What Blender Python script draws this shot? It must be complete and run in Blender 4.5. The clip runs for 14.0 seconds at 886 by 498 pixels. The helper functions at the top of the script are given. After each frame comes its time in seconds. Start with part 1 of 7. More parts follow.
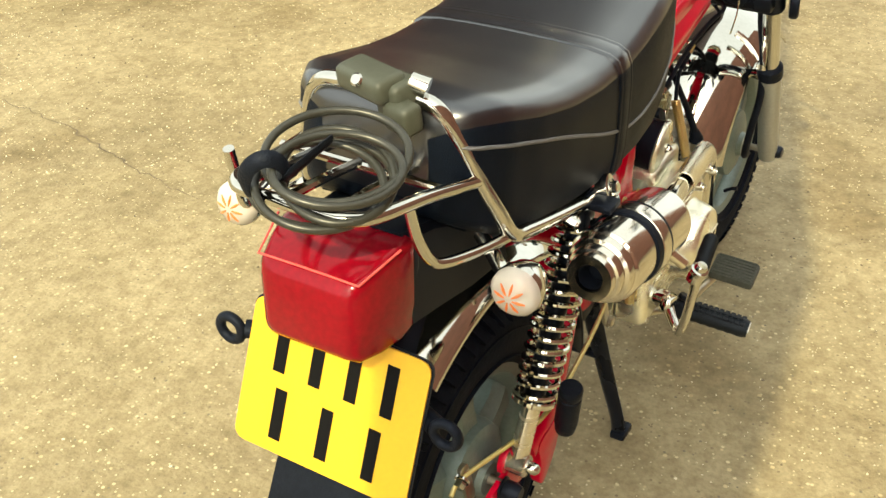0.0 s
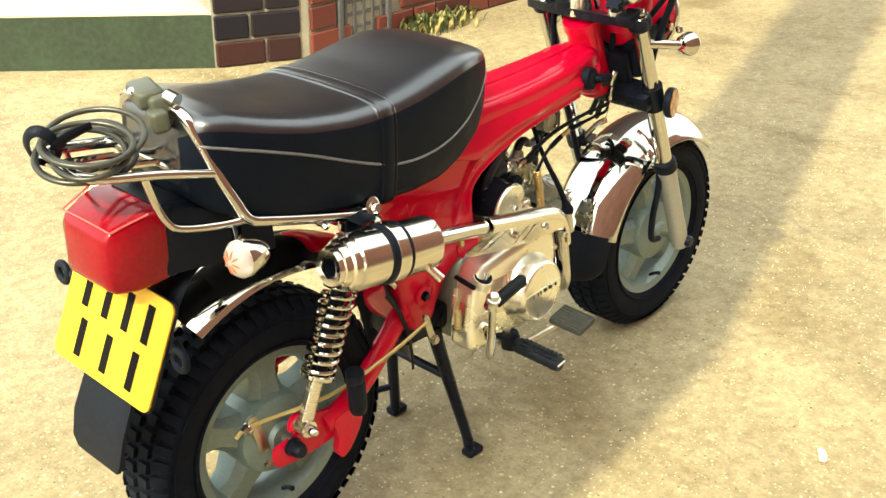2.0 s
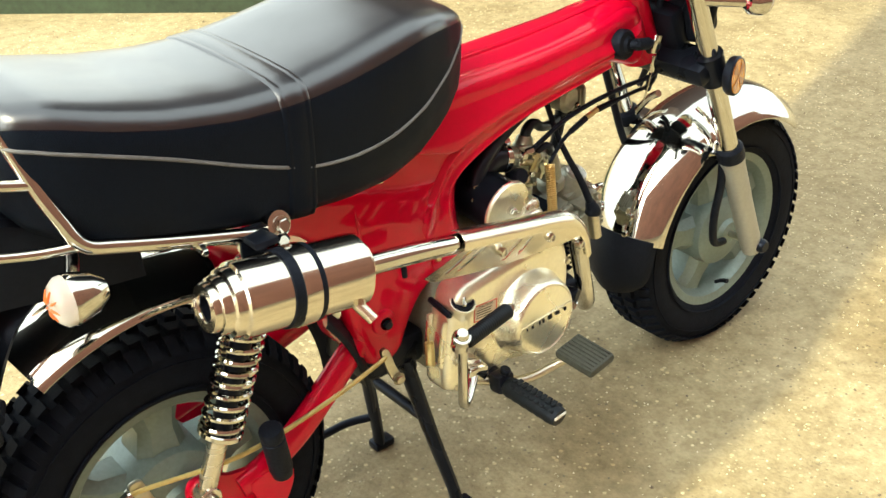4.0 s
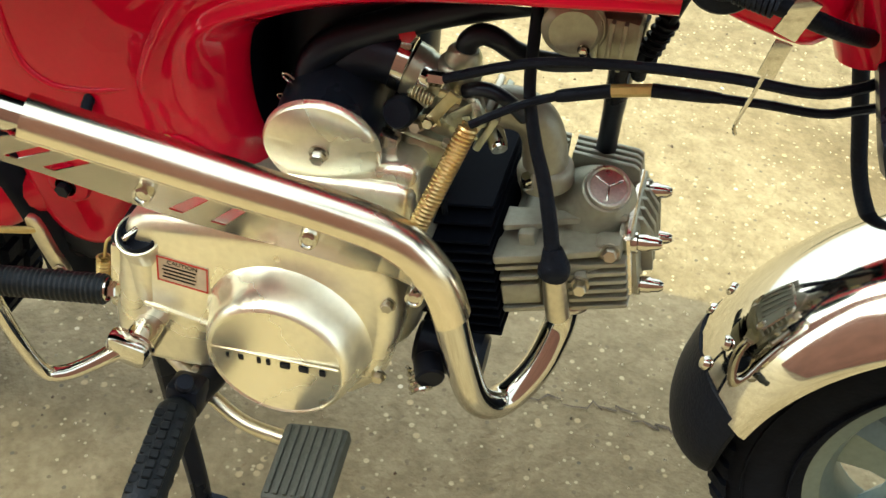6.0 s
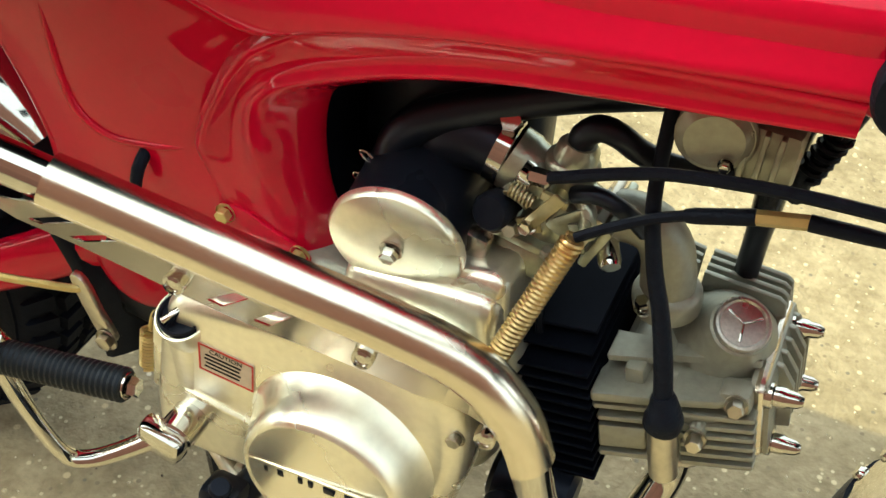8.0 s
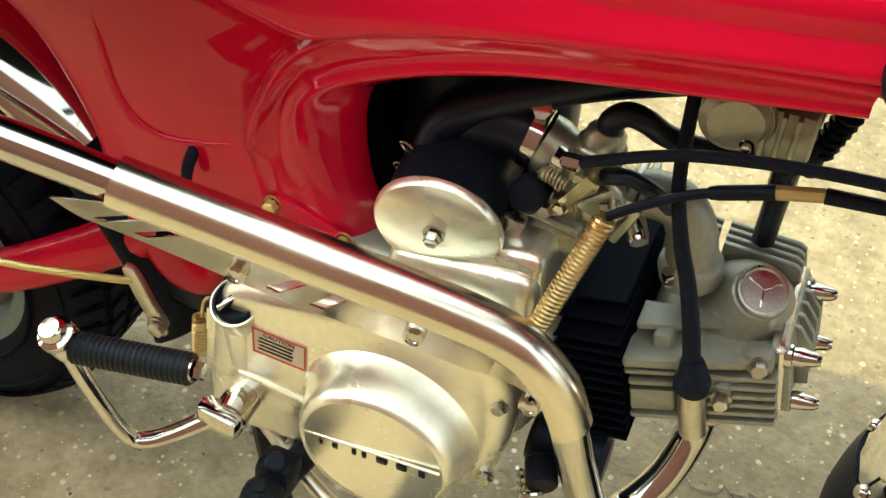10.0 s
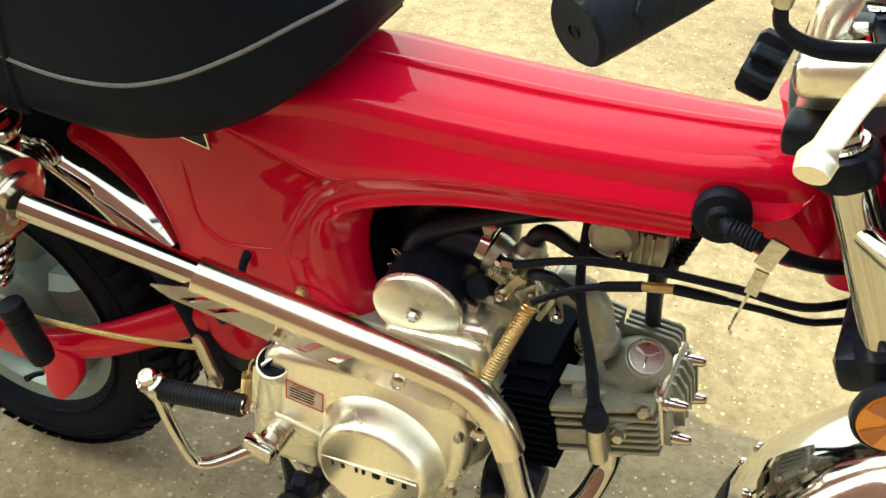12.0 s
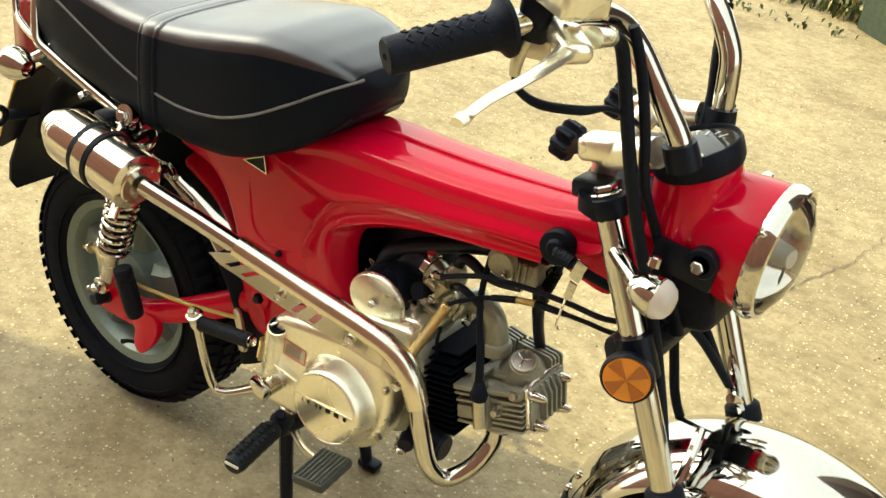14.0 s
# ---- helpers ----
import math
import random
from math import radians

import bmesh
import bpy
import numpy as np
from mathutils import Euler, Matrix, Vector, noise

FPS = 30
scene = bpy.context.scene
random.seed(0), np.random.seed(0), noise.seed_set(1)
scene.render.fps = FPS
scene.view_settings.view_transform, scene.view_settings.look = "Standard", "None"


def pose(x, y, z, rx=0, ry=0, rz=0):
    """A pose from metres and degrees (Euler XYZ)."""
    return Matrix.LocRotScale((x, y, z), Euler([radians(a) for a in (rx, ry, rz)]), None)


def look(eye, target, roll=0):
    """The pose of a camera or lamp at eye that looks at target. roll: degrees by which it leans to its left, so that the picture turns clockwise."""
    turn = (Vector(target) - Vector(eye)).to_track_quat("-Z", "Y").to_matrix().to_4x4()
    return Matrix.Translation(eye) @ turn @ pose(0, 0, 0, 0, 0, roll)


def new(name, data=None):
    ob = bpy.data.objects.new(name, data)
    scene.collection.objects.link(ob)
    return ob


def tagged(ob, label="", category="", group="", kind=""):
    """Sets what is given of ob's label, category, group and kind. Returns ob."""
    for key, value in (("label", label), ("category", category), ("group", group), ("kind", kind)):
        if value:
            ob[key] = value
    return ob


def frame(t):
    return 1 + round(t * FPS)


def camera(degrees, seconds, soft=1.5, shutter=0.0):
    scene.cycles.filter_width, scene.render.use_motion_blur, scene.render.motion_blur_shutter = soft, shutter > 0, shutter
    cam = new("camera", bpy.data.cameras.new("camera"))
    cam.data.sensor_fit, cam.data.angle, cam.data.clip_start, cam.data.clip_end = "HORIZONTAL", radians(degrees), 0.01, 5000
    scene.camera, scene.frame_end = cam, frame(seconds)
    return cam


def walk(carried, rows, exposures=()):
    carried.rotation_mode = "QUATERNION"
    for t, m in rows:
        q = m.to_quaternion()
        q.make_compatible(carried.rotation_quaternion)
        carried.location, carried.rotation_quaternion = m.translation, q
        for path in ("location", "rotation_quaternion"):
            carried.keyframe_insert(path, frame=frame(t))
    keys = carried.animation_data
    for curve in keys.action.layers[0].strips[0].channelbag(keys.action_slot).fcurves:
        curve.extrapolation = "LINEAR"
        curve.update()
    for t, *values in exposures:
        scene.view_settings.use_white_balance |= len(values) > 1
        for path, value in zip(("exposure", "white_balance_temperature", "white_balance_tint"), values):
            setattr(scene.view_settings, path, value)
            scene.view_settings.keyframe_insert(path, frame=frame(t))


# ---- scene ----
cam = camera(43.2, 14.0, soft=1.5)
PATH = [
    (0, (-0.876, -0.522, 1.161), (0.591, 0.332, 0.102), 0.1),
    (0.5, (-0.968, -0.678, 1.155), (0.519, 0.218, 0.160), 1.3),
    (1, (-0.971, -0.873, 1.175), (0.473, 0.137, 0.230), 0.5),
    (1.5, (-0.922, -1.016, 1.192), (0.482, 0.097, 0.299), 0.9),
    (2, (-0.857, -1.174, 1.197), (0.473, 0.046, 0.336), 0.7),
    (2.2, (-0.843, -1.198, 1.201), (0.474, 0.040, 0.347), 0.8),
    (4.3, (-0.227, -1.012, 1.078), (0.782, 0.389, 0.071), -1.8),
    (4.5, (-0.085, -0.992, 1.052), (0.823, 0.454, 0.011), -2.0),
    (5, (0.326, -0.985, 1.029), (0.765, 0.612, -0.092), -1.1),
    (5.5, (0.57, -0.795, 0.987), (0.635, 0.75, -0.281), 3.6),
    (6, (0.714, -0.643, 0.913), (0.422, 0.8, -0.441), 5.6),
    (6.5, (0.78, -0.551, 0.855), (0.271, 0.732, -0.593), 6.0),
    (7, (0.74, -0.508, 0.816), (0.214, 0.764, -0.635), 7.3),
    (7.5, (0.711, -0.496, 0.856), (0.172, 0.852, -0.52), 6.1),
    (7.7, (0.708, -0.496, 0.864), (0.16, 0.87, -0.49), 5.4),
    (10, (0.688, -0.536, 0.905), (0.178, 0.809, -0.484), 3.3),
    (10.5, (0.688, -0.54, 0.91), (0.15, 0.799, -0.475), 2.7),
    (11, (0.692, -0.544, 0.922), (0.099, 0.805, -0.432), 1.7),
    (11.5, (0.732, -0.602, 0.977), (0.1, 0.789, -0.313), 1.6),
    (12, (0.808, -0.73, 1.093), (0.201, 0.704, -0.162), 2.6),
    (12.5, (0.844, -0.867, 1.168), (0.249, 0.662, 0.025), 2.7),
    (13, (0.901, -0.97, 1.185), (0.267, 0.567, 0.073), 4.1),
    (13.5, (1.076, -0.989, 1.201), (0.251, 0.502, 0.154), 5.8),
    (14, (1.231, -1.051, 1.205), (0.281, 0.416, 0.234), 7.6),
]
walk(cam, [(t, look(eye, target, roll)) for t, eye, target, roll in PATH], exposures=[(0, 0.88, 7350, -3), (1, 1.04, 7150, -4), (2, 1.44, 7050, -4), (5, 1.32, 6700, -5), (7, 1.16, 6500, -6), (11, 1.20, 6550, -5), (13, 1.20, 6950, -4), (14, 1.02, 7200, -4)])

# ---- light ----
world = bpy.data.worlds.new("sky")
scene.world = world
world.use_nodes = True
wn = world.node_tree
sky = wn.nodes.new("ShaderNodeTexSky")
sky.sky_type = "NISHITA"
sky.sun_disc = False
SUN_FROM = Vector((-1.0, -0.32, 0.95))
sky.sun_elevation = math.atan2(SUN_FROM.z, math.hypot(SUN_FROM.x, SUN_FROM.y))
sky.sun_rotation = math.atan2(SUN_FROM.x, SUN_FROM.y)
sky.air_density, sky.dust_density, sky.ozone_density = 0.7, 6.0, 0.4
wn.nodes["Background"].inputs[1].default_value = 0.139
haze = wn.nodes.new("ShaderNodeHueSaturation")
haze.inputs["Saturation"].default_value = 0.6
wn.links.new(sky.outputs[0], haze.inputs["Color"])
veil = wn.nodes.new("ShaderNodeVectorMath")  # thin white cloud all over
veil.operation = "MULTIPLY_ADD"
veil.inputs[1].default_value = (0.6, 0.6, 0.6)
veil.inputs[2].default_value = (4.75, 4.8, 4.95)
wn.links.new(haze.outputs[0], veil.inputs[0])
wn.links.new(veil.outputs[0], wn.nodes["Background"].inputs[0])
sun = new("sun", bpy.data.lights.new("sun", "SUN"))
sun.data.energy, sun.data.angle, sun.data.color = 2.5, radians(0.5), (1.0, 0.86, 0.58)
sun.matrix_world = look(SUN_FROM * 4, (0, 0, 0))

# ---- materials ----
def mat(name, col, rough=0.5, metal=0.0, coat=0.0, vary=0.12, scale=30.0, bump=0.0, bump_scale=200.0, rvary=0.0, streak=(1, 1, 1), spec=0.5):
    """A principled surface whose colour and gloss wander at two scales, with a fine relief."""
    m = bpy.data.materials.new(name)
    m.use_nodes = True
    nt = m.node_tree
    b = nt.nodes["Principled BSDF"]
    b.inputs["Metallic"].default_value = metal
    b.inputs["Coat Weight"].default_value = coat
    b.inputs["Coat Roughness"].default_value = 0.04
    b.inputs["Specular IOR Level"].default_value = spec
    tc = nt.nodes.new("ShaderNodeTexCoord")
    mp = nt.nodes.new("ShaderNodeMapping")
    mp.inputs["Scale"].default_value = streak
    nt.links.new(tc.outputs["Object"], mp.inputs[0])
    big, fine = nt.nodes.new("ShaderNodeTexNoise"), nt.nodes.new("ShaderNodeTexNoise")
    big.inputs["Scale"].default_value, fine.inputs["Scale"].default_value = scale * 0.3, scale * 6
    big.inputs["Detail"].default_value, fine.inputs["Detail"].default_value = 4, 3
    for n in (big, fine):
        nt.links.new(mp.outputs[0], n.inputs["Vector"])
    add = nt.nodes.new("ShaderNodeMath")
    add.operation = "ADD"
    nt.links.new(big.outputs["Fac"], add.inputs[0])
    nt.links.new(fine.outputs["Fac"], add.inputs[1])
    ramp = nt.nodes.new("ShaderNodeMapRange")
    ramp.inputs[1].default_value, ramp.inputs[2].default_value = 0.6, 1.4
    ramp.inputs[3].default_value, ramp.inputs[4].default_value = 1 - vary, 1 + vary
    nt.links.new(add.outputs[0], ramp.inputs[0])
    mul = nt.nodes.new("ShaderNodeVectorMath")
    mul.operation = "SCALE"
    mul.inputs[0].default_value = col
    nt.links.new(ramp.outputs[0], mul.inputs["Scale"])
    nt.links.new(mul.outputs[0], b.inputs["Base Color"])
    rr = nt.nodes.new("ShaderNodeMapRange")
    rr.inputs[1].default_value, rr.inputs[2].default_value = 0.3, 0.7
    rr.inputs[3].default_value, rr.inputs[4].default_value = max(0.02, rough - rvary), rough + rvary
    nt.links.new(big.outputs["Fac"], rr.inputs[0])
    nt.links.new(rr.outputs[0], b.inputs["Roughness"])
    if bump:
        bn = nt.nodes.new("ShaderNodeTexNoise")
        bn.inputs["Scale"].default_value, bn.inputs["Detail"].default_value = bump_scale, 3
        nt.links.new(mp.outputs[0], bn.inputs["Vector"])
        bp = nt.nodes.new("ShaderNodeBump")
        bp.inputs["Strength"].default_value, bp.inputs["Distance"].default_value = bump, 0.002
        nt.links.new(bn.outputs["Fac"], bp.inputs["Height"])
        nt.links.new(bp.outputs[0], b.inputs["Normal"])
    return m


def clear(name, col, rough=0.05, weight=1.0):
    m = mat(name, col, rough, vary=0.03)
    m.node_tree.nodes["Principled BSDF"].inputs["Transmission Weight"].default_value = weight
    return m


RED = mat("red_paint", (0.62, 0.0010, 0.033), 0.3, coat=1.0, vary=0.05, rvary=0.04, bump=0.015, bump_scale=25, spec=0.03)
RED.node_tree.nodes["Principled BSDF"].inputs["Coat IOR"].default_value = 1.36
# seat top: coat raised to bring out the sheen of the sky
VINYL = mat("sheen_black_vinyl", (0.0030, 0.0036, 0.0060), 0.34, coat=1.0, vary=0.2, rvary=0.05, bump=0.08, bump_scale=900, spec=0.5)
VINYL.node_tree.nodes["Principled BSDF"].inputs["Coat Roughness"].default_value = 0.27
VINYL.node_tree.nodes["Principled BSDF"].inputs["Coat IOR"].default_value = 1.85
# seat sides: duller, bluer copy of the same vinyl, to stay dark
VINYL_SIDE = mat("dark_grained_vinyl", (0.0038, 0.0064, 0.0125), 0.5, vary=0.2, rvary=0.06, bump=0.25, bump_scale=700, spec=0.14)
PIPING = mat("grey_piping", (0.16, 0.165, 0.18), 0.5, vary=0.3)
CHROME = mat("chrome", (0.62, 0.61, 0.57), 0.06, 1.0, vary=0.05, rvary=0.03)
DULL_CHROME = mat("satin_steel", (0.74, 0.70, 0.63), 0.26, 1.0, vary=0.1, rvary=0.07, streak=(1, 1, 8))
STEEL = mat("brushed_steel", (0.82, 0.77, 0.65), 0.22, 1.0, vary=0.08, scale=60, rvary=0.06, streak=(0.2, 3, 3))
POLISHED = mat("polished_steel", (0.72, 0.68, 0.61), 0.13, 1.0, vary=0.06, scale=60, rvary=0.05, streak=(0.2, 3, 3))
COVER = mat("cast_cover", (0.94, 0.92, 0.77), 0.29, 0.85, vary=0.07, rvary=0.09, bump=0.05, bump_scale=120)
CAST = mat("cast_alloy", (0.33, 0.34, 0.285), 0.42, 0.45, vary=0.16, rvary=0.08, bump=0.12, bump_scale=500)
CARB_ALLOY = mat("greenish_alloy", (0.42, 0.45, 0.36), 0.30, 0.7, vary=0.22, rvary=0.1, bump=0.1, bump_scale=400)
BLACK = mat("black_paint", (0.0072, 0.0092, 0.0150), 0.32, vary=0.2, rvary=0.1, spec=0.22)
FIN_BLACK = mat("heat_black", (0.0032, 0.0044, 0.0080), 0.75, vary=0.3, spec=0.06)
PLASTIC = mat("black_plastic", (0.0072, 0.0092, 0.0150), 0.45, vary=0.2, bump=0.1, bump_scale=600, rvary=0.08, spec=0.2)
RUBBER = mat("black_rubber", (0.0072, 0.0092, 0.0150), 0.5, vary=0.3, bump=0.3, bump_scale=400, spec=0.16)
PEG_RUBBER = mat("worn_rubber", (0.009, 0.011, 0.012), 0.5, vary=0.3, bump=0.3, bump_scale=300, spec=0.25)
PAD_RUBBER = mat("dusty_rubber", (0.055, 0.06, 0.052), 0.6, vary=0.3, bump=0.3, bump_scale=300, spec=0.3)
TYRE = mat("tyre_rubber", (0.0072, 0.0092, 0.0150), 0.7, vary=0.35, scale=12, bump=0.3, bump_scale=250, spec=0.1)
RIM = mat("silver_rim_paint", (0.19, 0.25, 0.245), 0.38, 0.3, vary=0.16, rvary=0.1)
FORK_GREY = mat("grey_fork_paint", (0.40, 0.41, 0.38), 0.35, 0.4, vary=0.1)
BRASS = mat("brass_spring", (0.70, 0.52, 0.24), 0.3, 0.9)
ZINC = mat("zinc", (0.60, 0.57, 0.48), 0.35, 1.0, vary=0.15)
ROD = mat("gilt_rod", (0.70, 0.57, 0.24), 0.35, 0.6)
YELLOW = mat("yellow_plate", (0.80, 0.46, 0.03), 0.4, vary=0.05, spec=0.3)
INK = mat("black_print", (0.004, 0.004, 0.005), 0.7, spec=0.1)
DIAL = mat("dial_face", (0.02, 0.03, 0.03), 0.4)
WHITE = mat("white_print", (0.8, 0.8, 0.76), 0.5)
REDPRINT = mat("red_print", (0.6, 0.04, 0.03), 0.5)
LABEL = mat("caution_label", (0.66, 0.58, 0.46), 0.5)
LENS_RED = mat("red_lens", (0.20, 0.0010, 0.009), 0.12, vary=0.25, scale=25, spec=0.3)
AMBER = mat("amber_reflector", (0.72, 0.25, 0.012), 0.15, coat=1.0, vary=0.15, scale=120, bump=0.3, bump_scale=500)
DARK_AMBER = mat("dark_amber", (0.38, 0.10, 0.007), 0.2, coat=1.0)
CAP_STEEL = mat("tarnished_chrome", (0.55, 0.53, 0.50), 0.34, 1.0, vary=0.25, scale=90, rvary=0.08)
BULB = mat("tinted_bulb", (0.80, 0.20, 0.05), 0.3, vary=0.2)
LENS_CLEAR = clear("ribbed_clear_lens", (0.95, 0.91, 0.85), 0.10, 0.45)
LENS_EDGE = mat("lens_edge", (0.75, 0.10, 0.10), 0.25)
GLASS = clear("clear_glass", (0.97, 0.97, 0.95), 0.02)
HOSE = mat("moulded_hose", (0.0066, 0.0084, 0.0140), 0.36, vary=0.2, bump=0.08, bump_scale=300, spec=0.5)
OLIVE = mat("passivated_steel", (0.46, 0.42, 0.26), 0.35, 0.8, vary=0.2)
CABLE = mat("cable_sleeve", (0.030, 0.031, 0.027), 0.32, vary=0.3, spec=0.5)
for black in (VINYL, VINYL_SIDE, BLACK, PLASTIC, RUBBER, TYRE, HOSE, FIN_BLACK, PEG_RUBBER):
    black.node_tree.nodes["Principled BSDF"].inputs["Specular Tint"].default_value = (0.62, 0.72, 1.0, 1.0)


# ---- shaping ----
from mathutils import geometry


def part(name, bm, material, parent=None, label="", sharp=38):
    bmesh.ops.recalc_face_normals(bm, faces=bm.faces)
    for f in bm.faces:
        f.smooth = True
    me = bpy.data.meshes.new(name)
    bm.to_mesh(me)
    bm.free()
    me.set_sharp_from_angle(angle=radians(sharp))
    me.materials.append(material)
    ob = new(name, me)
    ob.parent = parent
    return tagged(ob, label)


def B():
    return bmesh.new()


def curve_through(pts, n=6, closed=False):
    """A smooth line through the points, n steps for each stretch."""
    p = [Vector(v) for v in pts]
    out, last = [], len(p) if closed else len(p) - 1
    for i in range(last):
        if closed:
            a, b, c, d = (p[(i + k) % len(p)] for k in (-1, 0, 1, 2))
        else:
            a, b, c, d = p[max(i - 1, 0)], p[i], p[i + 1], p[min(i + 2, len(p) - 1)]
        for k in range(n):
            t = k / n
            out.append(0.5 * (2 * b + (c - a) * t + (2 * a - 5 * b + 4 * c - d) * t * t + (3 * b - a - 3 * c + d) * t ** 3))
    if not closed:
        out.append(p[-1])
    return out


def tube(bm, pts, r, seg=10, n=6, closed=False, squash=1.0, up=None):
    """A round or flattened bar along a smooth line; r may be a list along the given points."""
    path = curve_through(pts, n, closed) if n > 1 else [Vector(v) for v in pts]
    m = len(path)
    rs = [r] * m if not isinstance(r, (list, tuple)) else [float(np.interp(i / (m - 1) * (len(r) - 1), range(len(r)), r)) for i in range(m)]
    side, rings = None, []
    for i, q in enumerate(path):
        a = path[(i + 1) % m] if closed else path[min(i + 1, m - 1)]
        b = path[i - 1] if closed or i else path[0]
        way = (a - b).normalized()
        if side is None:
            ref = Vector(up) if up else (Vector((0, 0, 1)) if abs(way.z) < 0.9 else Vector((1, 0, 0)))
            side = way.cross(ref)
        side = (side - way * side.dot(way)).normalized()
        top = side.cross(way)
        rings.append([bm.verts.new(q + rs[i] * (math.cos(t) * side + squash * math.sin(t) * top)) for t in (2 * math.pi * k / seg for k in range(seg))])
    for i in range(m if closed else m - 1):
        x, y = rings[i], rings[(i + 1) % m]
        for k in range(seg):
            bm.faces.new((x[k], x[(k + 1) % seg], y[(k + 1) % seg], y[k]))
    if not closed:
        bm.faces.new(rings[0])
        bm.faces.new(rings[-1])
    return bm


def basis(axis):
    w = Vector(axis).normalized()
    u = w.cross(Vector((0, 0, 1)) if abs(w.z) < 0.9 else Vector((1, 0, 0))).normalized()
    return u, w.cross(u), w


def lathe(bm, prof, at, axis, seg=32, start=0.0, turn=360.0):
    """Turns a profile of (radius, way along the axis) round the axis."""
    u, v, w = basis(axis)
    at, whole = Vector(at), turn > 359.9
    n = seg if whole else seg + 1
    ang = [radians(start + turn * k / seg) for k in range(n)]
    rings = []
    for r, h in prof:
        if r < 1e-6:
            rings.append([bm.verts.new(at + w * h)] * n)
        else:
            rings.append([bm.verts.new(at + w * h + r * (math.cos(t) * u + math.sin(t) * v)) for t in ang])
    for x, y in zip(rings, rings[1:]):
        for k in range(n if whole else n - 1):
            q = []
            for vert in (x[k], x[(k + 1) % n], y[(k + 1) % n], y[k]):
                if vert not in q:
                    q.append(vert)
            if len(q) > 2:
                bm.faces.new(q)
    return bm


def disc(bm, at, axis, r, depth, seg=28, edge=0.0015, r2=None):
    """A solid drum with softened rims, from at along the axis."""
    r2 = r if r2 is None else r2
    e = min(edge, depth * 0.4, r * 0.4)
    return lathe(bm, [(0, 0), (r - e, 0), (r, e), (r2, depth - e), (r2 - e, depth), (0, depth)], at, axis, seg)


def rbox(bm, at, size, bevel=0.004, turn=(0, 0, 0), seg=2, taper=1.0):
    """A block with rounded edges. taper: the size of its top against its base."""
    m = pose(*at, *turn)
    got = bmesh.ops.create_cube(bm, size=1.0)["verts"]
    for v in got:
        k = taper if v.co.z > 0 else 1.0
        v.co = Vector((v.co.x * size[0] * k, v.co.y * size[1] * k, v.co.z * size[2]))
    edges = list({e for v in got for e in v.link_edges})
    if bevel:
        made = bmesh.ops.bevel(bm, geom=edges, offset=min(bevel, min(size) * 0.45), segments=seg, affect="EDGES", profile=0.5)
        got = list({v for f in made["faces"] for v in f.verts} | {v for v in got if v.is_valid})
    for v in got:
        v.co = m @ v.co
    return bm


def loft(bm, rings, caps=True):
    vs = [[bm.verts.new(p) for p in ring] for ring in rings]
    n = len(vs[0])
    for x, y in zip(vs, vs[1:]):
        for k in range(n):
            bm.faces.new((x[k], x[(k + 1) % n], y[(k + 1) % n], y[k]))
    if caps:
        bm.faces.new(vs[0])
        bm.faces.new(vs[-1])
    return bm


def inward(poly, d):
    n = len(poly)
    area = sum(poly[i][0] * poly[(i + 1) % n][1] - poly[(i + 1) % n][0] * poly[i][1] for i in range(n))
    s, out = (1 if area > 0 else -1), []
    for i in range(n):
        a, b = Vector(poly[i - 1]), Vector(poly[(i + 1) % n])
        t = (b - a).normalized()
        out.append(Vector(poly[i]) + Vector((-t.y, t.x)) * d * s)
    return out


def pressed(bm, outline, y0, y1, r=0.01, steps=4, wide=None):
    """A solid of the side outline (x, z) between y0 and y1, its rims rounded by r. wide(x, z): a factor on y."""
    rings = []
    for k in range(steps + 1):
        a = math.pi / 2 * k / steps
        rings.append((r * (1 - math.sin(a)), y0 + r * (1 - math.cos(a))))
    rings += [(d, y0 + y1 - y) for d, y in reversed(rings)]
    loops = []
    for d, y in rings:
        loops.append([Vector((p.x, y * (wide(p.x, p.y) if wide else 1), p.y)) for p in inward(outline, d)])
    vs = [[bm.verts.new(p) for p in ring] for ring in loops]
    n = len(vs[0])
    for x, y in zip(vs, vs[1:]):
        for k in range(n):
            bm.faces.new((x[k], x[(k + 1) % n], y[(k + 1) % n], y[k]))
    for ring in (vs[0], vs[-1]):
        flat = [Vector((v.co.x, v.co.z)) for v in ring]
        spots, _, tris, origin, _, _ = geometry.delaunay_2d_cdt(flat, [], [list(range(n))], 1, 1e-7)
        own = [ring[o[0]] if o else bm.verts.new((p.x, ring[0].co.y, p.y)) for p, o in zip(spots, origin)]
        for t in tris:
            if len({own[i] for i in t}) == len(t) and not bm.faces.get([own[i] for i in t]):
                bm.faces.new([own[i] for i in t])
    return bm


def outline(pts, n=5):
    return [Vector((p.x, p.y)) for p in curve_through([(x, z, 0) for x, z in pts], n, True)]


def helix(bm, a, b, radius, wire, turns, seg=6, per=16, flat_ends=True):
    u, v, w = basis(Vector(b) - Vector(a))
    length, pts = (Vector(b) - Vector(a)).length, []
    for i in range(int(turns * per) + 1):
        t = i / (turns * per)
        q = 2 * math.pi * turns * t
        pts.append(Vector(a) + w * length * t + radius * (math.cos(q) * u + math.sin(q) * v))
    return tube(bm, pts, wire, seg, n=1)


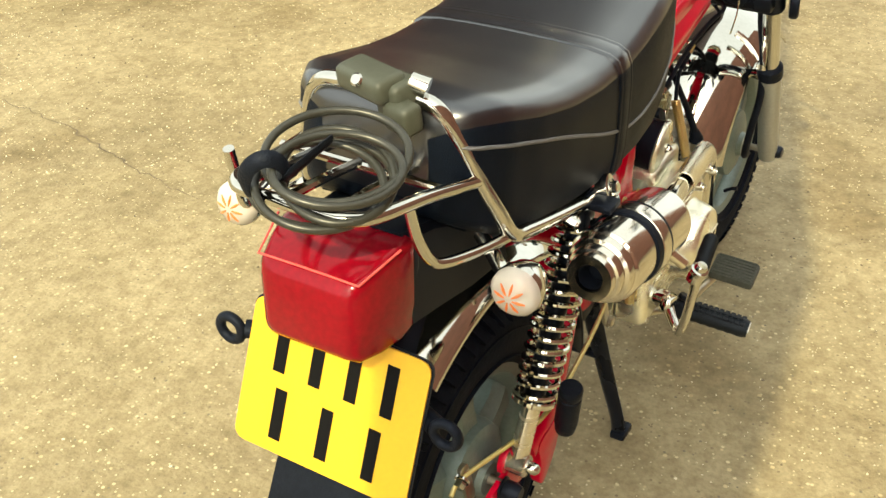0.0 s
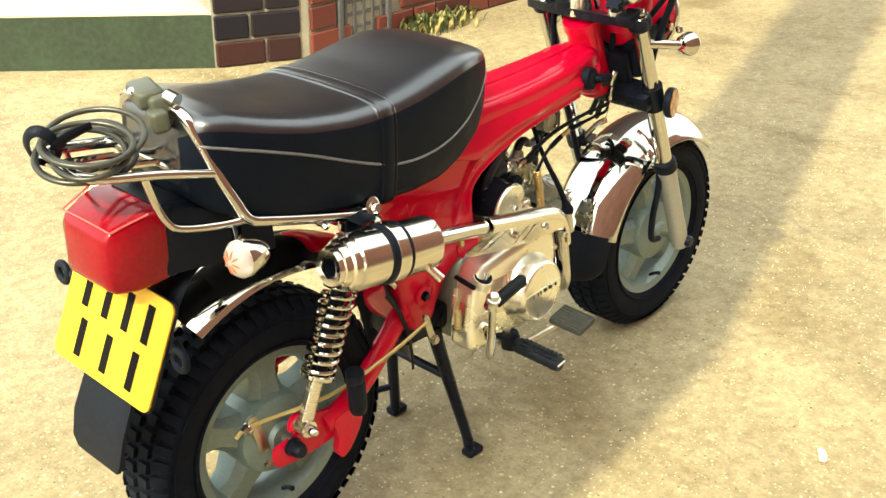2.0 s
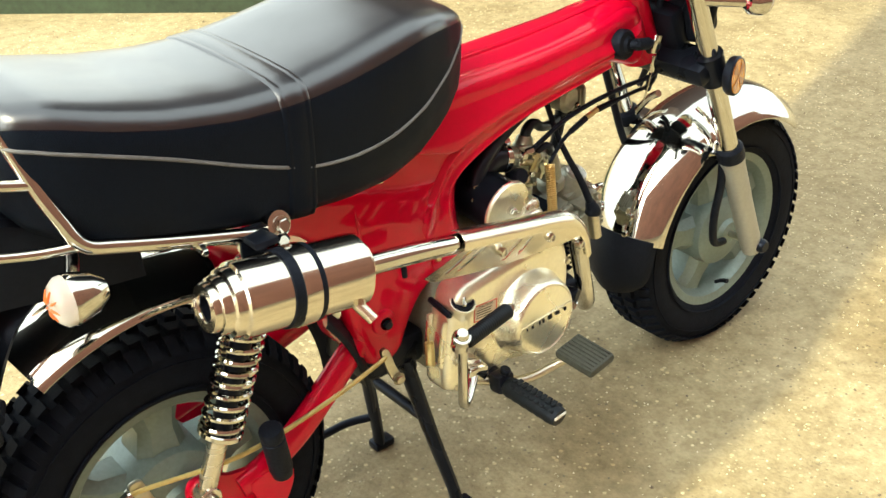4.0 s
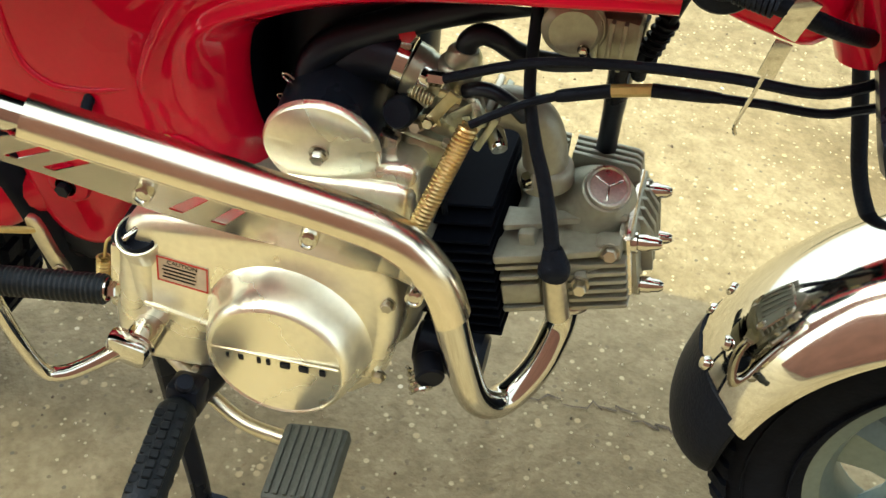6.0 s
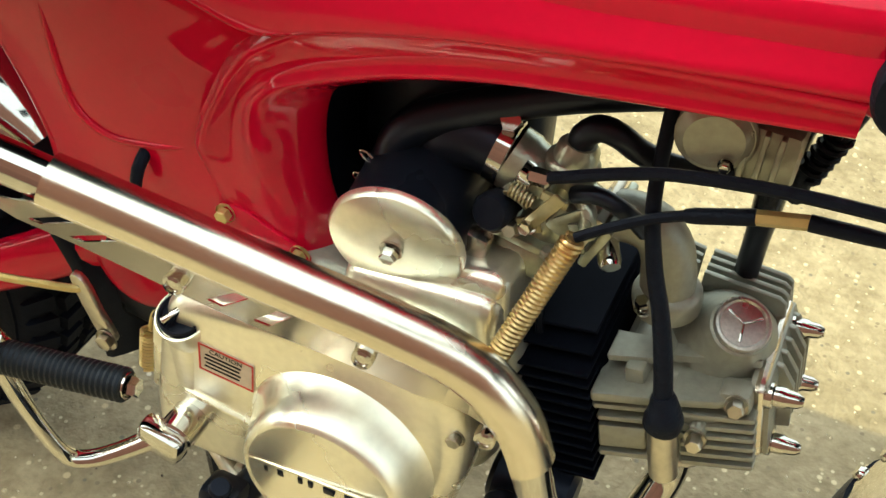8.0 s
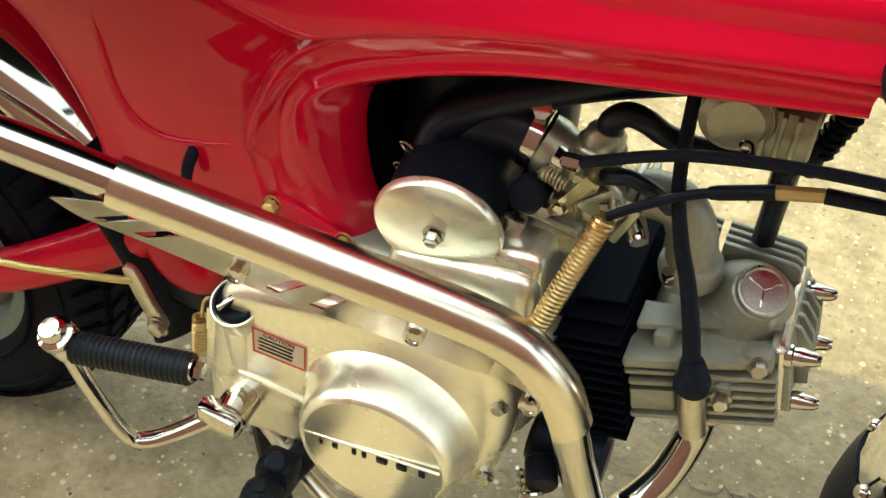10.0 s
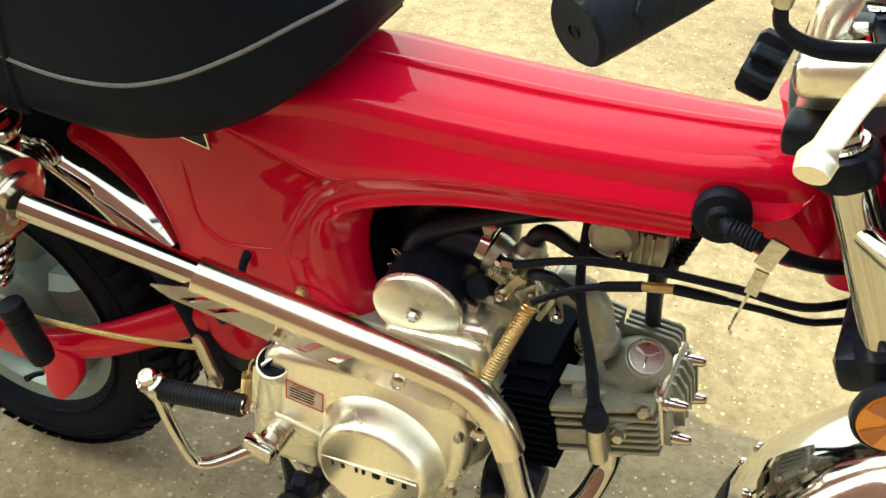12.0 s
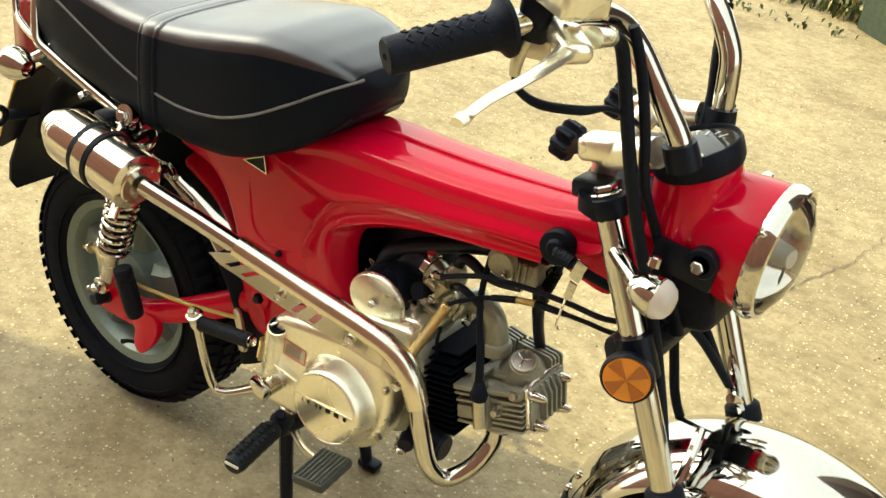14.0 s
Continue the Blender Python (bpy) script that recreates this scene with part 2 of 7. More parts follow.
def bolt(name, at, axis, r, material, parent, h=0.008, dome=False, label=""):
    b = B()
    if dome:
        lathe(b, [(0, 0), (r, 0), (r, h * 0.4), (r * 0.9, h * 0.7), (r * 0.5, h * 0.95), (0, h)], at, axis, 12)
    else:
        lathe(b, [(0, 0), (r * 1.35, 0), (r * 1.35, h * 0.25)], at, axis, 14)
        lathe(b, [(r, h * 0.2), (r, h * 0.9), (r * 0.85, h), (0, h)], at, axis, 6)
    return part(name, b, material, parent, label)


def mid(x):
    """The bike's middle plane, which stands a little askew to the x axis."""
    return -0.018 * (1 - x / 1.04)


def flip(p):
    return (p[0], 2 * mid(p[0]) - p[1], p[2])


# ---- yard ----
def ground_material():
    m = bpy.data.materials.new("worn_aggregate_concrete")
    m.use_nodes = True
    nt = m.node_tree
    N, L = nt.nodes, nt.links
    b = N["Principled BSDF"]
    tc = N.new("ShaderNodeTexCoord")

    def noise(scale, detail=4.0):
        n = N.new("ShaderNodeTexNoise")
        n.inputs["Scale"].default_value, n.inputs["Detail"].default_value = scale, detail
        L.new(tc.outputs["Object"], n.inputs["Vector"])
        return n.outputs["Fac"]

    def ramp(src, *stops):
        r = N.new("ShaderNodeValToRGB")
        while len(r.color_ramp.elements) < len(stops):
            r.color_ramp.elements.new(0.5)
        for e, (at, col) in zip(r.color_ramp.elements, stops):
            e.position, e.color = at, (*col, 1)
        L.new(src, r.inputs[0])
        return r.outputs[0]

    def mix(fac, a, c, kind="MIX"):
        x = N.new("ShaderNodeMix")
        x.data_type, x.blend_type = "RGBA", kind
        for key, src in ((0, fac), (6, a), (7, c)):
            if isinstance(src, bpy.types.NodeSocket):
                L.new(src, x.inputs[key])
            else:
                x.inputs[key].default_value = src if key == 0 else (*src, 1)
        return x.outputs[2]

    base = ramp(noise(1.3), (0.3, (0.298, 0.246, 0.150)), (0.5, (0.366, 0.305, 0.188)), (0.7, (0.430, 0.362, 0.230)))
    base = mix(0.5, base, ramp(noise(9, 6), (0.32, (0.60, 0.57, 0.50)), (0.62, (1.0, 1.0, 1.0))), "MULTIPLY")
    base = mix(0.50, base, ramp(noise(34, 5), (0.32, (0.46, 0.42, 0.34)), (0.60, (1.0, 1.0, 1.0))), "MULTIPLY")
    base = mix(0.34, base, ramp(noise(110, 3), (0.33, (0.45, 0.42, 0.38)), (0.62, (1.0, 1.0, 1.0))), "MULTIPLY")
    for scale, size, col, dark in ((120, 0.26, (0.53, 0.46, 0.30), 0.80), (70, 0.24, (0.55, 0.47, 0.30), 0.84), (52, 0.22, (0.50, 0.40, 0.24), 0.78), (90, 0.26, (0.20, 0.16, 0.10), 0.80), (60, 0.16, (0.16, 0.14, 0.10), 0.80), (28, 0.09, (0.66, 0.60, 0.46), 0.88)):
        v = N.new("ShaderNodeTexVoronoi")
        v.inputs["Scale"].default_value = scale
        w = N.new("ShaderNodeVectorMath")
        w.inputs[1].default_value = (scale * 0.37, 0.1 * scale, 0.5)
        L.new(tc.outputs["Object"], w.inputs[0])
        L.new(w.outputs[0], v.inputs["Vector"])
        spot = ramp(v.outputs["Distance"], (size * 0.7, (1, 1, 1)), (size, (0, 0, 0)))
        pick = N.new("ShaderNodeSeparateColor")
        L.new(v.outputs["Color"], pick.inputs[0])
        keep = ramp(pick.outputs[0], (dark - 0.02, (0, 0, 0)), (dark, (1, 1, 1)))
        base = mix(mix(1.0, spot, keep, "MULTIPLY"), base, col)
    stain = ramp(noise(2.2, 6), (0.56, (1, 1, 1)), (0.70, (0.66, 0.62, 0.55)))
    base = mix(1.0, base, stain, "MULTIPLY")
    L.new(base, b.inputs["Base Color"])
    b.inputs["Roughness"].default_value = 0.72
    b.inputs["Specular IOR Level"].default_value = 0.4
    bp = N.new("ShaderNodeBump")
    bp.inputs["Strength"].default_value, bp.inputs["Distance"].default_value = 0.6, 0.004
    L.new(noise(150, 3), bp.inputs["Height"])
    bp2 = N.new("ShaderNodeBump")
    bp2.inputs["Strength"].default_value, bp2.inputs["Distance"].default_value = 0.5, 0.03
    L.new(noise(5, 5), bp2.inputs["Height"])
    L.new(bp.outputs[0], bp2.inputs["Normal"])
    L.new(bp2.outputs[0], b.inputs["Normal"])
    return m


GROUND = ground_material()
b = B()
xs = [-400, -60, -12, -5] + [-3 + 0.1 * i for i in range(91)] + [8, 15, 60, 400]
ys = [-400, -60, -12, -6] + [-3 + 0.1 * i for i in range(71)] + [6, 12, 60, 400]
grid = [[b.verts.new((x, y, 0.006 * (noise.noise((x * 0.6, y * 0.6, 3)) - 0.3) * min(1, max(0, (abs(y - 0.0) - 0.35) * 2)) if abs(x) < 9 and abs(y) < 6 else 0)) for x in xs] for y in ys]
for r, s in zip(grid, grid[1:]):
    for i in range(len(xs) - 1):
        b.faces.new((r[i], r[i + 1], s[i + 1], s[i]))
ground = tagged(part("ground", b, GROUND), "worn pale concrete yard with exposed stone chips", "ground", kind="structure")

STONE_CHIP = mat("quartz_chip", (0.62, 0.55, 0.40), 0.3, vary=0.4, scale=15, spec=0.6)
DARK_CHIP = mat("brown_grit", (0.13, 0.1, 0.07), 0.7, vary=0.4)


def chips(count, seed, size, material, name, label):
    """Stone chips that stand a little out of the worn surface."""
    rnd, verts, faces = random.Random(seed), [], []
    for _ in range(count):
        x, y = rnd.uniform(-1.2, 2.6), rnd.uniform(-1.0, 2.6)
        s, a = size * rnd.uniform(0.5, 1.5), rnd.uniform(0, 6.28)
        n = len(verts)
        for k in range(5):
            t = a + k * 1.2566 + rnd.uniform(-0.3, 0.3)
            q = s * rnd.uniform(0.6, 1.1)
            verts.append((x + q * math.cos(t), y + q * math.sin(t), -0.001))
        verts.append((x + s * rnd.uniform(-0.3, 0.3), y + s * rnd.uniform(-0.3, 0.3), 0.001 + s * rnd.uniform(0.3, 0.8)))
        faces += [(n + k, n + (k + 1) % 5, n + 5) for k in range(5)]
    me = bpy.data.meshes.new(name)
    me.from_pydata(verts, [], faces)
    me.materials.append(material)
    return tagged(new(name, me), label, "gravel", kind="stuff")


chips(8000, 3, 0.0019, STONE_CHIP, "pale_chips", "pale quartz chips standing out of the worn concrete")
chips(900, 4, 0.0032, DARK_CHIP, "dark_grit", "loose dark grit scattered over the concrete")

# The front of the house: a canted bay with a green stone doorstep beside it
def brick_material(name, stops):
    m = bpy.data.materials.new(name)
    m.use_nodes = True
    n, l = m.node_tree.nodes, m.node_tree.links
    r = n.new("ShaderNodeValToRGB")
    while len(r.color_ramp.elements) < len(stops):
        r.color_ramp.elements.new(0.5)
    for k, (e, c) in enumerate(zip(r.color_ramp.elements, stops)):
        e.position, e.color = k / (len(stops) - 1), (*c, 1)
    l.new(n.new("ShaderNodeObjectInfo").outputs["Random"], r.inputs[0])
    t = n.new("ShaderNodeTexNoise")
    t.inputs["Scale"].default_value, t.inputs["Detail"].default_value = 25, 5
    g = n.new("ShaderNodeValToRGB")
    g.color_ramp.elements[0].position, g.color_ramp.elements[0].color = 0.3, (0.45, 0.42, 0.42, 1)
    g.color_ramp.elements[1].position = 0.65
    x = n.new("ShaderNodeMix")
    x.data_type, x.blend_type = "RGBA", "MULTIPLY"
    x.inputs[0].default_value = 0.8
    l.new(t.outputs["Fac"], g.inputs[0])
    l.new(r.outputs[0], x.inputs[6])
    l.new(g.outputs[0], x.inputs[7])
    l.new(x.outputs[2], n["Principled BSDF"].inputs["Base Color"])
    n["Principled BSDF"].inputs["Roughness"].default_value = 0.5
    n["Principled BSDF"].inputs["Specular IOR Level"].default_value = 0.25
    return m


DARK_BRICK = brick_material("dark_bay_brick", [(0.010, 0.010, 0.018), (0.015, 0.012, 0.019), (0.022, 0.014, 0.019), (0.05, 0.018, 0.018)])
RED_BRICK = brick_material("red_brick", [(0.085, 0.026, 0.026), (0.14, 0.037, 0.03), (0.19, 0.050, 0.036)])
MORTAR = mat("pale_mortar", (0.24, 0.22, 0.18), 0.9, vary=0.25, bump=0.5, bump_scale=150)
MOSS_STONE = mat("green_stained_stone", (0.022, 0.036, 0.021), 0.85, vary=0.45, scale=8, bump=0.4, bump_scale=60)
STEP_TOP = mat("worn_stone", (0.5, 0.44, 0.32), 0.8, vary=0.2, bump=0.3, bump_scale=90)
UPPER_BRICK = mat("dark_red_brickwork", (0.034, 0.018, 0.019), 0.7, vary=0.35, scale=9, bump=0.3, bump_scale=40)
PLAIN_BRICK = mat("distant_brick", (0.26, 0.115, 0.08), 0.8, vary=0.3, scale=4)


def wall_slab(name, a, c, height, thick, material, label):
    """An upright wall whose outer face runs from a to c; its body lies on the left of that way."""
    a, c = Vector((*a, 0)), Vector((*c, 0))
    way = (c - a).normalized()
    back = Vector((-way.y, way.x, 0)) * thick
    b = B()
    loft(b, [[p + Vector((0, 0, z)) for p in (a, c, c + back, a + back)] for z in (-0.05, height)])
    return tagged(part(name, b, material, None, sharp=20), label, "wall", kind="structure")


BAY = [(0.950, 2.735), (1.556, 2.205), (1.895, 2.060), (7.4, 2.32)]
wall_bay = wall_slab("wall_bay", BAY[1], BAY[2], 1.43, 0.3, MORTAR, "dark brick cant of a bay with pale joints")
wall_front = wall_slab("wall_front", BAY[2], BAY[3], 1.03, 0.3, MORTAR, "red brick house front with pale mortar joints")
# unseen upper walls, added dark so that the seat mirrors them dark
def upper_wall(a, c, z0, z1, parent):
    a, c = Vector((*a, 0)), Vector((*c, 0))
    way = (c - a).normalized()
    back = Vector((-way.y, way.x, 0)) * 0.3
    b = B()
    loft(b, [[p + Vector((0, 0, z)) for p in (a, c, c + back, a + back)] for z in (z0, z1)])
    part("upper_brickwork", b, UPPER_BRICK, parent, "unseen upper wall, darkened for the seat's reflection", sharp=20)


upper_wall(BAY[1], BAY[2], 1.43, 6.5, wall_bay)
upper_wall(BAY[2], BAY[3], 1.03, 6.5, wall_front)
wall_south = wall_slab("wall_south", (12.0, -4.6), (-9.0, -4.6), 6.5, 0.3, PLAIN_BRICK, "plain brick wall across the yard")
# an unseen wall end, added and corbelled out above to shade the concrete
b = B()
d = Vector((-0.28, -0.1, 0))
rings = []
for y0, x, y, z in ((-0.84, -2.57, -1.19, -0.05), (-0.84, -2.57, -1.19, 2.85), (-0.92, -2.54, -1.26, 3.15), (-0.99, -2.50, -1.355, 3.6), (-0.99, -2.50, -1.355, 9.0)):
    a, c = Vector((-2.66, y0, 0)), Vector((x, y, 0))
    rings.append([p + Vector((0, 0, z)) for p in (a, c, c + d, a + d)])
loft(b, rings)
tagged(part("shade_wall", b, PLAIN_BRICK, None, sharp=20), "unseen tall wall piece, added to cast the shade band", "wall", kind="structure")

b = B()
s0, s1 = Vector((*BAY[0], 0)), Vector((*BAY[1], 0))
back = Vector((0.6, 0.68, 0)) * 0.95
slab = [s0 - (s1 - s0) * 1.4, s1, s1 + back, s0 + back - (s1 - s0) * 1.4]
loft(b, [[p + Vector((0, 0, z)) for p in slab] for z in (-0.05, 0.185, 0.195)])
step = tagged(part("doorstep", b, MOSS_STONE, None, sharp=20), "mossy green stone doorstep with a worn pale top", "step", kind="structure")
b = B()
loft(b, [[p + Vector((0, 0, z)) for p in slab] for z in (0.197, 0.203)])
part("tread", b, STEP_TOP, step, "worn pale top", sharp=20)

# ---- bricks of the bay and the house front ----
def brick_mesh(length, material):
    b = B()
    rbox(b, (0, 0, 0), (length, 0.02, 0.089), 0.005, seg=1)
    for f in b.faces:
        f.smooth = False
    me = bpy.data.meshes.new("brick")
    b.to_mesh(me)
    b.free()
    me.materials.append(material)
    return me


SIZES = ((0.186, DARK_BRICK), (0.128, DARK_BRICK), (0.214, RED_BRICK), (0.132, RED_BRICK))
DARK_LONG, DARK_SHORT, RED_LONG, RED_SHORT = (brick_mesh(*v) for v in SIZES)


def lay(wall, a, c, courses, pair, sizes, skip=None):
    a, c = Vector((*a, 0)), Vector((*c, 0))
    way, length = (c - a).normalized(), (c - a).length
    turn = math.degrees(math.atan2(way.y, way.x))
    out = Vector((way.y, -way.x, 0))
    for row in range(courses):
        at, z = 0.006, 0.046 + 0.1 * row
        k = row
        while at < length - 0.05:
            short = k % 2
            size = sizes[1] if short else sizes[0]
            if at >= 0 and at + size < length + 0.01 and not (skip and skip[0] < at + size / 2 < skip[1] and z < skip[2]):
                p = a + way * (at + size / 2) + out * (0.002 + 0.003 * random.random()) + Vector((0, 0, z))
                ob = new("brick", pair[1] if short else pair[0])
                ob.parent = wall
                ob.matrix_local = pose(*p, 0, 0, turn + random.uniform(-0.6, 0.6))
            at += size + 0.011
            k += 1


lay(wall_bay, BAY[1], BAY[2], 14, (DARK_LONG, DARK_SHORT), (0.186, 0.128))
lay(wall_front, BAY[2], (3.8, 2.150), 10, (RED_LONG, RED_SHORT), (0.214, 0.132), skip=(0.12, 0.47, 0.25))

# Airbrick in the house front
w0, w1 = Vector((*BAY[2], 0)), Vector((*BAY[3], 0))
way = (w1 - w0).normalized()
turn = math.degrees(math.atan2(way.y, way.x))
p = w0 + way * 0.30 + Vector((way.y, -way.x, 0)) * 0.004
b = B()
for dx, dz, sx, sz in ((0, 0.077, 0.23, 0.02), (0, -0.077, 0.23, 0.02), (0.108, 0, 0.02, 0.17), (-0.108, 0, 0.02, 0.17)):
    rbox(b, (dx, 0, dz), (sx, 0.03, sz), 0.003)
IRON = mat("iron_grille", (0.07, 0.07, 0.08), 0.6, vary=0.3)
air = part("airbrick", b, IRON, None)
for i in range(5):
    b = B()
    rbox(b, (-0.08 + 0.04 * i, 0.004, 0), (0.012, 0.015, 0.15), 0.002)
    part("upright_bar", b, IRON, air)
for i in range(3):
    b = B()
    rbox(b, (0, 0.006, -0.04 + 0.04 * i), (0.21, 0.012, 0.012), 0.002)
    part("cross_bar", b, IRON, air)
air.matrix_world = pose(p.x, p.y, 0.125, 0, 0, turn) @ Matrix.Diagonal((1.28, 1, 1.28, 1))
tagged(air, "dark iron airbrick grille set in the brickwork", "vent")

# A strip of bare dark soil along the far edge of the yard
SOIL = mat("dark_soil", (0.075, 0.060, 0.035), 0.9, vary=0.5, scale=14, bump=0.8, bump_scale=60)
b = B()
rnd = random.Random(21)
near = [(-1.2 + 0.12 * k, 3.42 + 0.10 * math.sin(0.9 * k) + rnd.uniform(-0.06, 0.06) + 0.03 * k) for k in range(19)]
strip = [[b.verts.new((x, y + d, z + rnd.uniform(0, 0.008) * (d > 0))) for x, y in near] for d, z in ((0, 0.004), (0.10, 0.014), (0.45, 0.020), (1.0, 0.016))]
for r, q in zip(strip, strip[1:]):
    for k in range(len(near) - 1):
        b.faces.new((r[k], r[k + 1], q[k + 1], q[k]))
tagged(part("soil_bed", b, SOIL), "strip of bare dark soil at the edge of the yard", "soil", kind="structure")

# Weeds along the foot of the walls
LEAF = mat("weed_leaf", (0.05, 0.065, 0.02), 0.6, vary=0.5, scale=6)
DRY = mat("dry_leaf", (0.30, 0.25, 0.10), 0.7, vary=0.4)


def weeds(seed, spots, material, name, label):
    rnd, verts, faces = random.Random(seed), [], []
    for x, y, spread, count, tall in spots:
        for _ in range(count):
            px, py = x + rnd.gauss(0, spread), y + rnd.gauss(0, 0.05)
            a, h, w = rnd.uniform(0, 6.28), tall * rnd.uniform(0.3, 1.1), rnd.uniform(0.004, 0.012)
            lean = rnd.uniform(0.2, 0.9) * h
            n = len(verts)
            dx, dy = math.cos(a), math.sin(a)
            verts += [(px - dy * w * 0.3, py + dx * w * 0.3, 0), (px + dy * w * 0.3, py - dx * w * 0.3, 0),
                      (px + dx * lean * 0.5 + dy * w, py + dy * lean * 0.5 - dx * w, h * 0.7), (px + dx * lean * 0.5 - dy * w, py + dy * lean * 0.5 + dx * w, h * 0.7),
                      (px + dx * lean, py + dy * lean, h)]
            faces += [(n, n + 1, n + 2, n + 3), (n + 3, n + 2, n + 4)]
    me = bpy.data.meshes.new(name)
    me.from_pydata(verts, [], faces)
    me.materials.append(material)
    return tagged(new(name, me), label, "weeds", kind="stuff")


weeds(5, [(2.52, 2.05, 0.09, 200, 0.07), (2.7, 2.06, 0.08, 110, 0.06), (-0.25, 3.30, 0.3, 60, 0.03), (0.30, 3.62, 0.10, 420, 0.11), (0.0, 3.62, 0.25, 420, 0.07), (0.1, 3.95, 0.3, 420, 0.10), (-0.5, 3.7, 0.3, 300, 0.06)], LEAF, "weeds", "low green weeds along the foot of the wall")
weeds(6, [(2.6, 2.04, 0.10, 150, 0.06), (-0.05, 3.6, 0.25, 60, 0.04), (-0.02, 3.62, 0.05, 26, 0.13)], DRY, "dry_weeds", "dry yellowed grass along the foot of the wall")

b = B()
rbox(b, (0, 0, 0.008), (0.032, 0.014, 0.008), 0.003, (4, 6, 25))
rbox(b, (0.013, 0.009, 0.008), (0.014, 0.008, 0.008), 0.003, (0, 10, 70))
scrap = tagged(part("paper_scrap", b, WHITE), "small crumpled white scrap lying on the concrete", "litter")
scrap.location = (0.822, -0.562, 0)

# Fine cracks in the concrete
def crack(points, seed, width):
    rnd, b = random.Random(seed), B()
    line = curve_through([(x, y, 0) for x, y in points], 9)
    left, right = [], []
    for k, p in enumerate(line):
        q = p + Vector((rnd.gauss(0, 0.004), rnd.gauss(0, 0.004), 0.0022))
        w = width * rnd.uniform(0.3, 1.2) * min(1, 0.2 + min(k, len(line) - 1 - k) * 0.2)
        way = (line[min(k + 1, len(line) - 1)] - line[max(k - 1, 0)]).normalized()
        side = Vector((-way.y, way.x, 0)) * w
        left.append(b.verts.new(q + side))
        right.append(b.verts.new(q - side))
    for k in range(len(line) - 1):
        b.faces.new((left[k], left[k + 1], right[k + 1], right[k]))
    return part("crack", b, DARK_CHIP, ground)


crack([(0.776, 1.71), (0.761, 1.517), (0.715, 1.305), (0.667, 1.123), (0.638, 0.954)], 2, 0.0019)
crack([(0.64, 0.13), (0.709, 0.14), (0.763, 0.147), (0.815, 0.138), (0.90, 0.16)], 5, 0.0018)


# ---- the motorcycle ----
moto = tagged(new("motorcycle"), "small red motorcycle with black seat on its centre stand", "motorcycle")


def knobs(bm, rows, count, r0, r1, along, across):
    """Tread blocks round the y axis."""
    for y, tilt, shift in rows:
        for k in range(count):
            a = 2 * math.pi * (k + shift) / count
            for dr in (0,):
                quad = []
                for s, t in ((-1, -1), (1, -1), (1, 1), (-1, 1)):
                    quad.append((a + s * along / r1 / 2, y + t * across / 2, t * (1 if y > 0 else -1)))
                lo = [bm.verts.new((r0 * math.cos(q), yy, r0 * math.sin(q))) for q, yy, _ in quad]
                hi = [bm.verts.new(((r1 - tilt * max(0, e)) * math.cos(a + (q - a) * 0.86), y + (yy - y) * 0.86, (r1 - tilt * max(0, e)) * math.sin(a + (q - a) * 0.86))) for q, yy, e in quad]
                bm.faces.new(hi)
                for i in range(4):
                    bm.faces.new((lo[i], lo[(i + 1) % 4], hi[(i + 1) % 4], hi[i]))


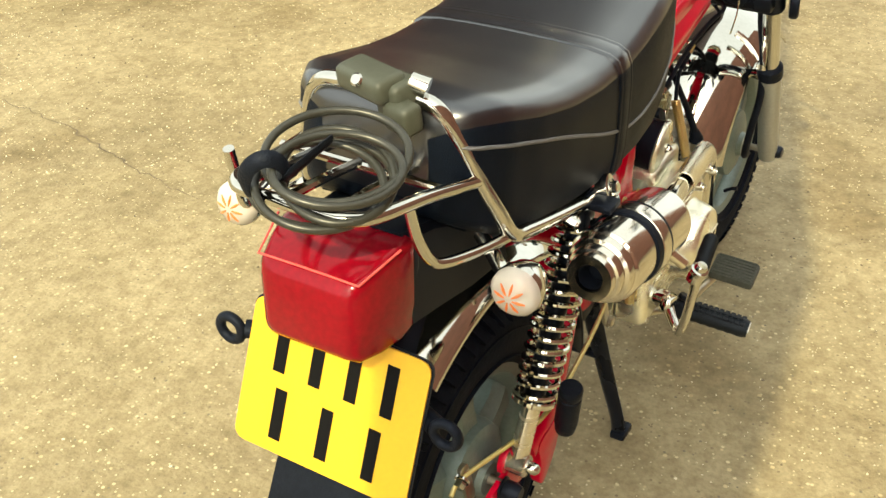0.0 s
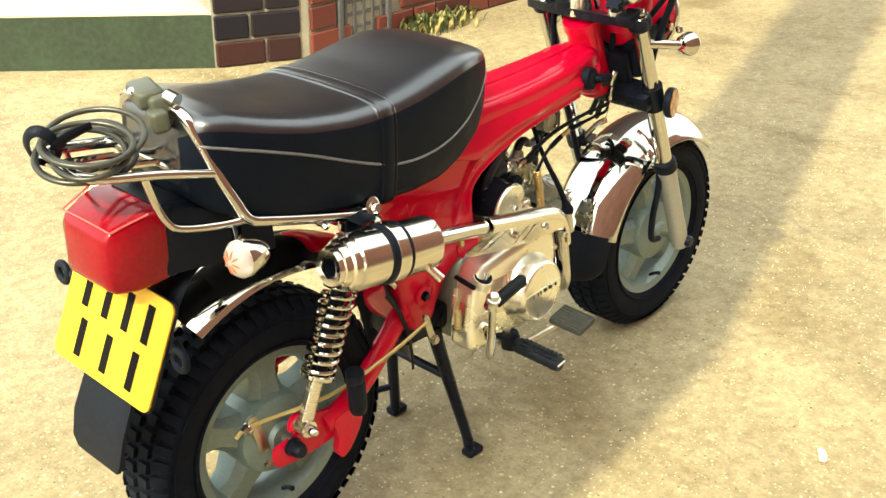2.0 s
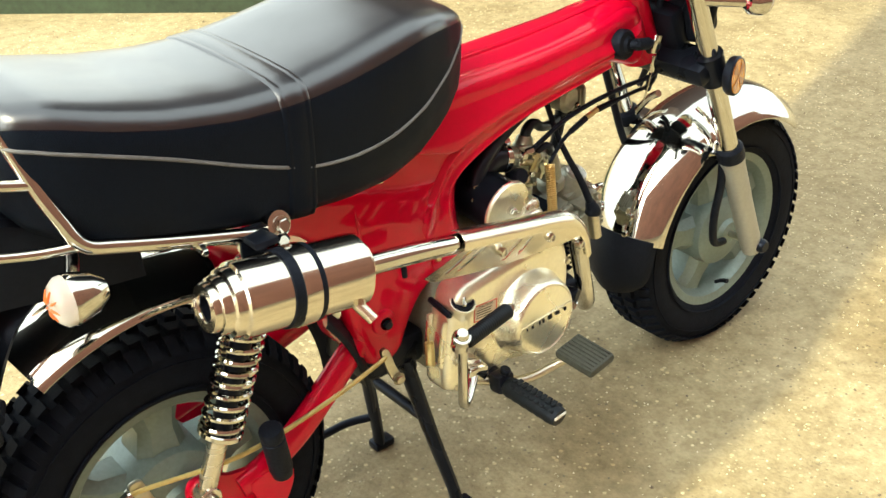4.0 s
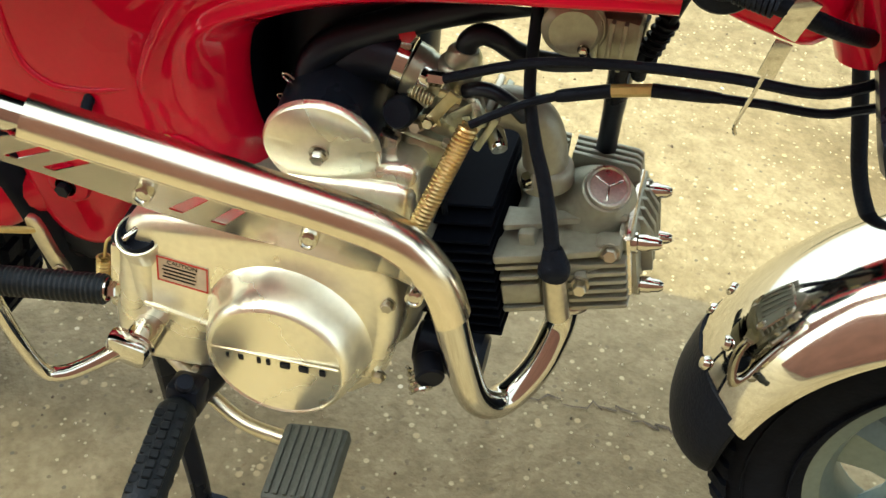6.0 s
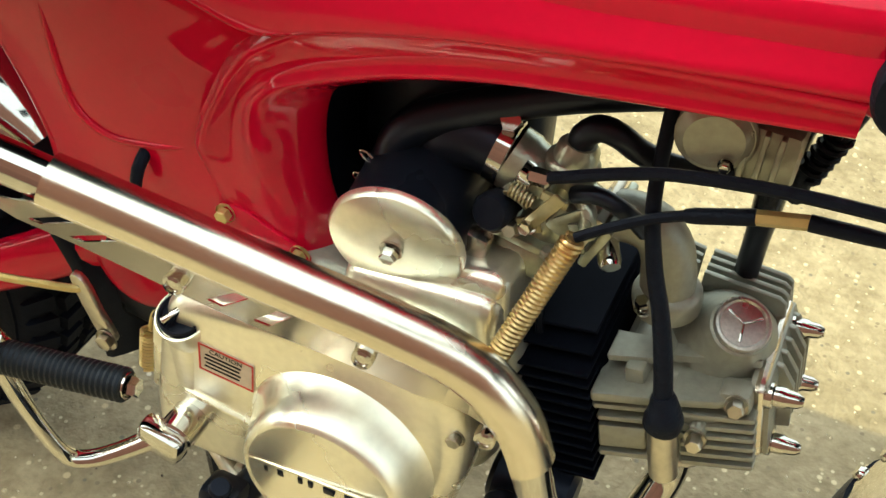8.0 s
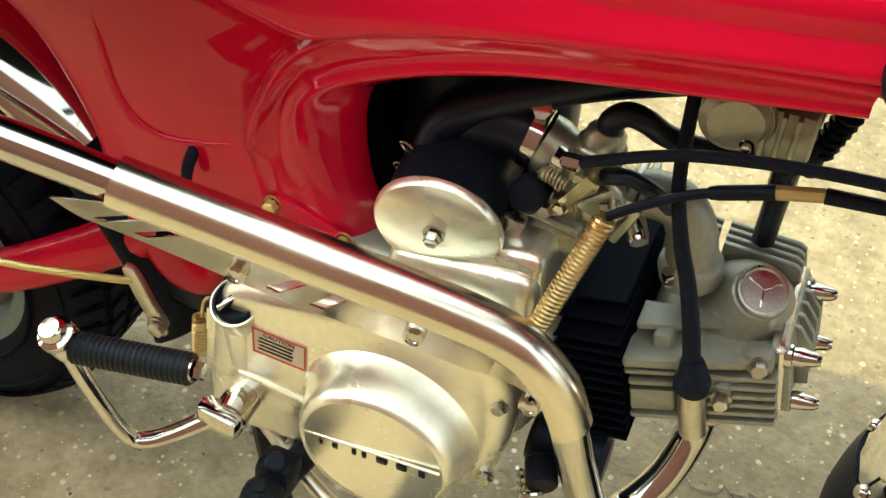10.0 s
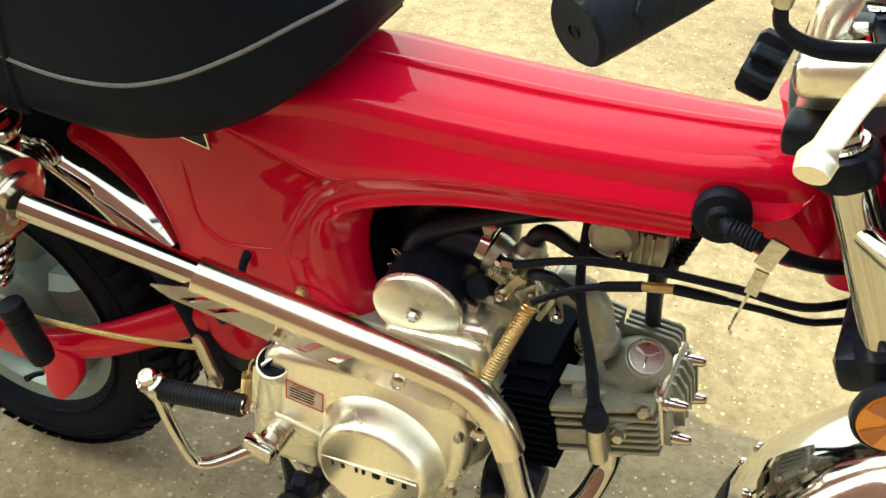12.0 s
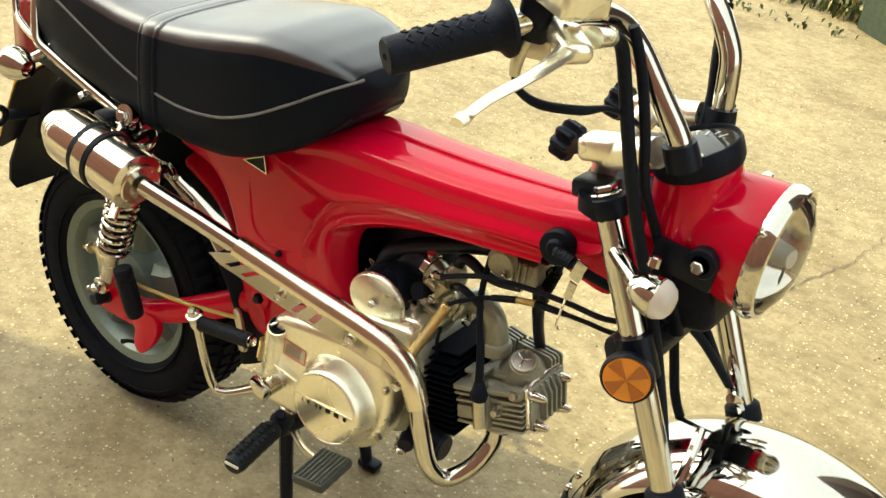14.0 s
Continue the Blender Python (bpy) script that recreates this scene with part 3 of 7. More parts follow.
def wheel(name, x, hub_z, label):
    my = mid(x)
    at, Y = (x, my, hub_z), (0, 1, 0)
    b = B()
    lathe(b, [(0.126, -0.040), (0.1415, -0.045), (0.143, -0.042), (0.134, -0.037), (0.124, -0.030), (0.119, 0), (0.124, 0.030), (0.134, 0.037), (0.143, 0.042), (0.1415, 0.045), (0.126, 0.040), (0.116, 0.026), (0.113, 0), (0.116, -0.026), (0.126, -0.040)], at, Y, 56)
    rim = part(name, b, RIM, moto, label)
    b = B()
    prof = [(0.133, -0.038), (0.142, -0.047), (0.160, -0.053), (0.180, -0.0535), (0.196, -0.050), (0.204, -0.042), (0.2075, -0.02), (0.208, 0), (0.2075, 0.02), (0.204, 0.042), (0.196, 0.050), (0.180, 0.0535), (0.160, 0.053), (0.142, 0.047), (0.133, 0.038)]
    lathe(b, prof, (0, 0, 0), Y, 72)
    knobs(b, [(-0.044, 0.013, 0.0), (-0.0155, 0, 0.5), (0.0155, 0, 0.0), (0.044, 0.013, 0.5)], 56, 0.198, 0.2140, 0.0165, 0.022)
    for r in (0.150, 0.186):
        for s in (-1, 1):
            lathe(b, [(r - 0.001, s * 0.050), (r - 0.0006, s * 0.0545), (r + 0.001, s * 0.0545), (r + 0.0014, s * 0.050)], (0, 0, 0), Y, 60)
    tyre = part("tyre", b, TYRE, rim, "knobbly black tyre", sharp=45)
    tyre.matrix_local = pose(*at)
    for k in range(5):
        b = B()
        a = radians(90 + 72 * k + (12 if x > 0.5 else 0))
        c, s = math.cos(a), math.sin(a)
        rings = []
        for r, w, y0, y1 in ((0.035, 0.030, -0.036, 0.036), (0.062, 0.031, -0.034, 0.034), (0.090, 0.024, -0.030, 0.030), (0.118, 0.034, -0.026, 0.026)):
            rings.append([Vector((x + r * c - s * u, y + my, hub_z + r * s + c * u)) for u, y in ((-w, y0 + 0.014), (-w * 0.55, y0), (w * 0.55, y0), (w, y0 + 0.014), (w, y1 - 0.014), (w * 0.55, y1), (-w * 0.55, y1), (-w, y1 - 0.014))])
        loft(b, rings)
        part("spoke", b, RIM, rim)
    b = B()
    lathe(b, [(0.0, -0.060), (0.020, -0.060), (0.024, -0.052), (0.052, -0.048), (0.062, -0.043), (0.066, -0.030), (0.066, 0.030), (0.062, 0.043), (0.052, 0.048), (0.024, 0.052), (0.020, 0.060), (0, 0.060)], at, Y, 40)
    part("hub", b, RIM, rim)
    b = B()
    v = Vector((x + 0.012, my - 0.034, hub_z - 0.112))
    tube(b, [v, v + Vector((0, -0.012, 0.008)), v + Vector((0, -0.024, 0.012))], [0.0035, 0.0035, 0.0045], 8, 3)
    part("valve", b, RUBBER, rim)
    b = B()
    tube(b, [(x, -0.112, hub_z), (x, 0.112 + 2 * my, hub_z)], 0.006, 10, 1)
    part("axle", b, ZINC, rim)
    return rim


rear_wheel = wheel("rear_wheel", -0.004, 0.232, "grey five-spoke rear wheel with a knobbly black tyre")
front_wheel = wheel("front_wheel", 1.04, 0.215, "grey five-spoke front wheel with a knobbly black tyre")

# Frame: a pressed spine with a broad leg, an arched mouth over the engine
def slim(x, z):
    return float(np.interp(x, [0.2, 0.4, 0.6, 0.72, 0.80], [1.0, 1.0, 0.92, 0.80, 0.62]))


# the arch over the engine, from the foot of the leg forward: outer crease, rolled ridge and the inner edge
CREASE = [(0.405, 0.395), (0.388, 0.425), (0.376, 0.452), (0.381, 0.478), (0.391, 0.500), (0.402, 0.521), (0.418, 0.541), (0.445, 0.559), (0.478, 0.572), (0.53, 0.585), (0.59, 0.594), (0.655, 0.600), (0.72, 0.604)]
RIDGE = [(0.436, 0.392), (0.424, 0.425), (0.414, 0.455), (0.410, 0.482), (0.413, 0.502), (0.424, 0.515), (0.440, 0.526), (0.472, 0.541), (0.50, 0.5515), (0.544, 0.564), (0.60, 0.574), (0.66, 0.581), (0.72, 0.588)]
EDGE = [(0.464, 0.388), (0.456, 0.412), (0.447, 0.440), (0.4435, 0.470), (0.445, 0.493), (0.450, 0.507), (0.462, 0.517), (0.488, 0.529), (0.518, 0.5395), (0.556, 0.549), (0.605, 0.558), (0.662, 0.566), (0.72, 0.573)]
MOUTH = [tuple(Vector(r).lerp(Vector(c), min(0.65, 0.12 + 0.2 * (12 - k)))) for k, (r, c) in enumerate(zip(RIDGE, CREASE))] + [(0.765, 0.576)]
b = B()
pressed(b, outline(MOUTH + [(0.800, 0.570), (0.815, 0.600), (0.800, 0.640), (0.772, 0.656), (0.70, 0.647), (0.60, 0.639), (0.50, 0.634), (0.42, 0.631), (0.33, 0.606), (0.24, 0.576), (0.17, 0.566), (0.130, 0.556), (0.128, 0.526), (0.16, 0.516),
    (0.190, 0.508), (0.213, 0.488), (0.230, 0.457), (0.243, 0.420), (0.247, 0.385), (0.255, 0.345), (0.268, 0.305), (0.285, 0.285), (0.312, 0.280), (0.335, 0.295), (0.348, 0.325), (0.372, 0.362), (0.41, 0.385)], 4), -0.066, 0.066, 0.016, 5, slim)
frame_body = part("frame", b, RED, moto, "glossy red pressed-steel frame", sharp=50)

# The fuller upper spine: its sides lean in a little and end below in a rounded crease
SPINE = [  # x, height of the crease, height of the top
    (0.286, 0.588, 0.600), (0.306, 0.582, 0.602), (0.328, 0.5755, 0.608), (0.345, 0.5715, 0.616), (0.372, 0.564, 0.625), (0.395, 0.5575, 0.631), (0.410, 0.5535, 0.634), (0.420, 0.5525, 0.635), (0.432, 0.5545, 0.6355), (0.45, 0.5610, 0.636), (0.478, 0.570, 0.637), (0.53, 0.582, 0.639), (0.59, 0.592, 0.642), (0.655, 0.600, 0.648),
    (0.72, 0.606, 0.655), (0.765, 0.611, 0.661), (0.785, 0.620, 0.661), (0.796, 0.634, 0.654)]


def spine_ring(x, crease, top):
    wide = 0.0775 * slim(x, 0) * float(np.interp(x, [0.286, 0.33, 0.785, 0.796], [0.80, 1, 1, 0.8]))
    h = top - crease
    r = min(0.027, 0.62 * h)
    lean = 0.012 * min(1, h / 0.05)
    half = [(0.0, crease + 0.006), (wide - 0.020, crease + 0.004), (wide - 0.0075, crease + 0.0008), (wide - 0.0040, crease), (wide - 0.0014, crease + 0.0012), (wide, crease + 0.0042)]
    half += [(wide - lean * k, crease + 0.0042 + (h - r - 0.0042) * k) for k in (0.25, 0.5, 0.75)]
    half += [(wide - lean - r * (1 - math.cos(radians(a))), top - r * (1 - math.sin(radians(a)))) for a in range(0, 91, 15)] + [(0.0, top + 0.0008)]
    return [Vector((x, y, z)) for y, z in half] + [Vector((x, -y, z)) for y, z in reversed(half[1:-1])]


b = B()
creases = curve_through([(x, c, 0) for x, c, t in SPINE], 4)
tops = curve_through([(x, t, 0) for x, c, t in SPINE], 4)
loft(b, [spine_ring(c.x, c.y, t.y) for c, t in zip(creases, tops)])
part("spine_cover", b, RED, frame_body, sharp=60)
b = B()
tube(b, [(0.40, 0, 0.632), (0.50, 0, 0.638), (0.60, 0, 0.643), (0.70, 0, 0.652), (0.765, 0, 0.661)], 0.006, 8, 4, squash=0.8)
part("spine_seam", b, RED, frame_body)
for s in (-1, 1):
    # the rolled flange round the mouth, black strips for the shade behind its edge
    lines = [curve_through([(x, z, 0) for x, z in line], 6) for line in (CREASE, RIDGE, EDGE)]
    rows, shade_rows = [], []
    for k, (o, r, e) in enumerate(zip(*lines)):
        k /= 6
        bead = float(np.interp(k, [1.6, 2.4, 5.5, 7.0], [0, 1, 1, 0]))
        bead *= bead * (3 - 2 * bead)
        lip = float(np.interp(k, [1.2, 2.6], [0, 1]))
        over = 0.0092 * float(np.interp(k, [5.6, 7.6], [0, 1]))
        away = (o - r).normalized()
        row = [(o + away * 0.009, 0.0645), (o + away * 0.0045, 0.0655 + 0.0012 * bead), (o + away * 0.0015, 0.0662 + 0.0044 * bead + over), (o - away * 0.0015, 0.0664 + 0.0050 * bead + over), (o - away * 0.0045, 0.0664 + 0.0036 * bead + 0.85 * over), (o.lerp(r, 0.34), 0.0662 + 0.0010 * bead + 0.62 * over), (o.lerp(r, 0.55), 0.0660 + 0.36 * over), (o.lerp(r, 0.74), 0.0664 + 0.14 * over)]
        row += [(o.lerp(r, 0.88), 0.0668 + 0.0012 * lip), (r, 0.0666 + 0.0034 * lip), (r.lerp(e, 0.09), 0.0660 + 0.0040 * lip), (r.lerp(e, 0.19), 0.0654 + 0.0036 * lip), (r.lerp(e, 0.32), 0.0640 + 0.0022 * lip)]
        row += [(r.lerp(e, 0.48), 0.0612), (r.lerp(e, 0.64), 0.0572), (r.lerp(e, 0.79), 0.0524), (r.lerp(e, 0.91), 0.0470), (e, 0.0410), (e, 0.0380)]
        rows.append([Vector((p.x, s * y * slim(p.x, p.y), p.y)) for p, y in row])
        shade_rows.append([Vector((p.x, s * y * slim(p.x, p.y), p.y)) for p, y in ((e, 0.0378), (e + (e - r).normalized() * -0.004, 0.034), (e, 0.030), (e, 0.0))])
    for name, strip, paint in (("arch_flange", rows, RED), ("arch_shade", shade_rows, FIN_BLACK)):
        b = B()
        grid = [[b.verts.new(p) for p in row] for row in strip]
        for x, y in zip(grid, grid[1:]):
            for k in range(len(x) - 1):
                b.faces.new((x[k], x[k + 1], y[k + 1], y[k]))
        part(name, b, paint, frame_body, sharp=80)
    b = B()
    tube(b, [(0.268, s * 0.0640, 0.530), (0.272, s * 0.0655, 0.500), (0.276, s * 0.0655, 0.470), (0.285, s * 0.0655, 0.449), (0.307, s * 0.0655, 0.439), (0.342, s * 0.0655, 0.444), (0.366, s * 0.0645, 0.452)], [0.001, 0.0026, 0.0030, 0.0032, 0.0030, 0.0026, 0.001], 10, 6)
    part("panel_crease", b, RED, frame_body, sharp=70)
    # engine plate at the foot of the leg
    b = B()
    pressed(b, outline([(0.384, 0.400), (0.388, 0.416), (0.400, 0.420), (0.424, 0.411), (0.444, 0.404), (0.450, 0.392), (0.438, 0.378), (0.404, 0.378)], 3), min(s * 0.0655, s * 0.0685), max(s * 0.0655, s * 0.0685), 0.001, 2)
    part("engine_plate", b, RED, frame_body)
    for x, z in ((0.390, 0.413), (0.442, 0.401)):
        bolt("bolt", (x, s * 0.068, z), (0, s, 0), 0.0050, ROD, frame_body, 0.007)
# steering head
b = B()
tube(b, [(0.786, 0, 0.700), (0.846, 0, 0.563)], 0.031, 24, 1)
tube(b, [(0.783, 0, 0.707), (0.790, 0, 0.691)], 0.034, 24, 1)
part("steering_head", b, RED, frame_body)
# cable grommet and clip at the head
for s in (-1, 1):
    b = B()
    lathe(b, [(0.0, 0.008), (0.009, 0.008), (0.012, 0.004), (0.0195, 0.003), (0.0215, 0), (0.0205, -0.02)], (0.740, s * 0.062, 0.616), (0.14, s, 0.1), 28)
    part("grommet", b, RUBBER, frame_body)
b = B()
tube(b, [(0.740, -0.05, 0.617), (0.748, -0.074, 0.617), (0.770, -0.078, 0.615), (0.795, -0.072, 0.606), (0.815, -0.052, 0.592), (0.83, -0.03, 0.58)], 0.0058, 10)
part("wiring_loom", b, RUBBER, frame_body)
b = B()
helix(b, (0.747, -0.073, 0.617), (0.770, -0.0782, 0.6152), 0.0072, 0.0016, 8, 5, 10)
part("loom_spiral", b, RUBBER, frame_body)
b = B()
rbox(b, (0.781, -0.082, 0.612), (0.014, 0.003, 0.026), 0.001, (0, 18, 0))
rbox(b, (0.776, -0.083, 0.585), (0.010, 0.002, 0.024), 0.0008, (0, 10, 0))
tube(b, [(0.774, -0.083, 0.578), (0.770, -0.083, 0.558), (0.766, -0.080, 0.536), (0.768, -0.078, 0.528)], 0.0012, 6)
part("cable_clip", b, CHROME, frame_body, "chrome cable clip")
# maker's badge, a small black triangle edged in silver
b = B()
pressed(b, [Vector(p) for p in ((0.262, 0.552), (0.308, 0.546), (0.302, 0.572))], -0.0735, -0.0695, 0.0005, 1)
badge = part("badge", b, CHROME, frame_body, "small silver-edged black triangle badge", sharp=20)
b = B()
pressed(b, [Vector(p) for p in ((0.268, 0.5535), (0.305, 0.5485), (0.3005, 0.5690))], -0.0742, -0.0730, 0.0003, 1)
part("badge_face", b, BLACK, badge, sharp=20)
b = B()
tube(b, [(0.331, -0.062, 0.436), (0.331, -0.074, 0.428), (0.330, -0.079, 0.410)], [0.0045, 0.0042, 0.0035], 10, 3)
part("drain_tube", b, RUBBER, frame_body)

# Seat
SEAT = [  # x, half width, crown height, base height
    (-0.137, 0.052, 0.742, 0.672), (-0.132, 0.074, 0.757, 0.655), (-0.118, 0.094, 0.765, 0.640), (-0.085, 0.112, 0.764, 0.622), (-0.04, 0.121, 0.752, 0.608), (0.02, 0.126, 0.738, 0.597), (0.09, 0.128, 0.729, 0.585), (0.155, 0.128, 0.728, 0.577),
    (0.22, 0.127, 0.737, 0.573), (0.28, 0.124, 0.749, 0.576), (0.33, 0.118, 0.757, 0.591), (0.375, 0.104, 0.753, 0.612), (0.41, 0.085, 0.742, 0.638), (0.430, 0.066, 0.729, 0.662), (0.443, 0.046, 0.714, 0.674), (0.448, 0.026, 0.705, 0.682), (0.450, 0.010, 0.698, 0.688)]
SECTION = [(0, 0), (0.42, 0.004), (0.70, 0.014), (0.86, 0.036), (0.94, 0.075), (0.98, 0.15), (0.995, 0.28), (1.0, 0.5), (0.995, 0.75), (0.97, 0.92), (0.92, 1.0), (0.6, 1.0), (0.3, 1.0)]


def seat_at(x):
    c = [np.interp(x, [r[0] for r in SEAT], [r[i] for r in SEAT]) for i in (1, 2, 3)]
    return float(c[0]), float(c[1]), float(c[2])


def seat_ring(x, grow=0.0):
    h, top, low = seat_at(x)
    half = [Vector((x, u * h, top - v * (top - low))) for u, v in SECTION]
    ring = half + [Vector((x, 0, low))] + [Vector((x, -p.y, p.z)) for p in reversed(half[1:])]
    ring = [p + Vector((0, mid(x), 0)) for p in ring]
    if grow:
        heart = Vector((x, mid(x), (top + low) / 2))
        ring = [p + (p - heart).normalized() * grow for p in ring]
    return ring


stations = [Vector((x, 0, 0)).x for x in np.unique(np.concatenate([np.linspace(-0.137, -0.085, 9), np.linspace(-0.085, 0.38, 40), np.linspace(0.38, 0.450, 16)]))]
b = B()
loft(b, [seat_ring(x) for x in stations])
bmesh.ops.smooth_vert(b, verts=b.verts, factor=0.5, use_axis_x=True, use_axis_y=True, use_axis_z=True)
seat = part("seat", b, VINYL, moto, "long black vinyl dual seat", sharp=60)


def side_y(x, z):
    h, top, low = seat_at(x)
    v = (top - z) / (top - low)
    return h * float(np.interp(v, [q for _, q in SECTION[:11]], [u for u, _ in SECTION[:11]]))


PIPE = [(-0.125, 0.727), (-0.09, 0.720), (-0.04, 0.706), (0.02, 0.686), (0.084, 0.661), (0.135, 0.643), (0.178, 0.632), (0.23, 0.629), (0.282, 0.636), (0.331, 0.654), (0.38, 0.681), (0.415, 0.703), (0.44, 0.716)]
seat.data.materials.append(VINYL_SIDE)
for f in seat.data.polygons:  # the sides below the rounded edge take the darker copy of the vinyl
    if 5 <= f.index % 26 <= 20 or f.center.x > 0.436:
        f.material_index = 1
for s in (-1, 1):
    b = B()
    pts = curve_through([(x, 0, z) for x, z in PIPE], 5)
    tube(b, [(p.x, mid(p.x) + s * (side_y(p.x, p.z) - 0.0004), p.z) for p in pts], 0.0021, 6, 1)
    part("piping", b, PIPING, seat, "pale grey piping")
b = B()
rings = [seat_ring(x, g) for x, g in ((0.137, -0.001), (0.139, 0.0014), (0.143, 0.0020), (0.1445, 0.0012), (0.146, 0.0020), (0.164, 0.0020), (0.1655, 0.0012), (0.167, 0.0020), (0.171, 0.0014), (0.173, -0.001))]
loft(b, rings, False)
strap = part("seat_strap", b, VINYL, seat, "black passenger strap", sharp=60)
strap.data.materials.append(VINYL_SIDE)
for f in strap.data.polygons:
    if 5 <= f.index % 26 <= 20:
        f.material_index = 1
b = B()
rings = [[Vector((x, mid(x) + y * h, z0 + (0.012 if k else 0))) for y, k in ((-1, 0), (1, 0), (1, 1), (-1, 1))] for x, h, z0 in ((-0.11, 0.080, 0.634), (-0.05, 0.096, 0.610), (0.02, 0.106, 0.600), (0.09, 0.110, 0.589), (0.155, 0.111, 0.581), (0.22, 0.109, 0.577), (0.28, 0.104, 0.580), (0.33, 0.096, 0.594), (0.375, 0.084, 0.612), (0.41, 0.070, 0.640), (0.435, 0.052, 0.662))]
loft(b, rings)
part("seat_base", b, PLASTIC, seat)

# ---- rear end ----
def arc_shell(bm, cx, cz, a0, a1, section, thick=0.0015, steps=40):
    """A mudguard: a cross section of (radius, y) swung about a y axis from a0 to a1 degrees."""
    inner = [(r - thick, y * (1 - 0.02)) for r, y in section]
    ring = section + inner[::-1]
    rows = []
    for k in range(steps + 1):
        a = radians(a0 + (a1 - a0) * k / steps)
        rows.append([Vector((cx + r * math.cos(a), y + mid(cx), cz + r * math.sin(a))) for r, y in ring])
    return loft(bm, rows)


def guard_section(crown, edge, half, lip=0.004):
    return [(edge - lip * 0.2, -half - 0.002), (edge + lip, -half - 0.001)] + [(edge + lip + (crown - edge - lip) * math.cos(math.pi / 2 * u) ** 0.75 if abs(u) < 1 else edge + lip, u * half) for u in [-0.97, -0.88, -0.72, -0.5, -0.25, 0, 0.25, 0.5, 0.72, 0.88, 0.97]] + [(edge + lip, half + 0.001), (edge - lip * 0.2, half + 0.002)]


b = B()
arc_shell(b, 0.012, 0.215, 40, 121, guard_section(0.312, 0.280, 0.062))
rear_guard = part("rear_mudguard", b, CHROME, moto, "chrome rear mudguard")
b = B()
arc_shell(b, 0.012, 0.215, 2, 40, guard_section(0.290, 0.262, 0.054), steps=18)
part("inner_guard", b, PLASTIC, rear_guard)
# black tail under the seat and the rubber flap behind the wheel
b = B()
loft(b, [[Vector((x, mid(x) + y * h, z)) for y, z in ((-1, z0), (-0.9, z1 - 0.006), (-0.8, z1), (0.8, z1), (0.9, z1 - 0.006), (1, z0))] for x, h, z0, z1 in ((-0.01, 0.075, 0.55, 0.60), (-0.08, 0.072, 0.555, 0.628), (-0.13, 0.066, 0.560, 0.648), (-0.172, 0.060, 0.562, 0.654))])
tail = part("tail_cowl", b, PLASTIC, moto, "black plastic tail bracket")
b = B()
tube(b, [(-0.09, -0.02, 0.565), (-0.14, -0.02, 0.53), (-0.175, -0.02, 0.47), (-0.195, -0.02, 0.42)], [0.045, 0.05, 0.055, 0.05], 12, 5, squash=0.25, up=(1, 0, 0))
part("plate_bracket", b, PLASTIC, tail)
b = B()
loft(b, [[Vector((x, y - 0.02, z)) for y in (-w, -w * 0.6, 0, w * 0.6, w)] + [Vector((x - 0.006, y - 0.02, z + 0.001)) for y in (w, w * 0.6, 0, -w * 0.6, -w)] for x, z, w in ((-0.210, 0.45, 0.052), (-0.236, 0.40, 0.056), (-0.256, 0.355, 0.058), (-0.264, 0.318, 0.056), (-0.264, 0.302, 0.046))])
part("mud_flap", b, RUBBER, tail, "black rubber mud flap")

# number plate: yellow, with plain black bars
PL_BR, PL_U, PL_V = Vector((-0.240, -0.111, 0.401)), Vector((-0.020, 0.182, 0.029)), Vector((0.059, 0.003, 0.131))


def plate_point(u, v, lift=0.0):
    nrm = PL_V.cross(PL_U).normalized()
    return PL_BR + PL_U * u + PL_V * v + nrm * (lift if nrm.x < 0 else -lift)


def plate_sheet(bm, u0, u1, v0, v1, lift, thick, rad=0.0):
    pts = []
    if rad:
        for cu, cv, a0 in ((u1 - rad, v1 - rad * 1.25, 0), (u0 + rad, v1 - rad * 1.25, 90), (u0 + rad, v0 + rad * 1.25, 180), (u1 - rad, v0 + rad * 1.25, 270)):
            pts += [(cu + rad * math.cos(radians(a0 + t)), cv + rad * 1.25 * math.sin(radians(a0 + t))) for t in (0, 30, 60, 90)]
    else:
        pts = [(u1, v1), (u0, v1), (u0, v0), (u1, v0)]
    return loft(bm, [[plate_point(u, v, h) for u, v in pts] for h in (lift, lift + thick)])


b = B()
plate_sheet(b, 0, 1, 0, 1, 0, 0.003, 0.06)
plate = part("number_plate", b, YELLOW, moto, "yellow number plate with plain black bars", sharp=25)
b = B()
plate_sheet(b, -0.01, 1.01, -0.01, 1.01, -0.004, 0.003, 0.06)
part("plate_backing", b, PLASTIC, plate, "black backing sheet", sharp=25)
for row, count in ((0.545, 4), (0.09, 3)):
    for k in range(count):
        b = B()
        c = 0.5 + (k - (count - 1) / 2) * (0.205 if count == 4 else 0.27)
        plate_sheet(b, c - 0.034, c + 0.034, row, row + 0.35, 0.0032, 0.0006)
        part("plate_bar", b, INK, plate, sharp=25)
for s, u in ((-1, -0.12), (1, 1.12)):
    b = B()
    p = plate_point(u, 0.70 if s > 0 else 0.60, -0.010)
    loop = [p + Vector((-0.006, s * (0.013 * math.cos(q) + 0.002), 0.013 * math.sin(q))) for q in (2 * math.pi * k / 10 for k in range(10))]
    tube(b, loop, 0.0052, 10, 3, True)
    tube(b, [p + Vector((0.012, -s * 0.035, 0)), p + Vector((0, -s * 0.012, 0))], [0.009, 0.011], 12, 1, squash=0.8)
    part("plate_buffer", b, RUBBER, plate)

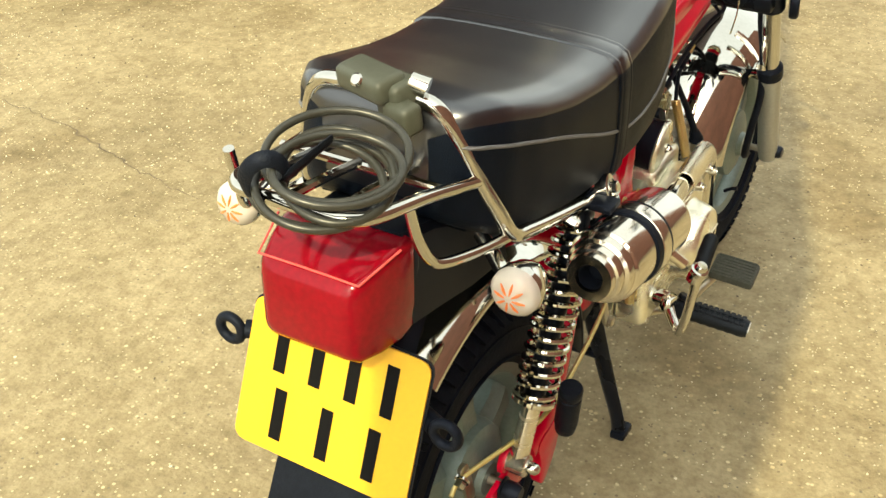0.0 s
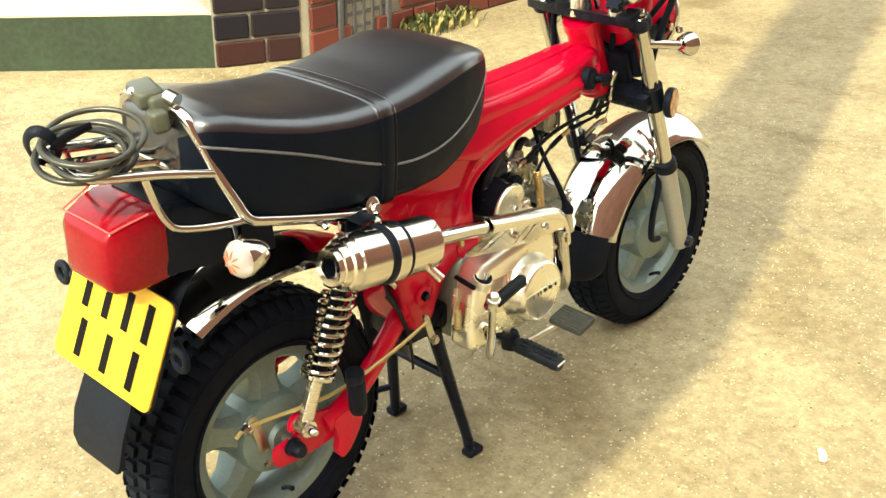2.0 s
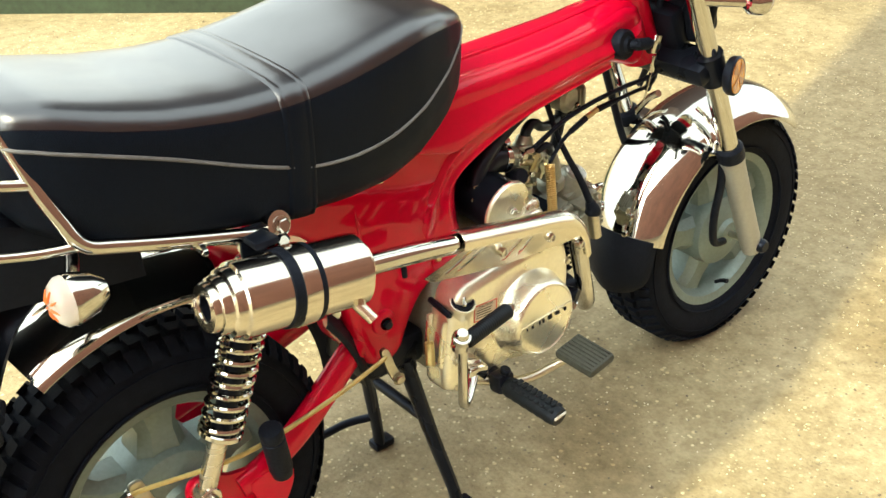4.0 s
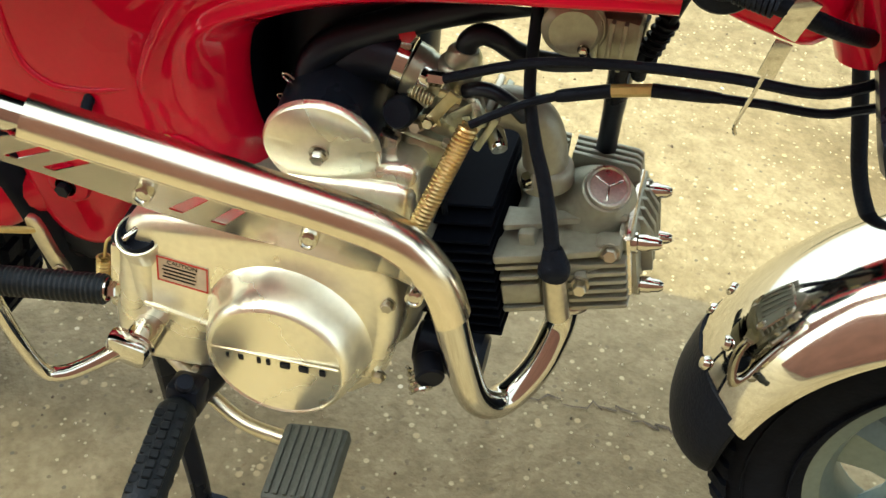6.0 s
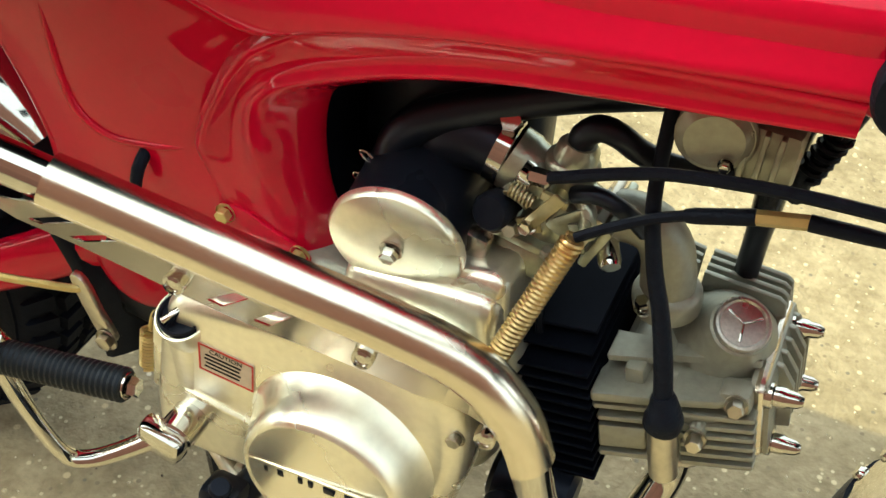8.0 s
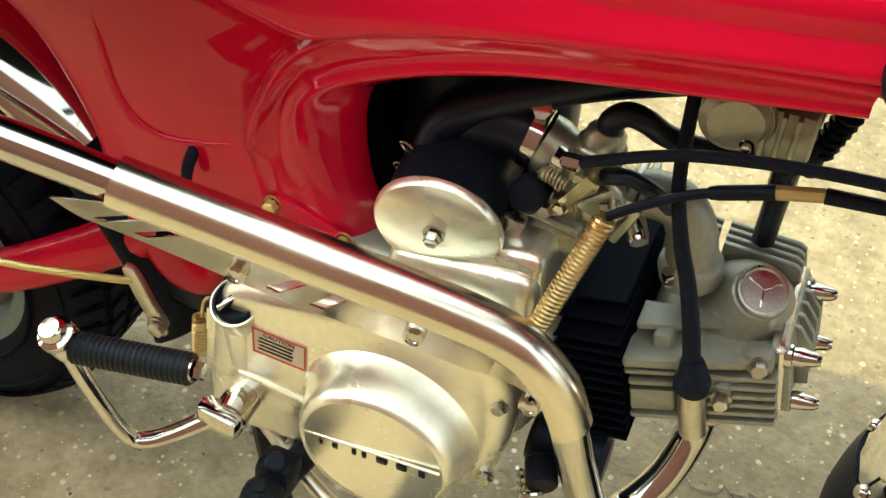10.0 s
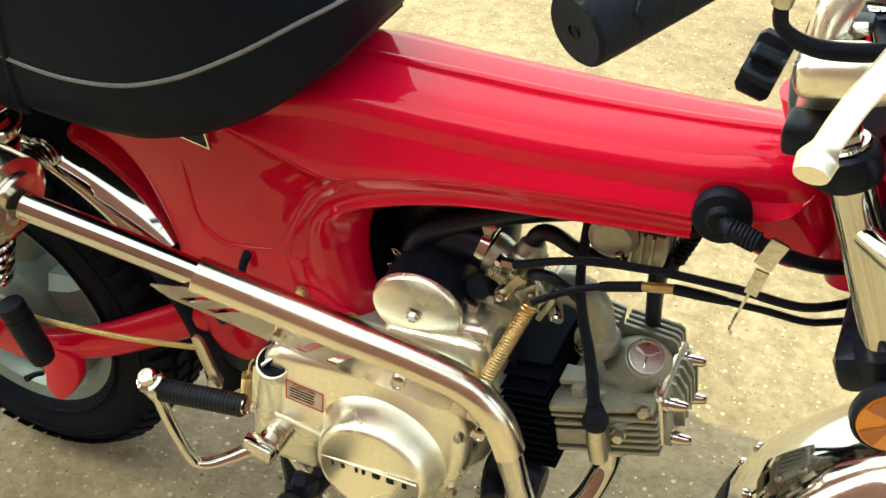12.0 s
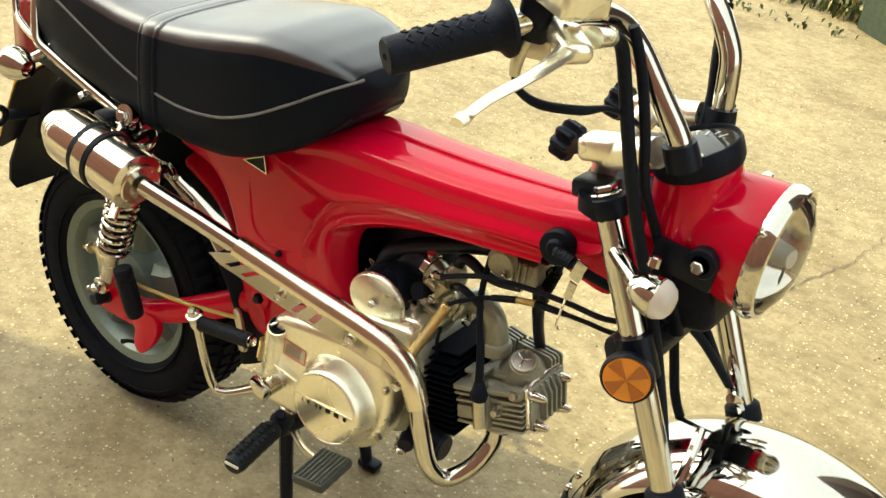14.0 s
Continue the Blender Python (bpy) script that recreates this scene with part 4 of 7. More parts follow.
# tail light
def box_ring(x, y0, y1, z0, z1, r):
    pts = []
    for cy, cz, a0 in ((y1 - r, z1 - r, 0), (y0 + r, z1 - r, 90), (y0 + r, z0 + r, 180), (y1 - r, z0 + r, 270)):
        pts += [Vector((x, cy + r * math.cos(radians(a0 + t)), cz + r * math.sin(radians(a0 + t)))) for t in (0, 30, 60, 90)]
    return pts


b = B()
loft(b, [box_ring(x, y0, y1, z0, z1, r) for x, y0, y1, z0, z1, r in ((-0.168, -0.080, 0.048, 0.555, 0.652, 0.008), (-0.190, -0.081, 0.049, 0.552, 0.652, 0.010), (-0.212, -0.076, 0.044, 0.550, 0.646, 0.010), (-0.236, -0.069, 0.037, 0.552, 0.637, 0.010), (-0.243, -0.064, 0.032, 0.558, 0.631, 0.012), (-0.246, -0.055, 0.024, 0.566, 0.622, 0.012))])
tail_light = part("tail_light", b, LENS_RED, moto, "boxy red tail light lens")
b = B()
rbox(b, (-0.160, -0.016, 0.603), (0.016, 0.126, 0.095), 0.006)
part("lamp_base", b, BLACK, tail_light)
# paler red bead paints in the bright line along the lens edge
b = B()
tube(b, [(-0.191, -0.0815, 0.652), (-0.238, -0.069, 0.6375), (-0.2385, -0.016, 0.6385), (-0.238, 0.037, 0.6375), (-0.191, 0.0495, 0.652)], 0.0012, 6, 1)
part("lens_edge", b, LENS_EDGE, tail_light)
b = B()
rbox(b, (-0.20, -0.016, 0.60), (0.05, 0.07, 0.05), 0.01)
part("reflector", b, DULL_CHROME, tail_light)

# grab rail and carrier
rack = None
b = B()
side = [(0.118, -0.137, 0.572), (0.03, -0.136, 0.594), (-0.05, -0.135, 0.616), (-0.082, -0.134, 0.628), (-0.096, -0.126, 0.655), (-0.109, -0.113, 0.690), (-0.120, -0.100, 0.728), (-0.127, -0.084, 0.756), (-0.130, -0.058, 0.766)]
tube(b, side + [flip(p) for p in reversed(side)], 0.0078, 12, 6)
rack = part("luggage_rack", b, CHROME, moto, "chrome tubular luggage rack and grab rail")
b = B()
lathe(b, [(0, 0.004), (0.011, 0.004), (0.0145, 0.003), (0.015, 0.0), (0.0145, -0.010), (0.010, -0.012)], (0.117, -0.147, 0.586), (0.12, -1, 0.3), 28)
boss = part("mount_boss", b, CHROME, rack, "chrome mounting boss")
bolt("mount_nut", (0.118, -0.150, 0.585), (0.12, -1, 0.3), 0.0078, CHROME, boss, 0.009)
b = B()
deck = [(-0.109, -0.113, 0.690), (-0.18, -0.104, 0.706), (-0.240, -0.096, 0.716), (-0.262, -0.084, 0.719), (-0.268, -0.06, 0.720)]
tube(b, deck + [(p[0], -0.04 - p[1] - 0.012, p[2]) for p in reversed(deck[1:])] + [flip(deck[0])], 0.0062, 12, 6)
part("carrier_loop", b, CHROME, rack)
for y in (-0.063, -0.018, 0.027):
    b = B()
    tube(b, [(-0.130, y, 0.700), (-0.20, y, 0.712), (-0.267, y, 0.720)], 0.0045, 8)
    part("carrier_bar", b, CHROME, rack)
b = B()
tube(b, [(-0.158, -0.106, 0.702), (-0.158, 0.066, 0.702)], 0.0045, 8, 1)
part("carrier_bar", b, CHROME, rack)
for s in (-1, 1):
    b = B()
    tube(b, [(x, -s * y, z) for x, y, z in ((-0.080, -0.134, 0.627), (-0.12, -0.122, 0.627), (-0.162, -0.108, 0.632), (-0.177, -0.102, 0.642), (-0.188, -0.096, 0.668), (-0.199, -0.094, 0.708))], 0.0055, 10)
    part("carrier_stay", b, CHROME, rack)
    bolt("bolt", (0.116, s * 0.138, 0.572), (0, s, 0), 0.008, CHROME, rack, 0.022)
    bolt("bolt", (0.03, s * 0.136, 0.590), (0, s, -0.3), 0.005, CHROME, rack, 0.018)

# rear indicators
for s in (-1, 1):
    b = B()
    at = Vector((-0.106, 0.165 if s > 0 else -0.156, 0.591))
    lathe(b, [(0.0, 0.030), (0.012, 0.028), (0.020, 0.016), (0.0245, 0.0), (0.0255, -0.006), (0.024, -0.009)], at, (1, 0, 0), 28)
    tube(b, [at + Vector((0.004, -s * 0.018, 0.002)), (-0.09, s * 0.118, 0.606), (-0.082, s * 0.10, 0.618)], 0.0075, 10, 3)
    cup = part("rear_indicator", b, CHROME, moto, "round chrome rear indicator with a clear lens")
    b = B()
    lathe(b, [(0.0245, -0.008), (0.024, -0.014), (0.018, -0.021), (0.009, -0.0245), (0.0, -0.0255)], at, (1, 0, 0), 28)
    part("lens", b, LENS_CLEAR, cup)
    b = B()
    lathe(b, [(0.023, -0.004), (0.015, 0.006), (0, 0.008)], at, (1, 0, 0), 24)
    part("lamp_bowl", b, CHROME, cup)
    b = B()
    lathe(b, [(0, -0.015), (0.006, -0.012), (0.008, -0.006), (0.008, 0.004)], at, (1, 0, 0), 12)
    part("bulb", b, BULB, cup)
    for k in range(8):
        b = B()
        q = radians(45 * k + 10)
        d = Vector((0, math.cos(q), math.sin(q)))
        tube(b, [at + d * 0.004 + Vector((-0.0256, 0, 0)), at + d * 0.010 + Vector((-0.0245, 0, 0)), at + d * 0.016 + Vector((-0.0225, 0, 0))], [0.0006, 0.0016, 0.0006], 6, 2)
        part("lens_facet", b, BULB, cup)

# shock absorbers
for s in (-1, 1):
    lo, hi = Vector((0.012, s * 0.106, 0.258)), Vector((0.116, s * 0.122, 0.566))
    way = (hi - lo)
    at = lambda t: lo + way * t
    b = B()
    tube(b, [at(0.0), at(0.05), at(0.24), at(0.26)], [0.010, 0.012, 0.0115, 0.012], 14, 1)
    disc(b, lo + Vector((0, -s * 0.012, 0)), (0, s, 0), 0.014, 0.026)
    shock = part("shock_absorber", b, DULL_CHROME, moto, "rear shock absorber with an open chrome spring")
    b = B()
    helix(b, at(0.27), at(0.93), 0.0225, 0.0037, 15, 8, 18)
    part("spring", b, CHROME, shock, "chrome coil spring")
    b = B()
    tube(b, [at(0.25), at(0.92)], 0.0125, 12, 1)
    part("damper_body", b, BLACK, shock)
    b = B()
    disc(b, at(0.245), way, 0.026, 0.008)
    part("spring_seat", b, CHROME, shock)
    b = B()
    disc(b, at(0.925), way, 0.026, 0.010)
    disc(b, hi + Vector((0, -s * 0.012, 0)), (0, s, 0), 0.014, 0.022)
    part("spring_seat", b, CHROME, shock)
    bolt("nut", lo + Vector((0, s * 0.013, 0)), (0, s, 0), 0.008, CHROME, shock, 0.016, True)

# swinging arm
for s in (-1, 1):
    b = B()
    tube(b, [(0.305, s * 0.044, 0.340), (0.26, s * 0.054, 0.320), (0.21, s * 0.068, 0.292), (0.15, s * 0.085, 0.263), (0.10, s * 0.093, 0.244), (0.06, s * 0.094, 0.232)], [0.021, 0.021, 0.021, 0.020, 0.019, 0.018], 14, 5, squash=0.7, up=(0, 1, 0))
    pressed(b, outline([(0.085, 0.205), (0.09, 0.247), (0.05, 0.258), (0.024, 0.272), (0.0, 0.272), (-0.006, 0.250), (0.012, 0.240), (-0.03, 0.234), (-0.036, 0.222), (-0.036, 0.206), (-0.02, 0.198), (0.03, 0.196)], 3), min(s * 0.088, s * 0.096), max(s * 0.088, s * 0.096), 0.0015, 2)
    arm = part("swinging_arm", b, RED, moto, "glossy red swinging arm")
    b = B()
    lathe(b, [(0, 0.006), (0.012, 0.006), (0.0165, 0.004), (0.0180, 0.001), (0.0180, -0.03)], (0.302, s * 0.066, 0.350), (0, s, 0), 20)
    part("pivot_boss", b, RED, arm)
    bolt("pivot_nut", (0.302, s * 0.072, 0.350), (0, s, 0), 0.0062, BLACK, arm, 0.008)
    b = B()
    lathe(b, [(0, 0.024), (0.009, 0.024), (0.0125, 0.016), (0.0125, 0.004), (0.015, 0.003), (0.015, 0)], (-0.004, s * 0.096, 0.226), (0, s, 0), 14)
    part("axle_nut", b, BLACK, arm)
    b = B()
    tube(b, [(-0.038, s * 0.092, 0.216), (-0.052, s * 0.092, 0.215)], 0.0035, 8, 1)
    disc(b, (-0.043, s * 0.092, 0.216), (-1, 0, 0), 0.006, 0.005, 6)
    part("chain_adjuster", b, CHROME, arm)
    b = B()
    pressed(b, outline([(0.07, 0.24), (0.12, 0.246), (0.128, 0.222), (0.118, 0.196), (0.10, 0.172), (0.085, 0.165), (0.075, 0.18), (0.078, 0.205)], 3), min(s * 0.094, s * 0.108), max(s * 0.094, s * 0.108), 0.002, 2)
    part("peg_bracket", b, RED, arm)
    b = B()
    lo, hi = Vector((0.103, s * 0.125, 0.248)), Vector((0.087, s * 0.136, 0.330))
    tube(b, [lo, lo.lerp(hi, 0.03), lo.lerp(hi, 0.2), lo.lerp(hi, 0.75), lo.lerp(hi, 0.78), lo.lerp(hi, 0.80), lo.lerp(hi, 0.83), lo.lerp(hi, 0.97), hi], [0.010, 0.0125, 0.0145, 0.0145, 0.0145, 0.0130, 0.0145, 0.0145, 0.0130], 18, 1)
    part("pillion_peg", b, RUBBER, arm, "folded black rubber pillion footpeg")

# rear brake lever, rod and return
b = B()
pressed(b, outline([(-0.062, 0.286), (-0.048, 0.288), (-0.042, 0.275), (-0.030, 0.240), (-0.026, 0.222), (-0.040, 0.218), (-0.048, 0.240), (-0.058, 0.270)], 3), -0.072, -0.066, 0.001, 2)
lever = part("brake_lever", b, ZINC, moto, "zinc rear brake lever and rod")
b = B()
tube(b, [(-0.085, -0.072, 0.268), (-0.055, -0.075, 0.278), (0.06, -0.112, 0.292), (0.18, -0.108, 0.304), (0.272, -0.098, 0.318), (0.281, -0.092, 0.318)], 0.003, 8)
part("brake_rod", b, ROD, lever, "thin gilt brake rod")
bolt("adjuster", (-0.062, -0.074, 0.277), (-1, 0, -0.4), 0.007, CHROME, lever, 0.012)
b = B()
pressed(b, outline([(0.276, 0.328), (0.287, 0.328), (0.297, 0.300), (0.306, 0.279), (0.296, 0.273), (0.285, 0.296)], 3), -0.096, -0.090, 0.001, 2)
part("pedal_arm", b, ZINC, lever)
bolt("pedal_pivot", (0.300, -0.097, 0.279), (0, -1, 0), 0.0065, ZINC, lever, 0.006)

# silencer and exhaust
axis = Vector((-0.990, 0.045, 0.100)).normalized()
m0 = Vector((0.188, -0.185, 0.523))
b = B()
lathe(b, [(0.014, -0.0040), (0.030, 0.0000), (0.039, 0.0043), (0.040, 0.0108), (0.040, 0.0926), (0.0405, 0.0932), (0.0405, 0.0948), (0.040, 0.0954), (0.0408, 0.1444), (0.0402, 0.1486), (0.0372, 0.1508), (0.0366, 0.1572), (0.0352, 0.1606), (0.0312, 0.1626), (0.0308, 0.1692), (0.0292, 0.1724), (0.0262, 0.1734), (0.0260, 0.1788), (0.0248, 0.1810), (0.0152, 0.1810), (0.0143, 0.1788), (0.0140, 0.1347), (0, 0.1325)], m0, axis, 48)
silencer = part("silencer", b, POLISHED, moto, "brushed steel silencer with a stepped tip")
b = B()
lathe(b, [(0.0398, 0.0625), (0.0422, 0.0630), (0.0426, 0.0668), (0.0426, 0.0959), (0.0422, 0.0996), (0.0398, 0.1002)], m0, axis, 48)
band = part("clamp_band", b, RUBBER, silencer, "black rubber clamp liner")
b = B()
lathe(b, [(0.0420, 0.0695), (0.0436, 0.0700), (0.0438, 0.0722), (0.0438, 0.0862), (0.0436, 0.0888), (0.0420, 0.0894)], m0, axis, 48)
part("clamp_strap", b, POLISHED, band, "bright steel clamp strap")
b = B()
rbox(b, m0 + axis * 0.097 + Vector((0, 0.030, 0.047)), (0.028, 0.034, 0.008), 0.002)
rbox(b, m0 + axis * 0.097 + Vector((0, 0.044, 0.036)), (0.03, 0.006, 0.04), 0.002)
part("hanger", b, BLACK, silencer)
# black sleeve that darkens the hollow of the tip
b = B()
lathe(b, [(0, 0.1540), (0.0137, 0.1540), (0.0137, 0.1778)], m0, axis, 24)
part("tip_bore", b, BLACK, silencer)
b = B()
tube(b, [m0 + Vector((-0.020, -0.018, -0.026)), m0 + Vector((-0.010, -0.038, -0.044))], 0.0068, 16, 1)
stub = part("drain_stub", b, STEEL, silencer)
# flat black disc drawn for the dark hollow of the solid stub
b = B()
disc(b, m0 + Vector((-0.0101, -0.0378, -0.0438)), (0.010, -0.020, -0.018), 0.0048, 0.0006)
part("stub_bore", b, BLACK, stub)
pipe_path = [(0.688, -0.032, 0.318), (0.687, -0.036, 0.292), (0.677, -0.058, 0.262), (0.657, -0.084, 0.246), (0.640, -0.103, 0.266), (0.626, -0.108, 0.310), (0.614, -0.110, 0.356), (0.601, -0.113, 0.390), (0.576, -0.117, 0.416), (0.530, -0.124, 0.432), (0.45, -0.138, 0.455), (0.36, -0.155, 0.480), (0.28, -0.170, 0.502), (0.195, -0.184, 0.522)]
b = B()
tube(b, pipe_path, 0.0125, 18, 6)
pipe = part("exhaust_pipe", b, CHROME, silencer, "chrome exhaust pipe")
b = B()
disc(b, (0.188, -0.185, 0.523), (1, -0.07, -0.18), 0.030, 0.004)
part("flange", b, STEEL, silencer)

# heat shield: a rounded cover over the pipe with a slotted skirt
shield_line = curve_through([(0.345, -0.1585, 0.4845), (0.40, -0.148, 0.469), (0.47, -0.136, 0.450), (0.53, -0.125, 0.434), (0.574, -0.118, 0.418), (0.601, -0.114, 0.390), (0.614, -0.111, 0.355)], 8)
b = B()
rows = []
for i, q in enumerate(shield_line):
    a, c = shield_line[max(i - 1, 0)], shield_line[min(i + 1, len(shield_line) - 1)]
    w = (c - a).normalized()
    out = Vector((0.08, -1, 0))
    out = (out - w * out.dot(w)).normalized()
    up = w.cross(out)
    if up.z < 0:
        up = -up
    ring = [q + 0.0168 * (math.cos(radians(t)) * out + math.sin(radians(t)) * up) for t in range(-15, 121, 15)]
    rows.append(ring + [q + 0.0154 * (math.cos(radians(t)) * out + math.sin(radians(t)) * up) for t in range(120, -16, -15)])
loft(b, rows)
shield = part("heat_shield", b, STEEL, silencer, "brushed steel heat shield with slanted slots")


def skirt_point(s, t, lift):
    """s: the place along the bike under the pipe, t: from the pipe (0) down to the free edge (1)."""
    xs = [p.x for p in shield_line]
    y, z = np.interp(s, xs, [p.y for p in shield_line]), np.interp(s, xs, [p.z for p in shield_line])
    low = float(np.interp(s, [0.345, 0.36, 0.47, 0.56, 0.592], [0.026, 0.033, 0.034, 0.026, 0.010]))
    back = t * float(np.interp(s, [0.345, 0.40, 0.592], [0.050, 0.050, 0.0]))
    return Vector((s - back, y - 0.0170 + 0.004 * t + lift + 0.19 * back, z - 0.002 - low * t))


b = B()
slots = [(0.3630, 0.3710), (0.3860, 0.3940), (0.4560, 0.4640), (0.4790, 0.4870)]
cuts = sorted({0.345, 0.592} | {v for pair in slots for v in pair} | {0.354, 0.3785, 0.41, 0.425, 0.44, 0.4715} | {0.5 + 0.012 * k for k in range(8)})
for lo_t, hi_t in ((0.0, 0.05), (0.05, 0.76), (0.76, 1.0)):
    for s0, s1 in zip(cuts, cuts[1:]):
        if lo_t == 0.05 and any(x - 1e-6 <= s0 and s1 <= y + 1e-6 for x, y in slots):
            continue
        quad = [(s0, lo_t), (s1, lo_t), (s1, hi_t), (s0, hi_t)]
        loft(b, [[skirt_point(s, t, lift) for s, t in quad] for lift in (0, 0.0015)])
bmesh.ops.remove_doubles(b, verts=b.verts, dist=0.0004)
part("shield_skirt", b, STEEL, shield, sharp=60)
for p in ((0.421, -0.1615, 0.447), (0.524, -0.142, 0.423), (0.594, -0.131, 0.383)):
    b = B()
    lathe(b, [(0.0062, -0.008), (0.0064, 0.001), (0.0060, 0.0028), (0.0042, 0.0034), (0.0038, 0.0018), (0, 0.0016)], p, (0.1, -1, 0.12), 16)
    part("shield_bolt", b, CHROME, shield)

# ---- engine ----
b = B()
pressed(b, outline([(0.382, 0.235), (0.374, 0.27), (0.378, 0.33), (0.388, 0.375), (0.42, 0.395), (0.50, 0.405), (0.565, 0.408), (0.588, 0.38), (0.588, 0.31), (0.57, 0.262), (0.52, 0.245), (0.44, 0.235)], 4), -0.072, 0.085, 0.010, 3)
engine = part("engine", b, CAST, moto, "small horizontal alloy engine with polished covers")
# right-hand cover
b = B()
pressed(b, outline([(0.366, 0.238), (0.357, 0.27), (0.364, 0.32), (0.372, 0.362), (0.386, 0.384), (0.418, 0.392), (0.47, 0.400), (0.53, 0.408), (0.562, 0.402), (0.578, 0.372), (0.580, 0.318), (0.565, 0.272), (0.52, 0.252), (0.44, 0.240)], 4), -0.126, -0.074, 0.014, 5)
cover = part("clutch_cover", b, COVER, engine, "polished alloy clutch cover")
b = B()
at, ax = Vector((0.503, -0.118, 0.312)), Vector((0.03, -1, 0.02))
lathe(b, [(0.075, -0.002), (0.0665, 0.004), (0.0605, 0.012), (0.0575, 0.022), (0.0550, 0.032), (0.0525, 0.0375), (0.0505, 0.0400), (0.0492, 0.0406), (0.0480, 0.0395), (0.0, 0.0395)], at, ax, 64)
part("clutch_dome", b, COVER, engine)
# the dark lettering strip of the dome, as plain blocks
u, v, w = basis(ax)
strip = Matrix.Rotation(radians(-4), 4, Vector((0, 1, 0)))
b = B()
rbox(b, (0, 0, 0), (0.095, 0.0024, 0.0020), 0.0007)
for vert in b.verts:
    vert.co = at + ax.normalized() * 0.0402 + strip @ (vert.co + Vector((0, 0, 0.0062)))
part("dome_rib", b, COVER, engine)
for x, wd in ((-0.036, 0.003), (-0.026, 0.0042), (-0.0125, 0.0030), (-0.0055, 0.0030), (0.0070, 0.0072), (0.0210, 0.0072), (0.0350, 0.0045)):
    b = B()
    rbox(b, (x, 0, 0), (wd, 0.0016, 0.0056), 0.0005)
    for vert in b.verts:
        vert.co = at + ax.normalized() * 0.0400 + strip @ vert.co
    part("dome_bar", b, BLACK, engine)
# filler cap, caution label, ribs of the cover
b = B()
FILL, FILL_UP = Vector((0.3890, -0.1185, 0.3640)), Vector((-0.03, -0.42, 0.90)).normalized()
lathe(b, [(0.0180, -0.060), (0.0180, 0.0), (0.0176, 0.006)], (0.3890, -0.1110, 0.3590), (0, -0.04, 1), 36)
lathe(b, [(0.0165, -0.024), (0.0178, -0.006), (0.0180, 0.004), (0.0174, 0.0066), (0.0162, 0.0068), (0.0154, 0.0045), (0, 0.004)], FILL, FILL_UP, 36)
part("filler_neck", b, COVER, engine)
# chrome cap drawn in black for the dark frame it mirrors
b = B()
lathe(b, [(0.0148, 0.002), (0.0148, 0.0080), (0.0140, 0.0092), (0.0130, 0.0090), (0.0122, 0.0068), (0.0, 0.0064)], FILL, FILL_UP, 32)
cap = part("filler_cap", b, PLASTIC, engine, "oil filler cap coloured for its dark reflection, with a bright grip")
b = B()
rbox(b, (0, 0, 0), (0.0235, 0.0046, 0.0080), 0.0016)
turn = FILL_UP.to_track_quat("Z", "Y").to_matrix().to_4x4() @ Matrix.Rotation(radians(62), 4, "Z")
for vert in b.verts:
    vert.co = FILL + FILL_UP * 0.0110 + turn @ vert.co
part("cap_grip", b, CHROME, cap)
b = B()
rbox(b, (0.4225, -0.1265, 0.3455), (0.040, 0.0008, 0.025), 0.0, (0, 3, 0))
label = part("caution_sticker", b, LABEL, engine, "small caution sticker with a red border")
for dx, dz, sx, sz in ((0, 0.0116, 0.039, 0.0010), (0, -0.0116, 0.039, 0.0010), (0.0190, 0, 0.0010, 0.0240), (-0.0190, 0, 0.0010, 0.0240)):
    b = B()
    rbox(b, (dx, 0, dz), (sx, 0.0006, sz), 0)
    for vert in b.verts:
        vert.co = pose(0.4225, -0.1272, 0.3455, 0, 3, 0) @ vert.co
    part("sticker_border", b, REDPRINT, label)
word = bpy.data.curves.new("caution_word", "FONT")
word.body, word.size, word.align_x, word.extrude = "CAUTION", 0.0052, "CENTER", 0.0001
word.materials.append(INK)
ob = new("caution_word", word)
ob.parent = label
ob.matrix_local = pose(0.4225, -0.1273, 0.3455, 0, 3, 0) @ pose(0, 0, 0.0066, 90, 0, 0)
tagged(ob)
for k in range(1, 5):
    b = B()
    rbox(b, (-0.003 + 0.001 * (k % 2), 0, 0.0074 - 0.0036 * k), (0.025, 0.0006, 0.0009), 0)
    for vert in b.verts:
        vert.co = pose(0.4225, -0.1272, 0.3455, 0, 3, 0) @ vert.co
    part("print_bar", b, INK, label)
b = B()
rbox(b, (0.415, -0.1265, 0.302), (0.055, 0.005, 0.004), 0.002, (0, 8, 0))
part("cover_rib", b, COVER, engine)
for y, z, sy, sz in ((-0.084, 0.312, 0.006, 0.066), (-0.113, 0.312, 0.006, 0.066), (-0.0985, 0.277, 0.035, 0.006)):
    b = B()
    rbox(b, (0.3600, y, z), (0.008, sy, sz), 0.002, (0, 7, 0))
    part("rear_rib", b, COVER, cover)
# black bar laid on, with the shade of the groove in its colour
b = B()
rbox(b, (0.3690, -0.099, 0.3590), (0.008, 0.046, 0.008), 0.003, (8, 12, 0))
part("rear_slot", b, BLACK, cover, "black bar drawn for the shaded slot across the rear of the cover")
b = B()
rbox(b, (0.50, -0.117, 0.400), (0.022, 0.016, 0.016), 0.003, (0, 6, 0))
part("cover_lug", b, COVER, engine)
b = B()
rbox(b, (0.385, -0.110, 0.265), (0.02, 0.03, 0.03), 0.006)
part("shaft_boss", b, COVER, engine)
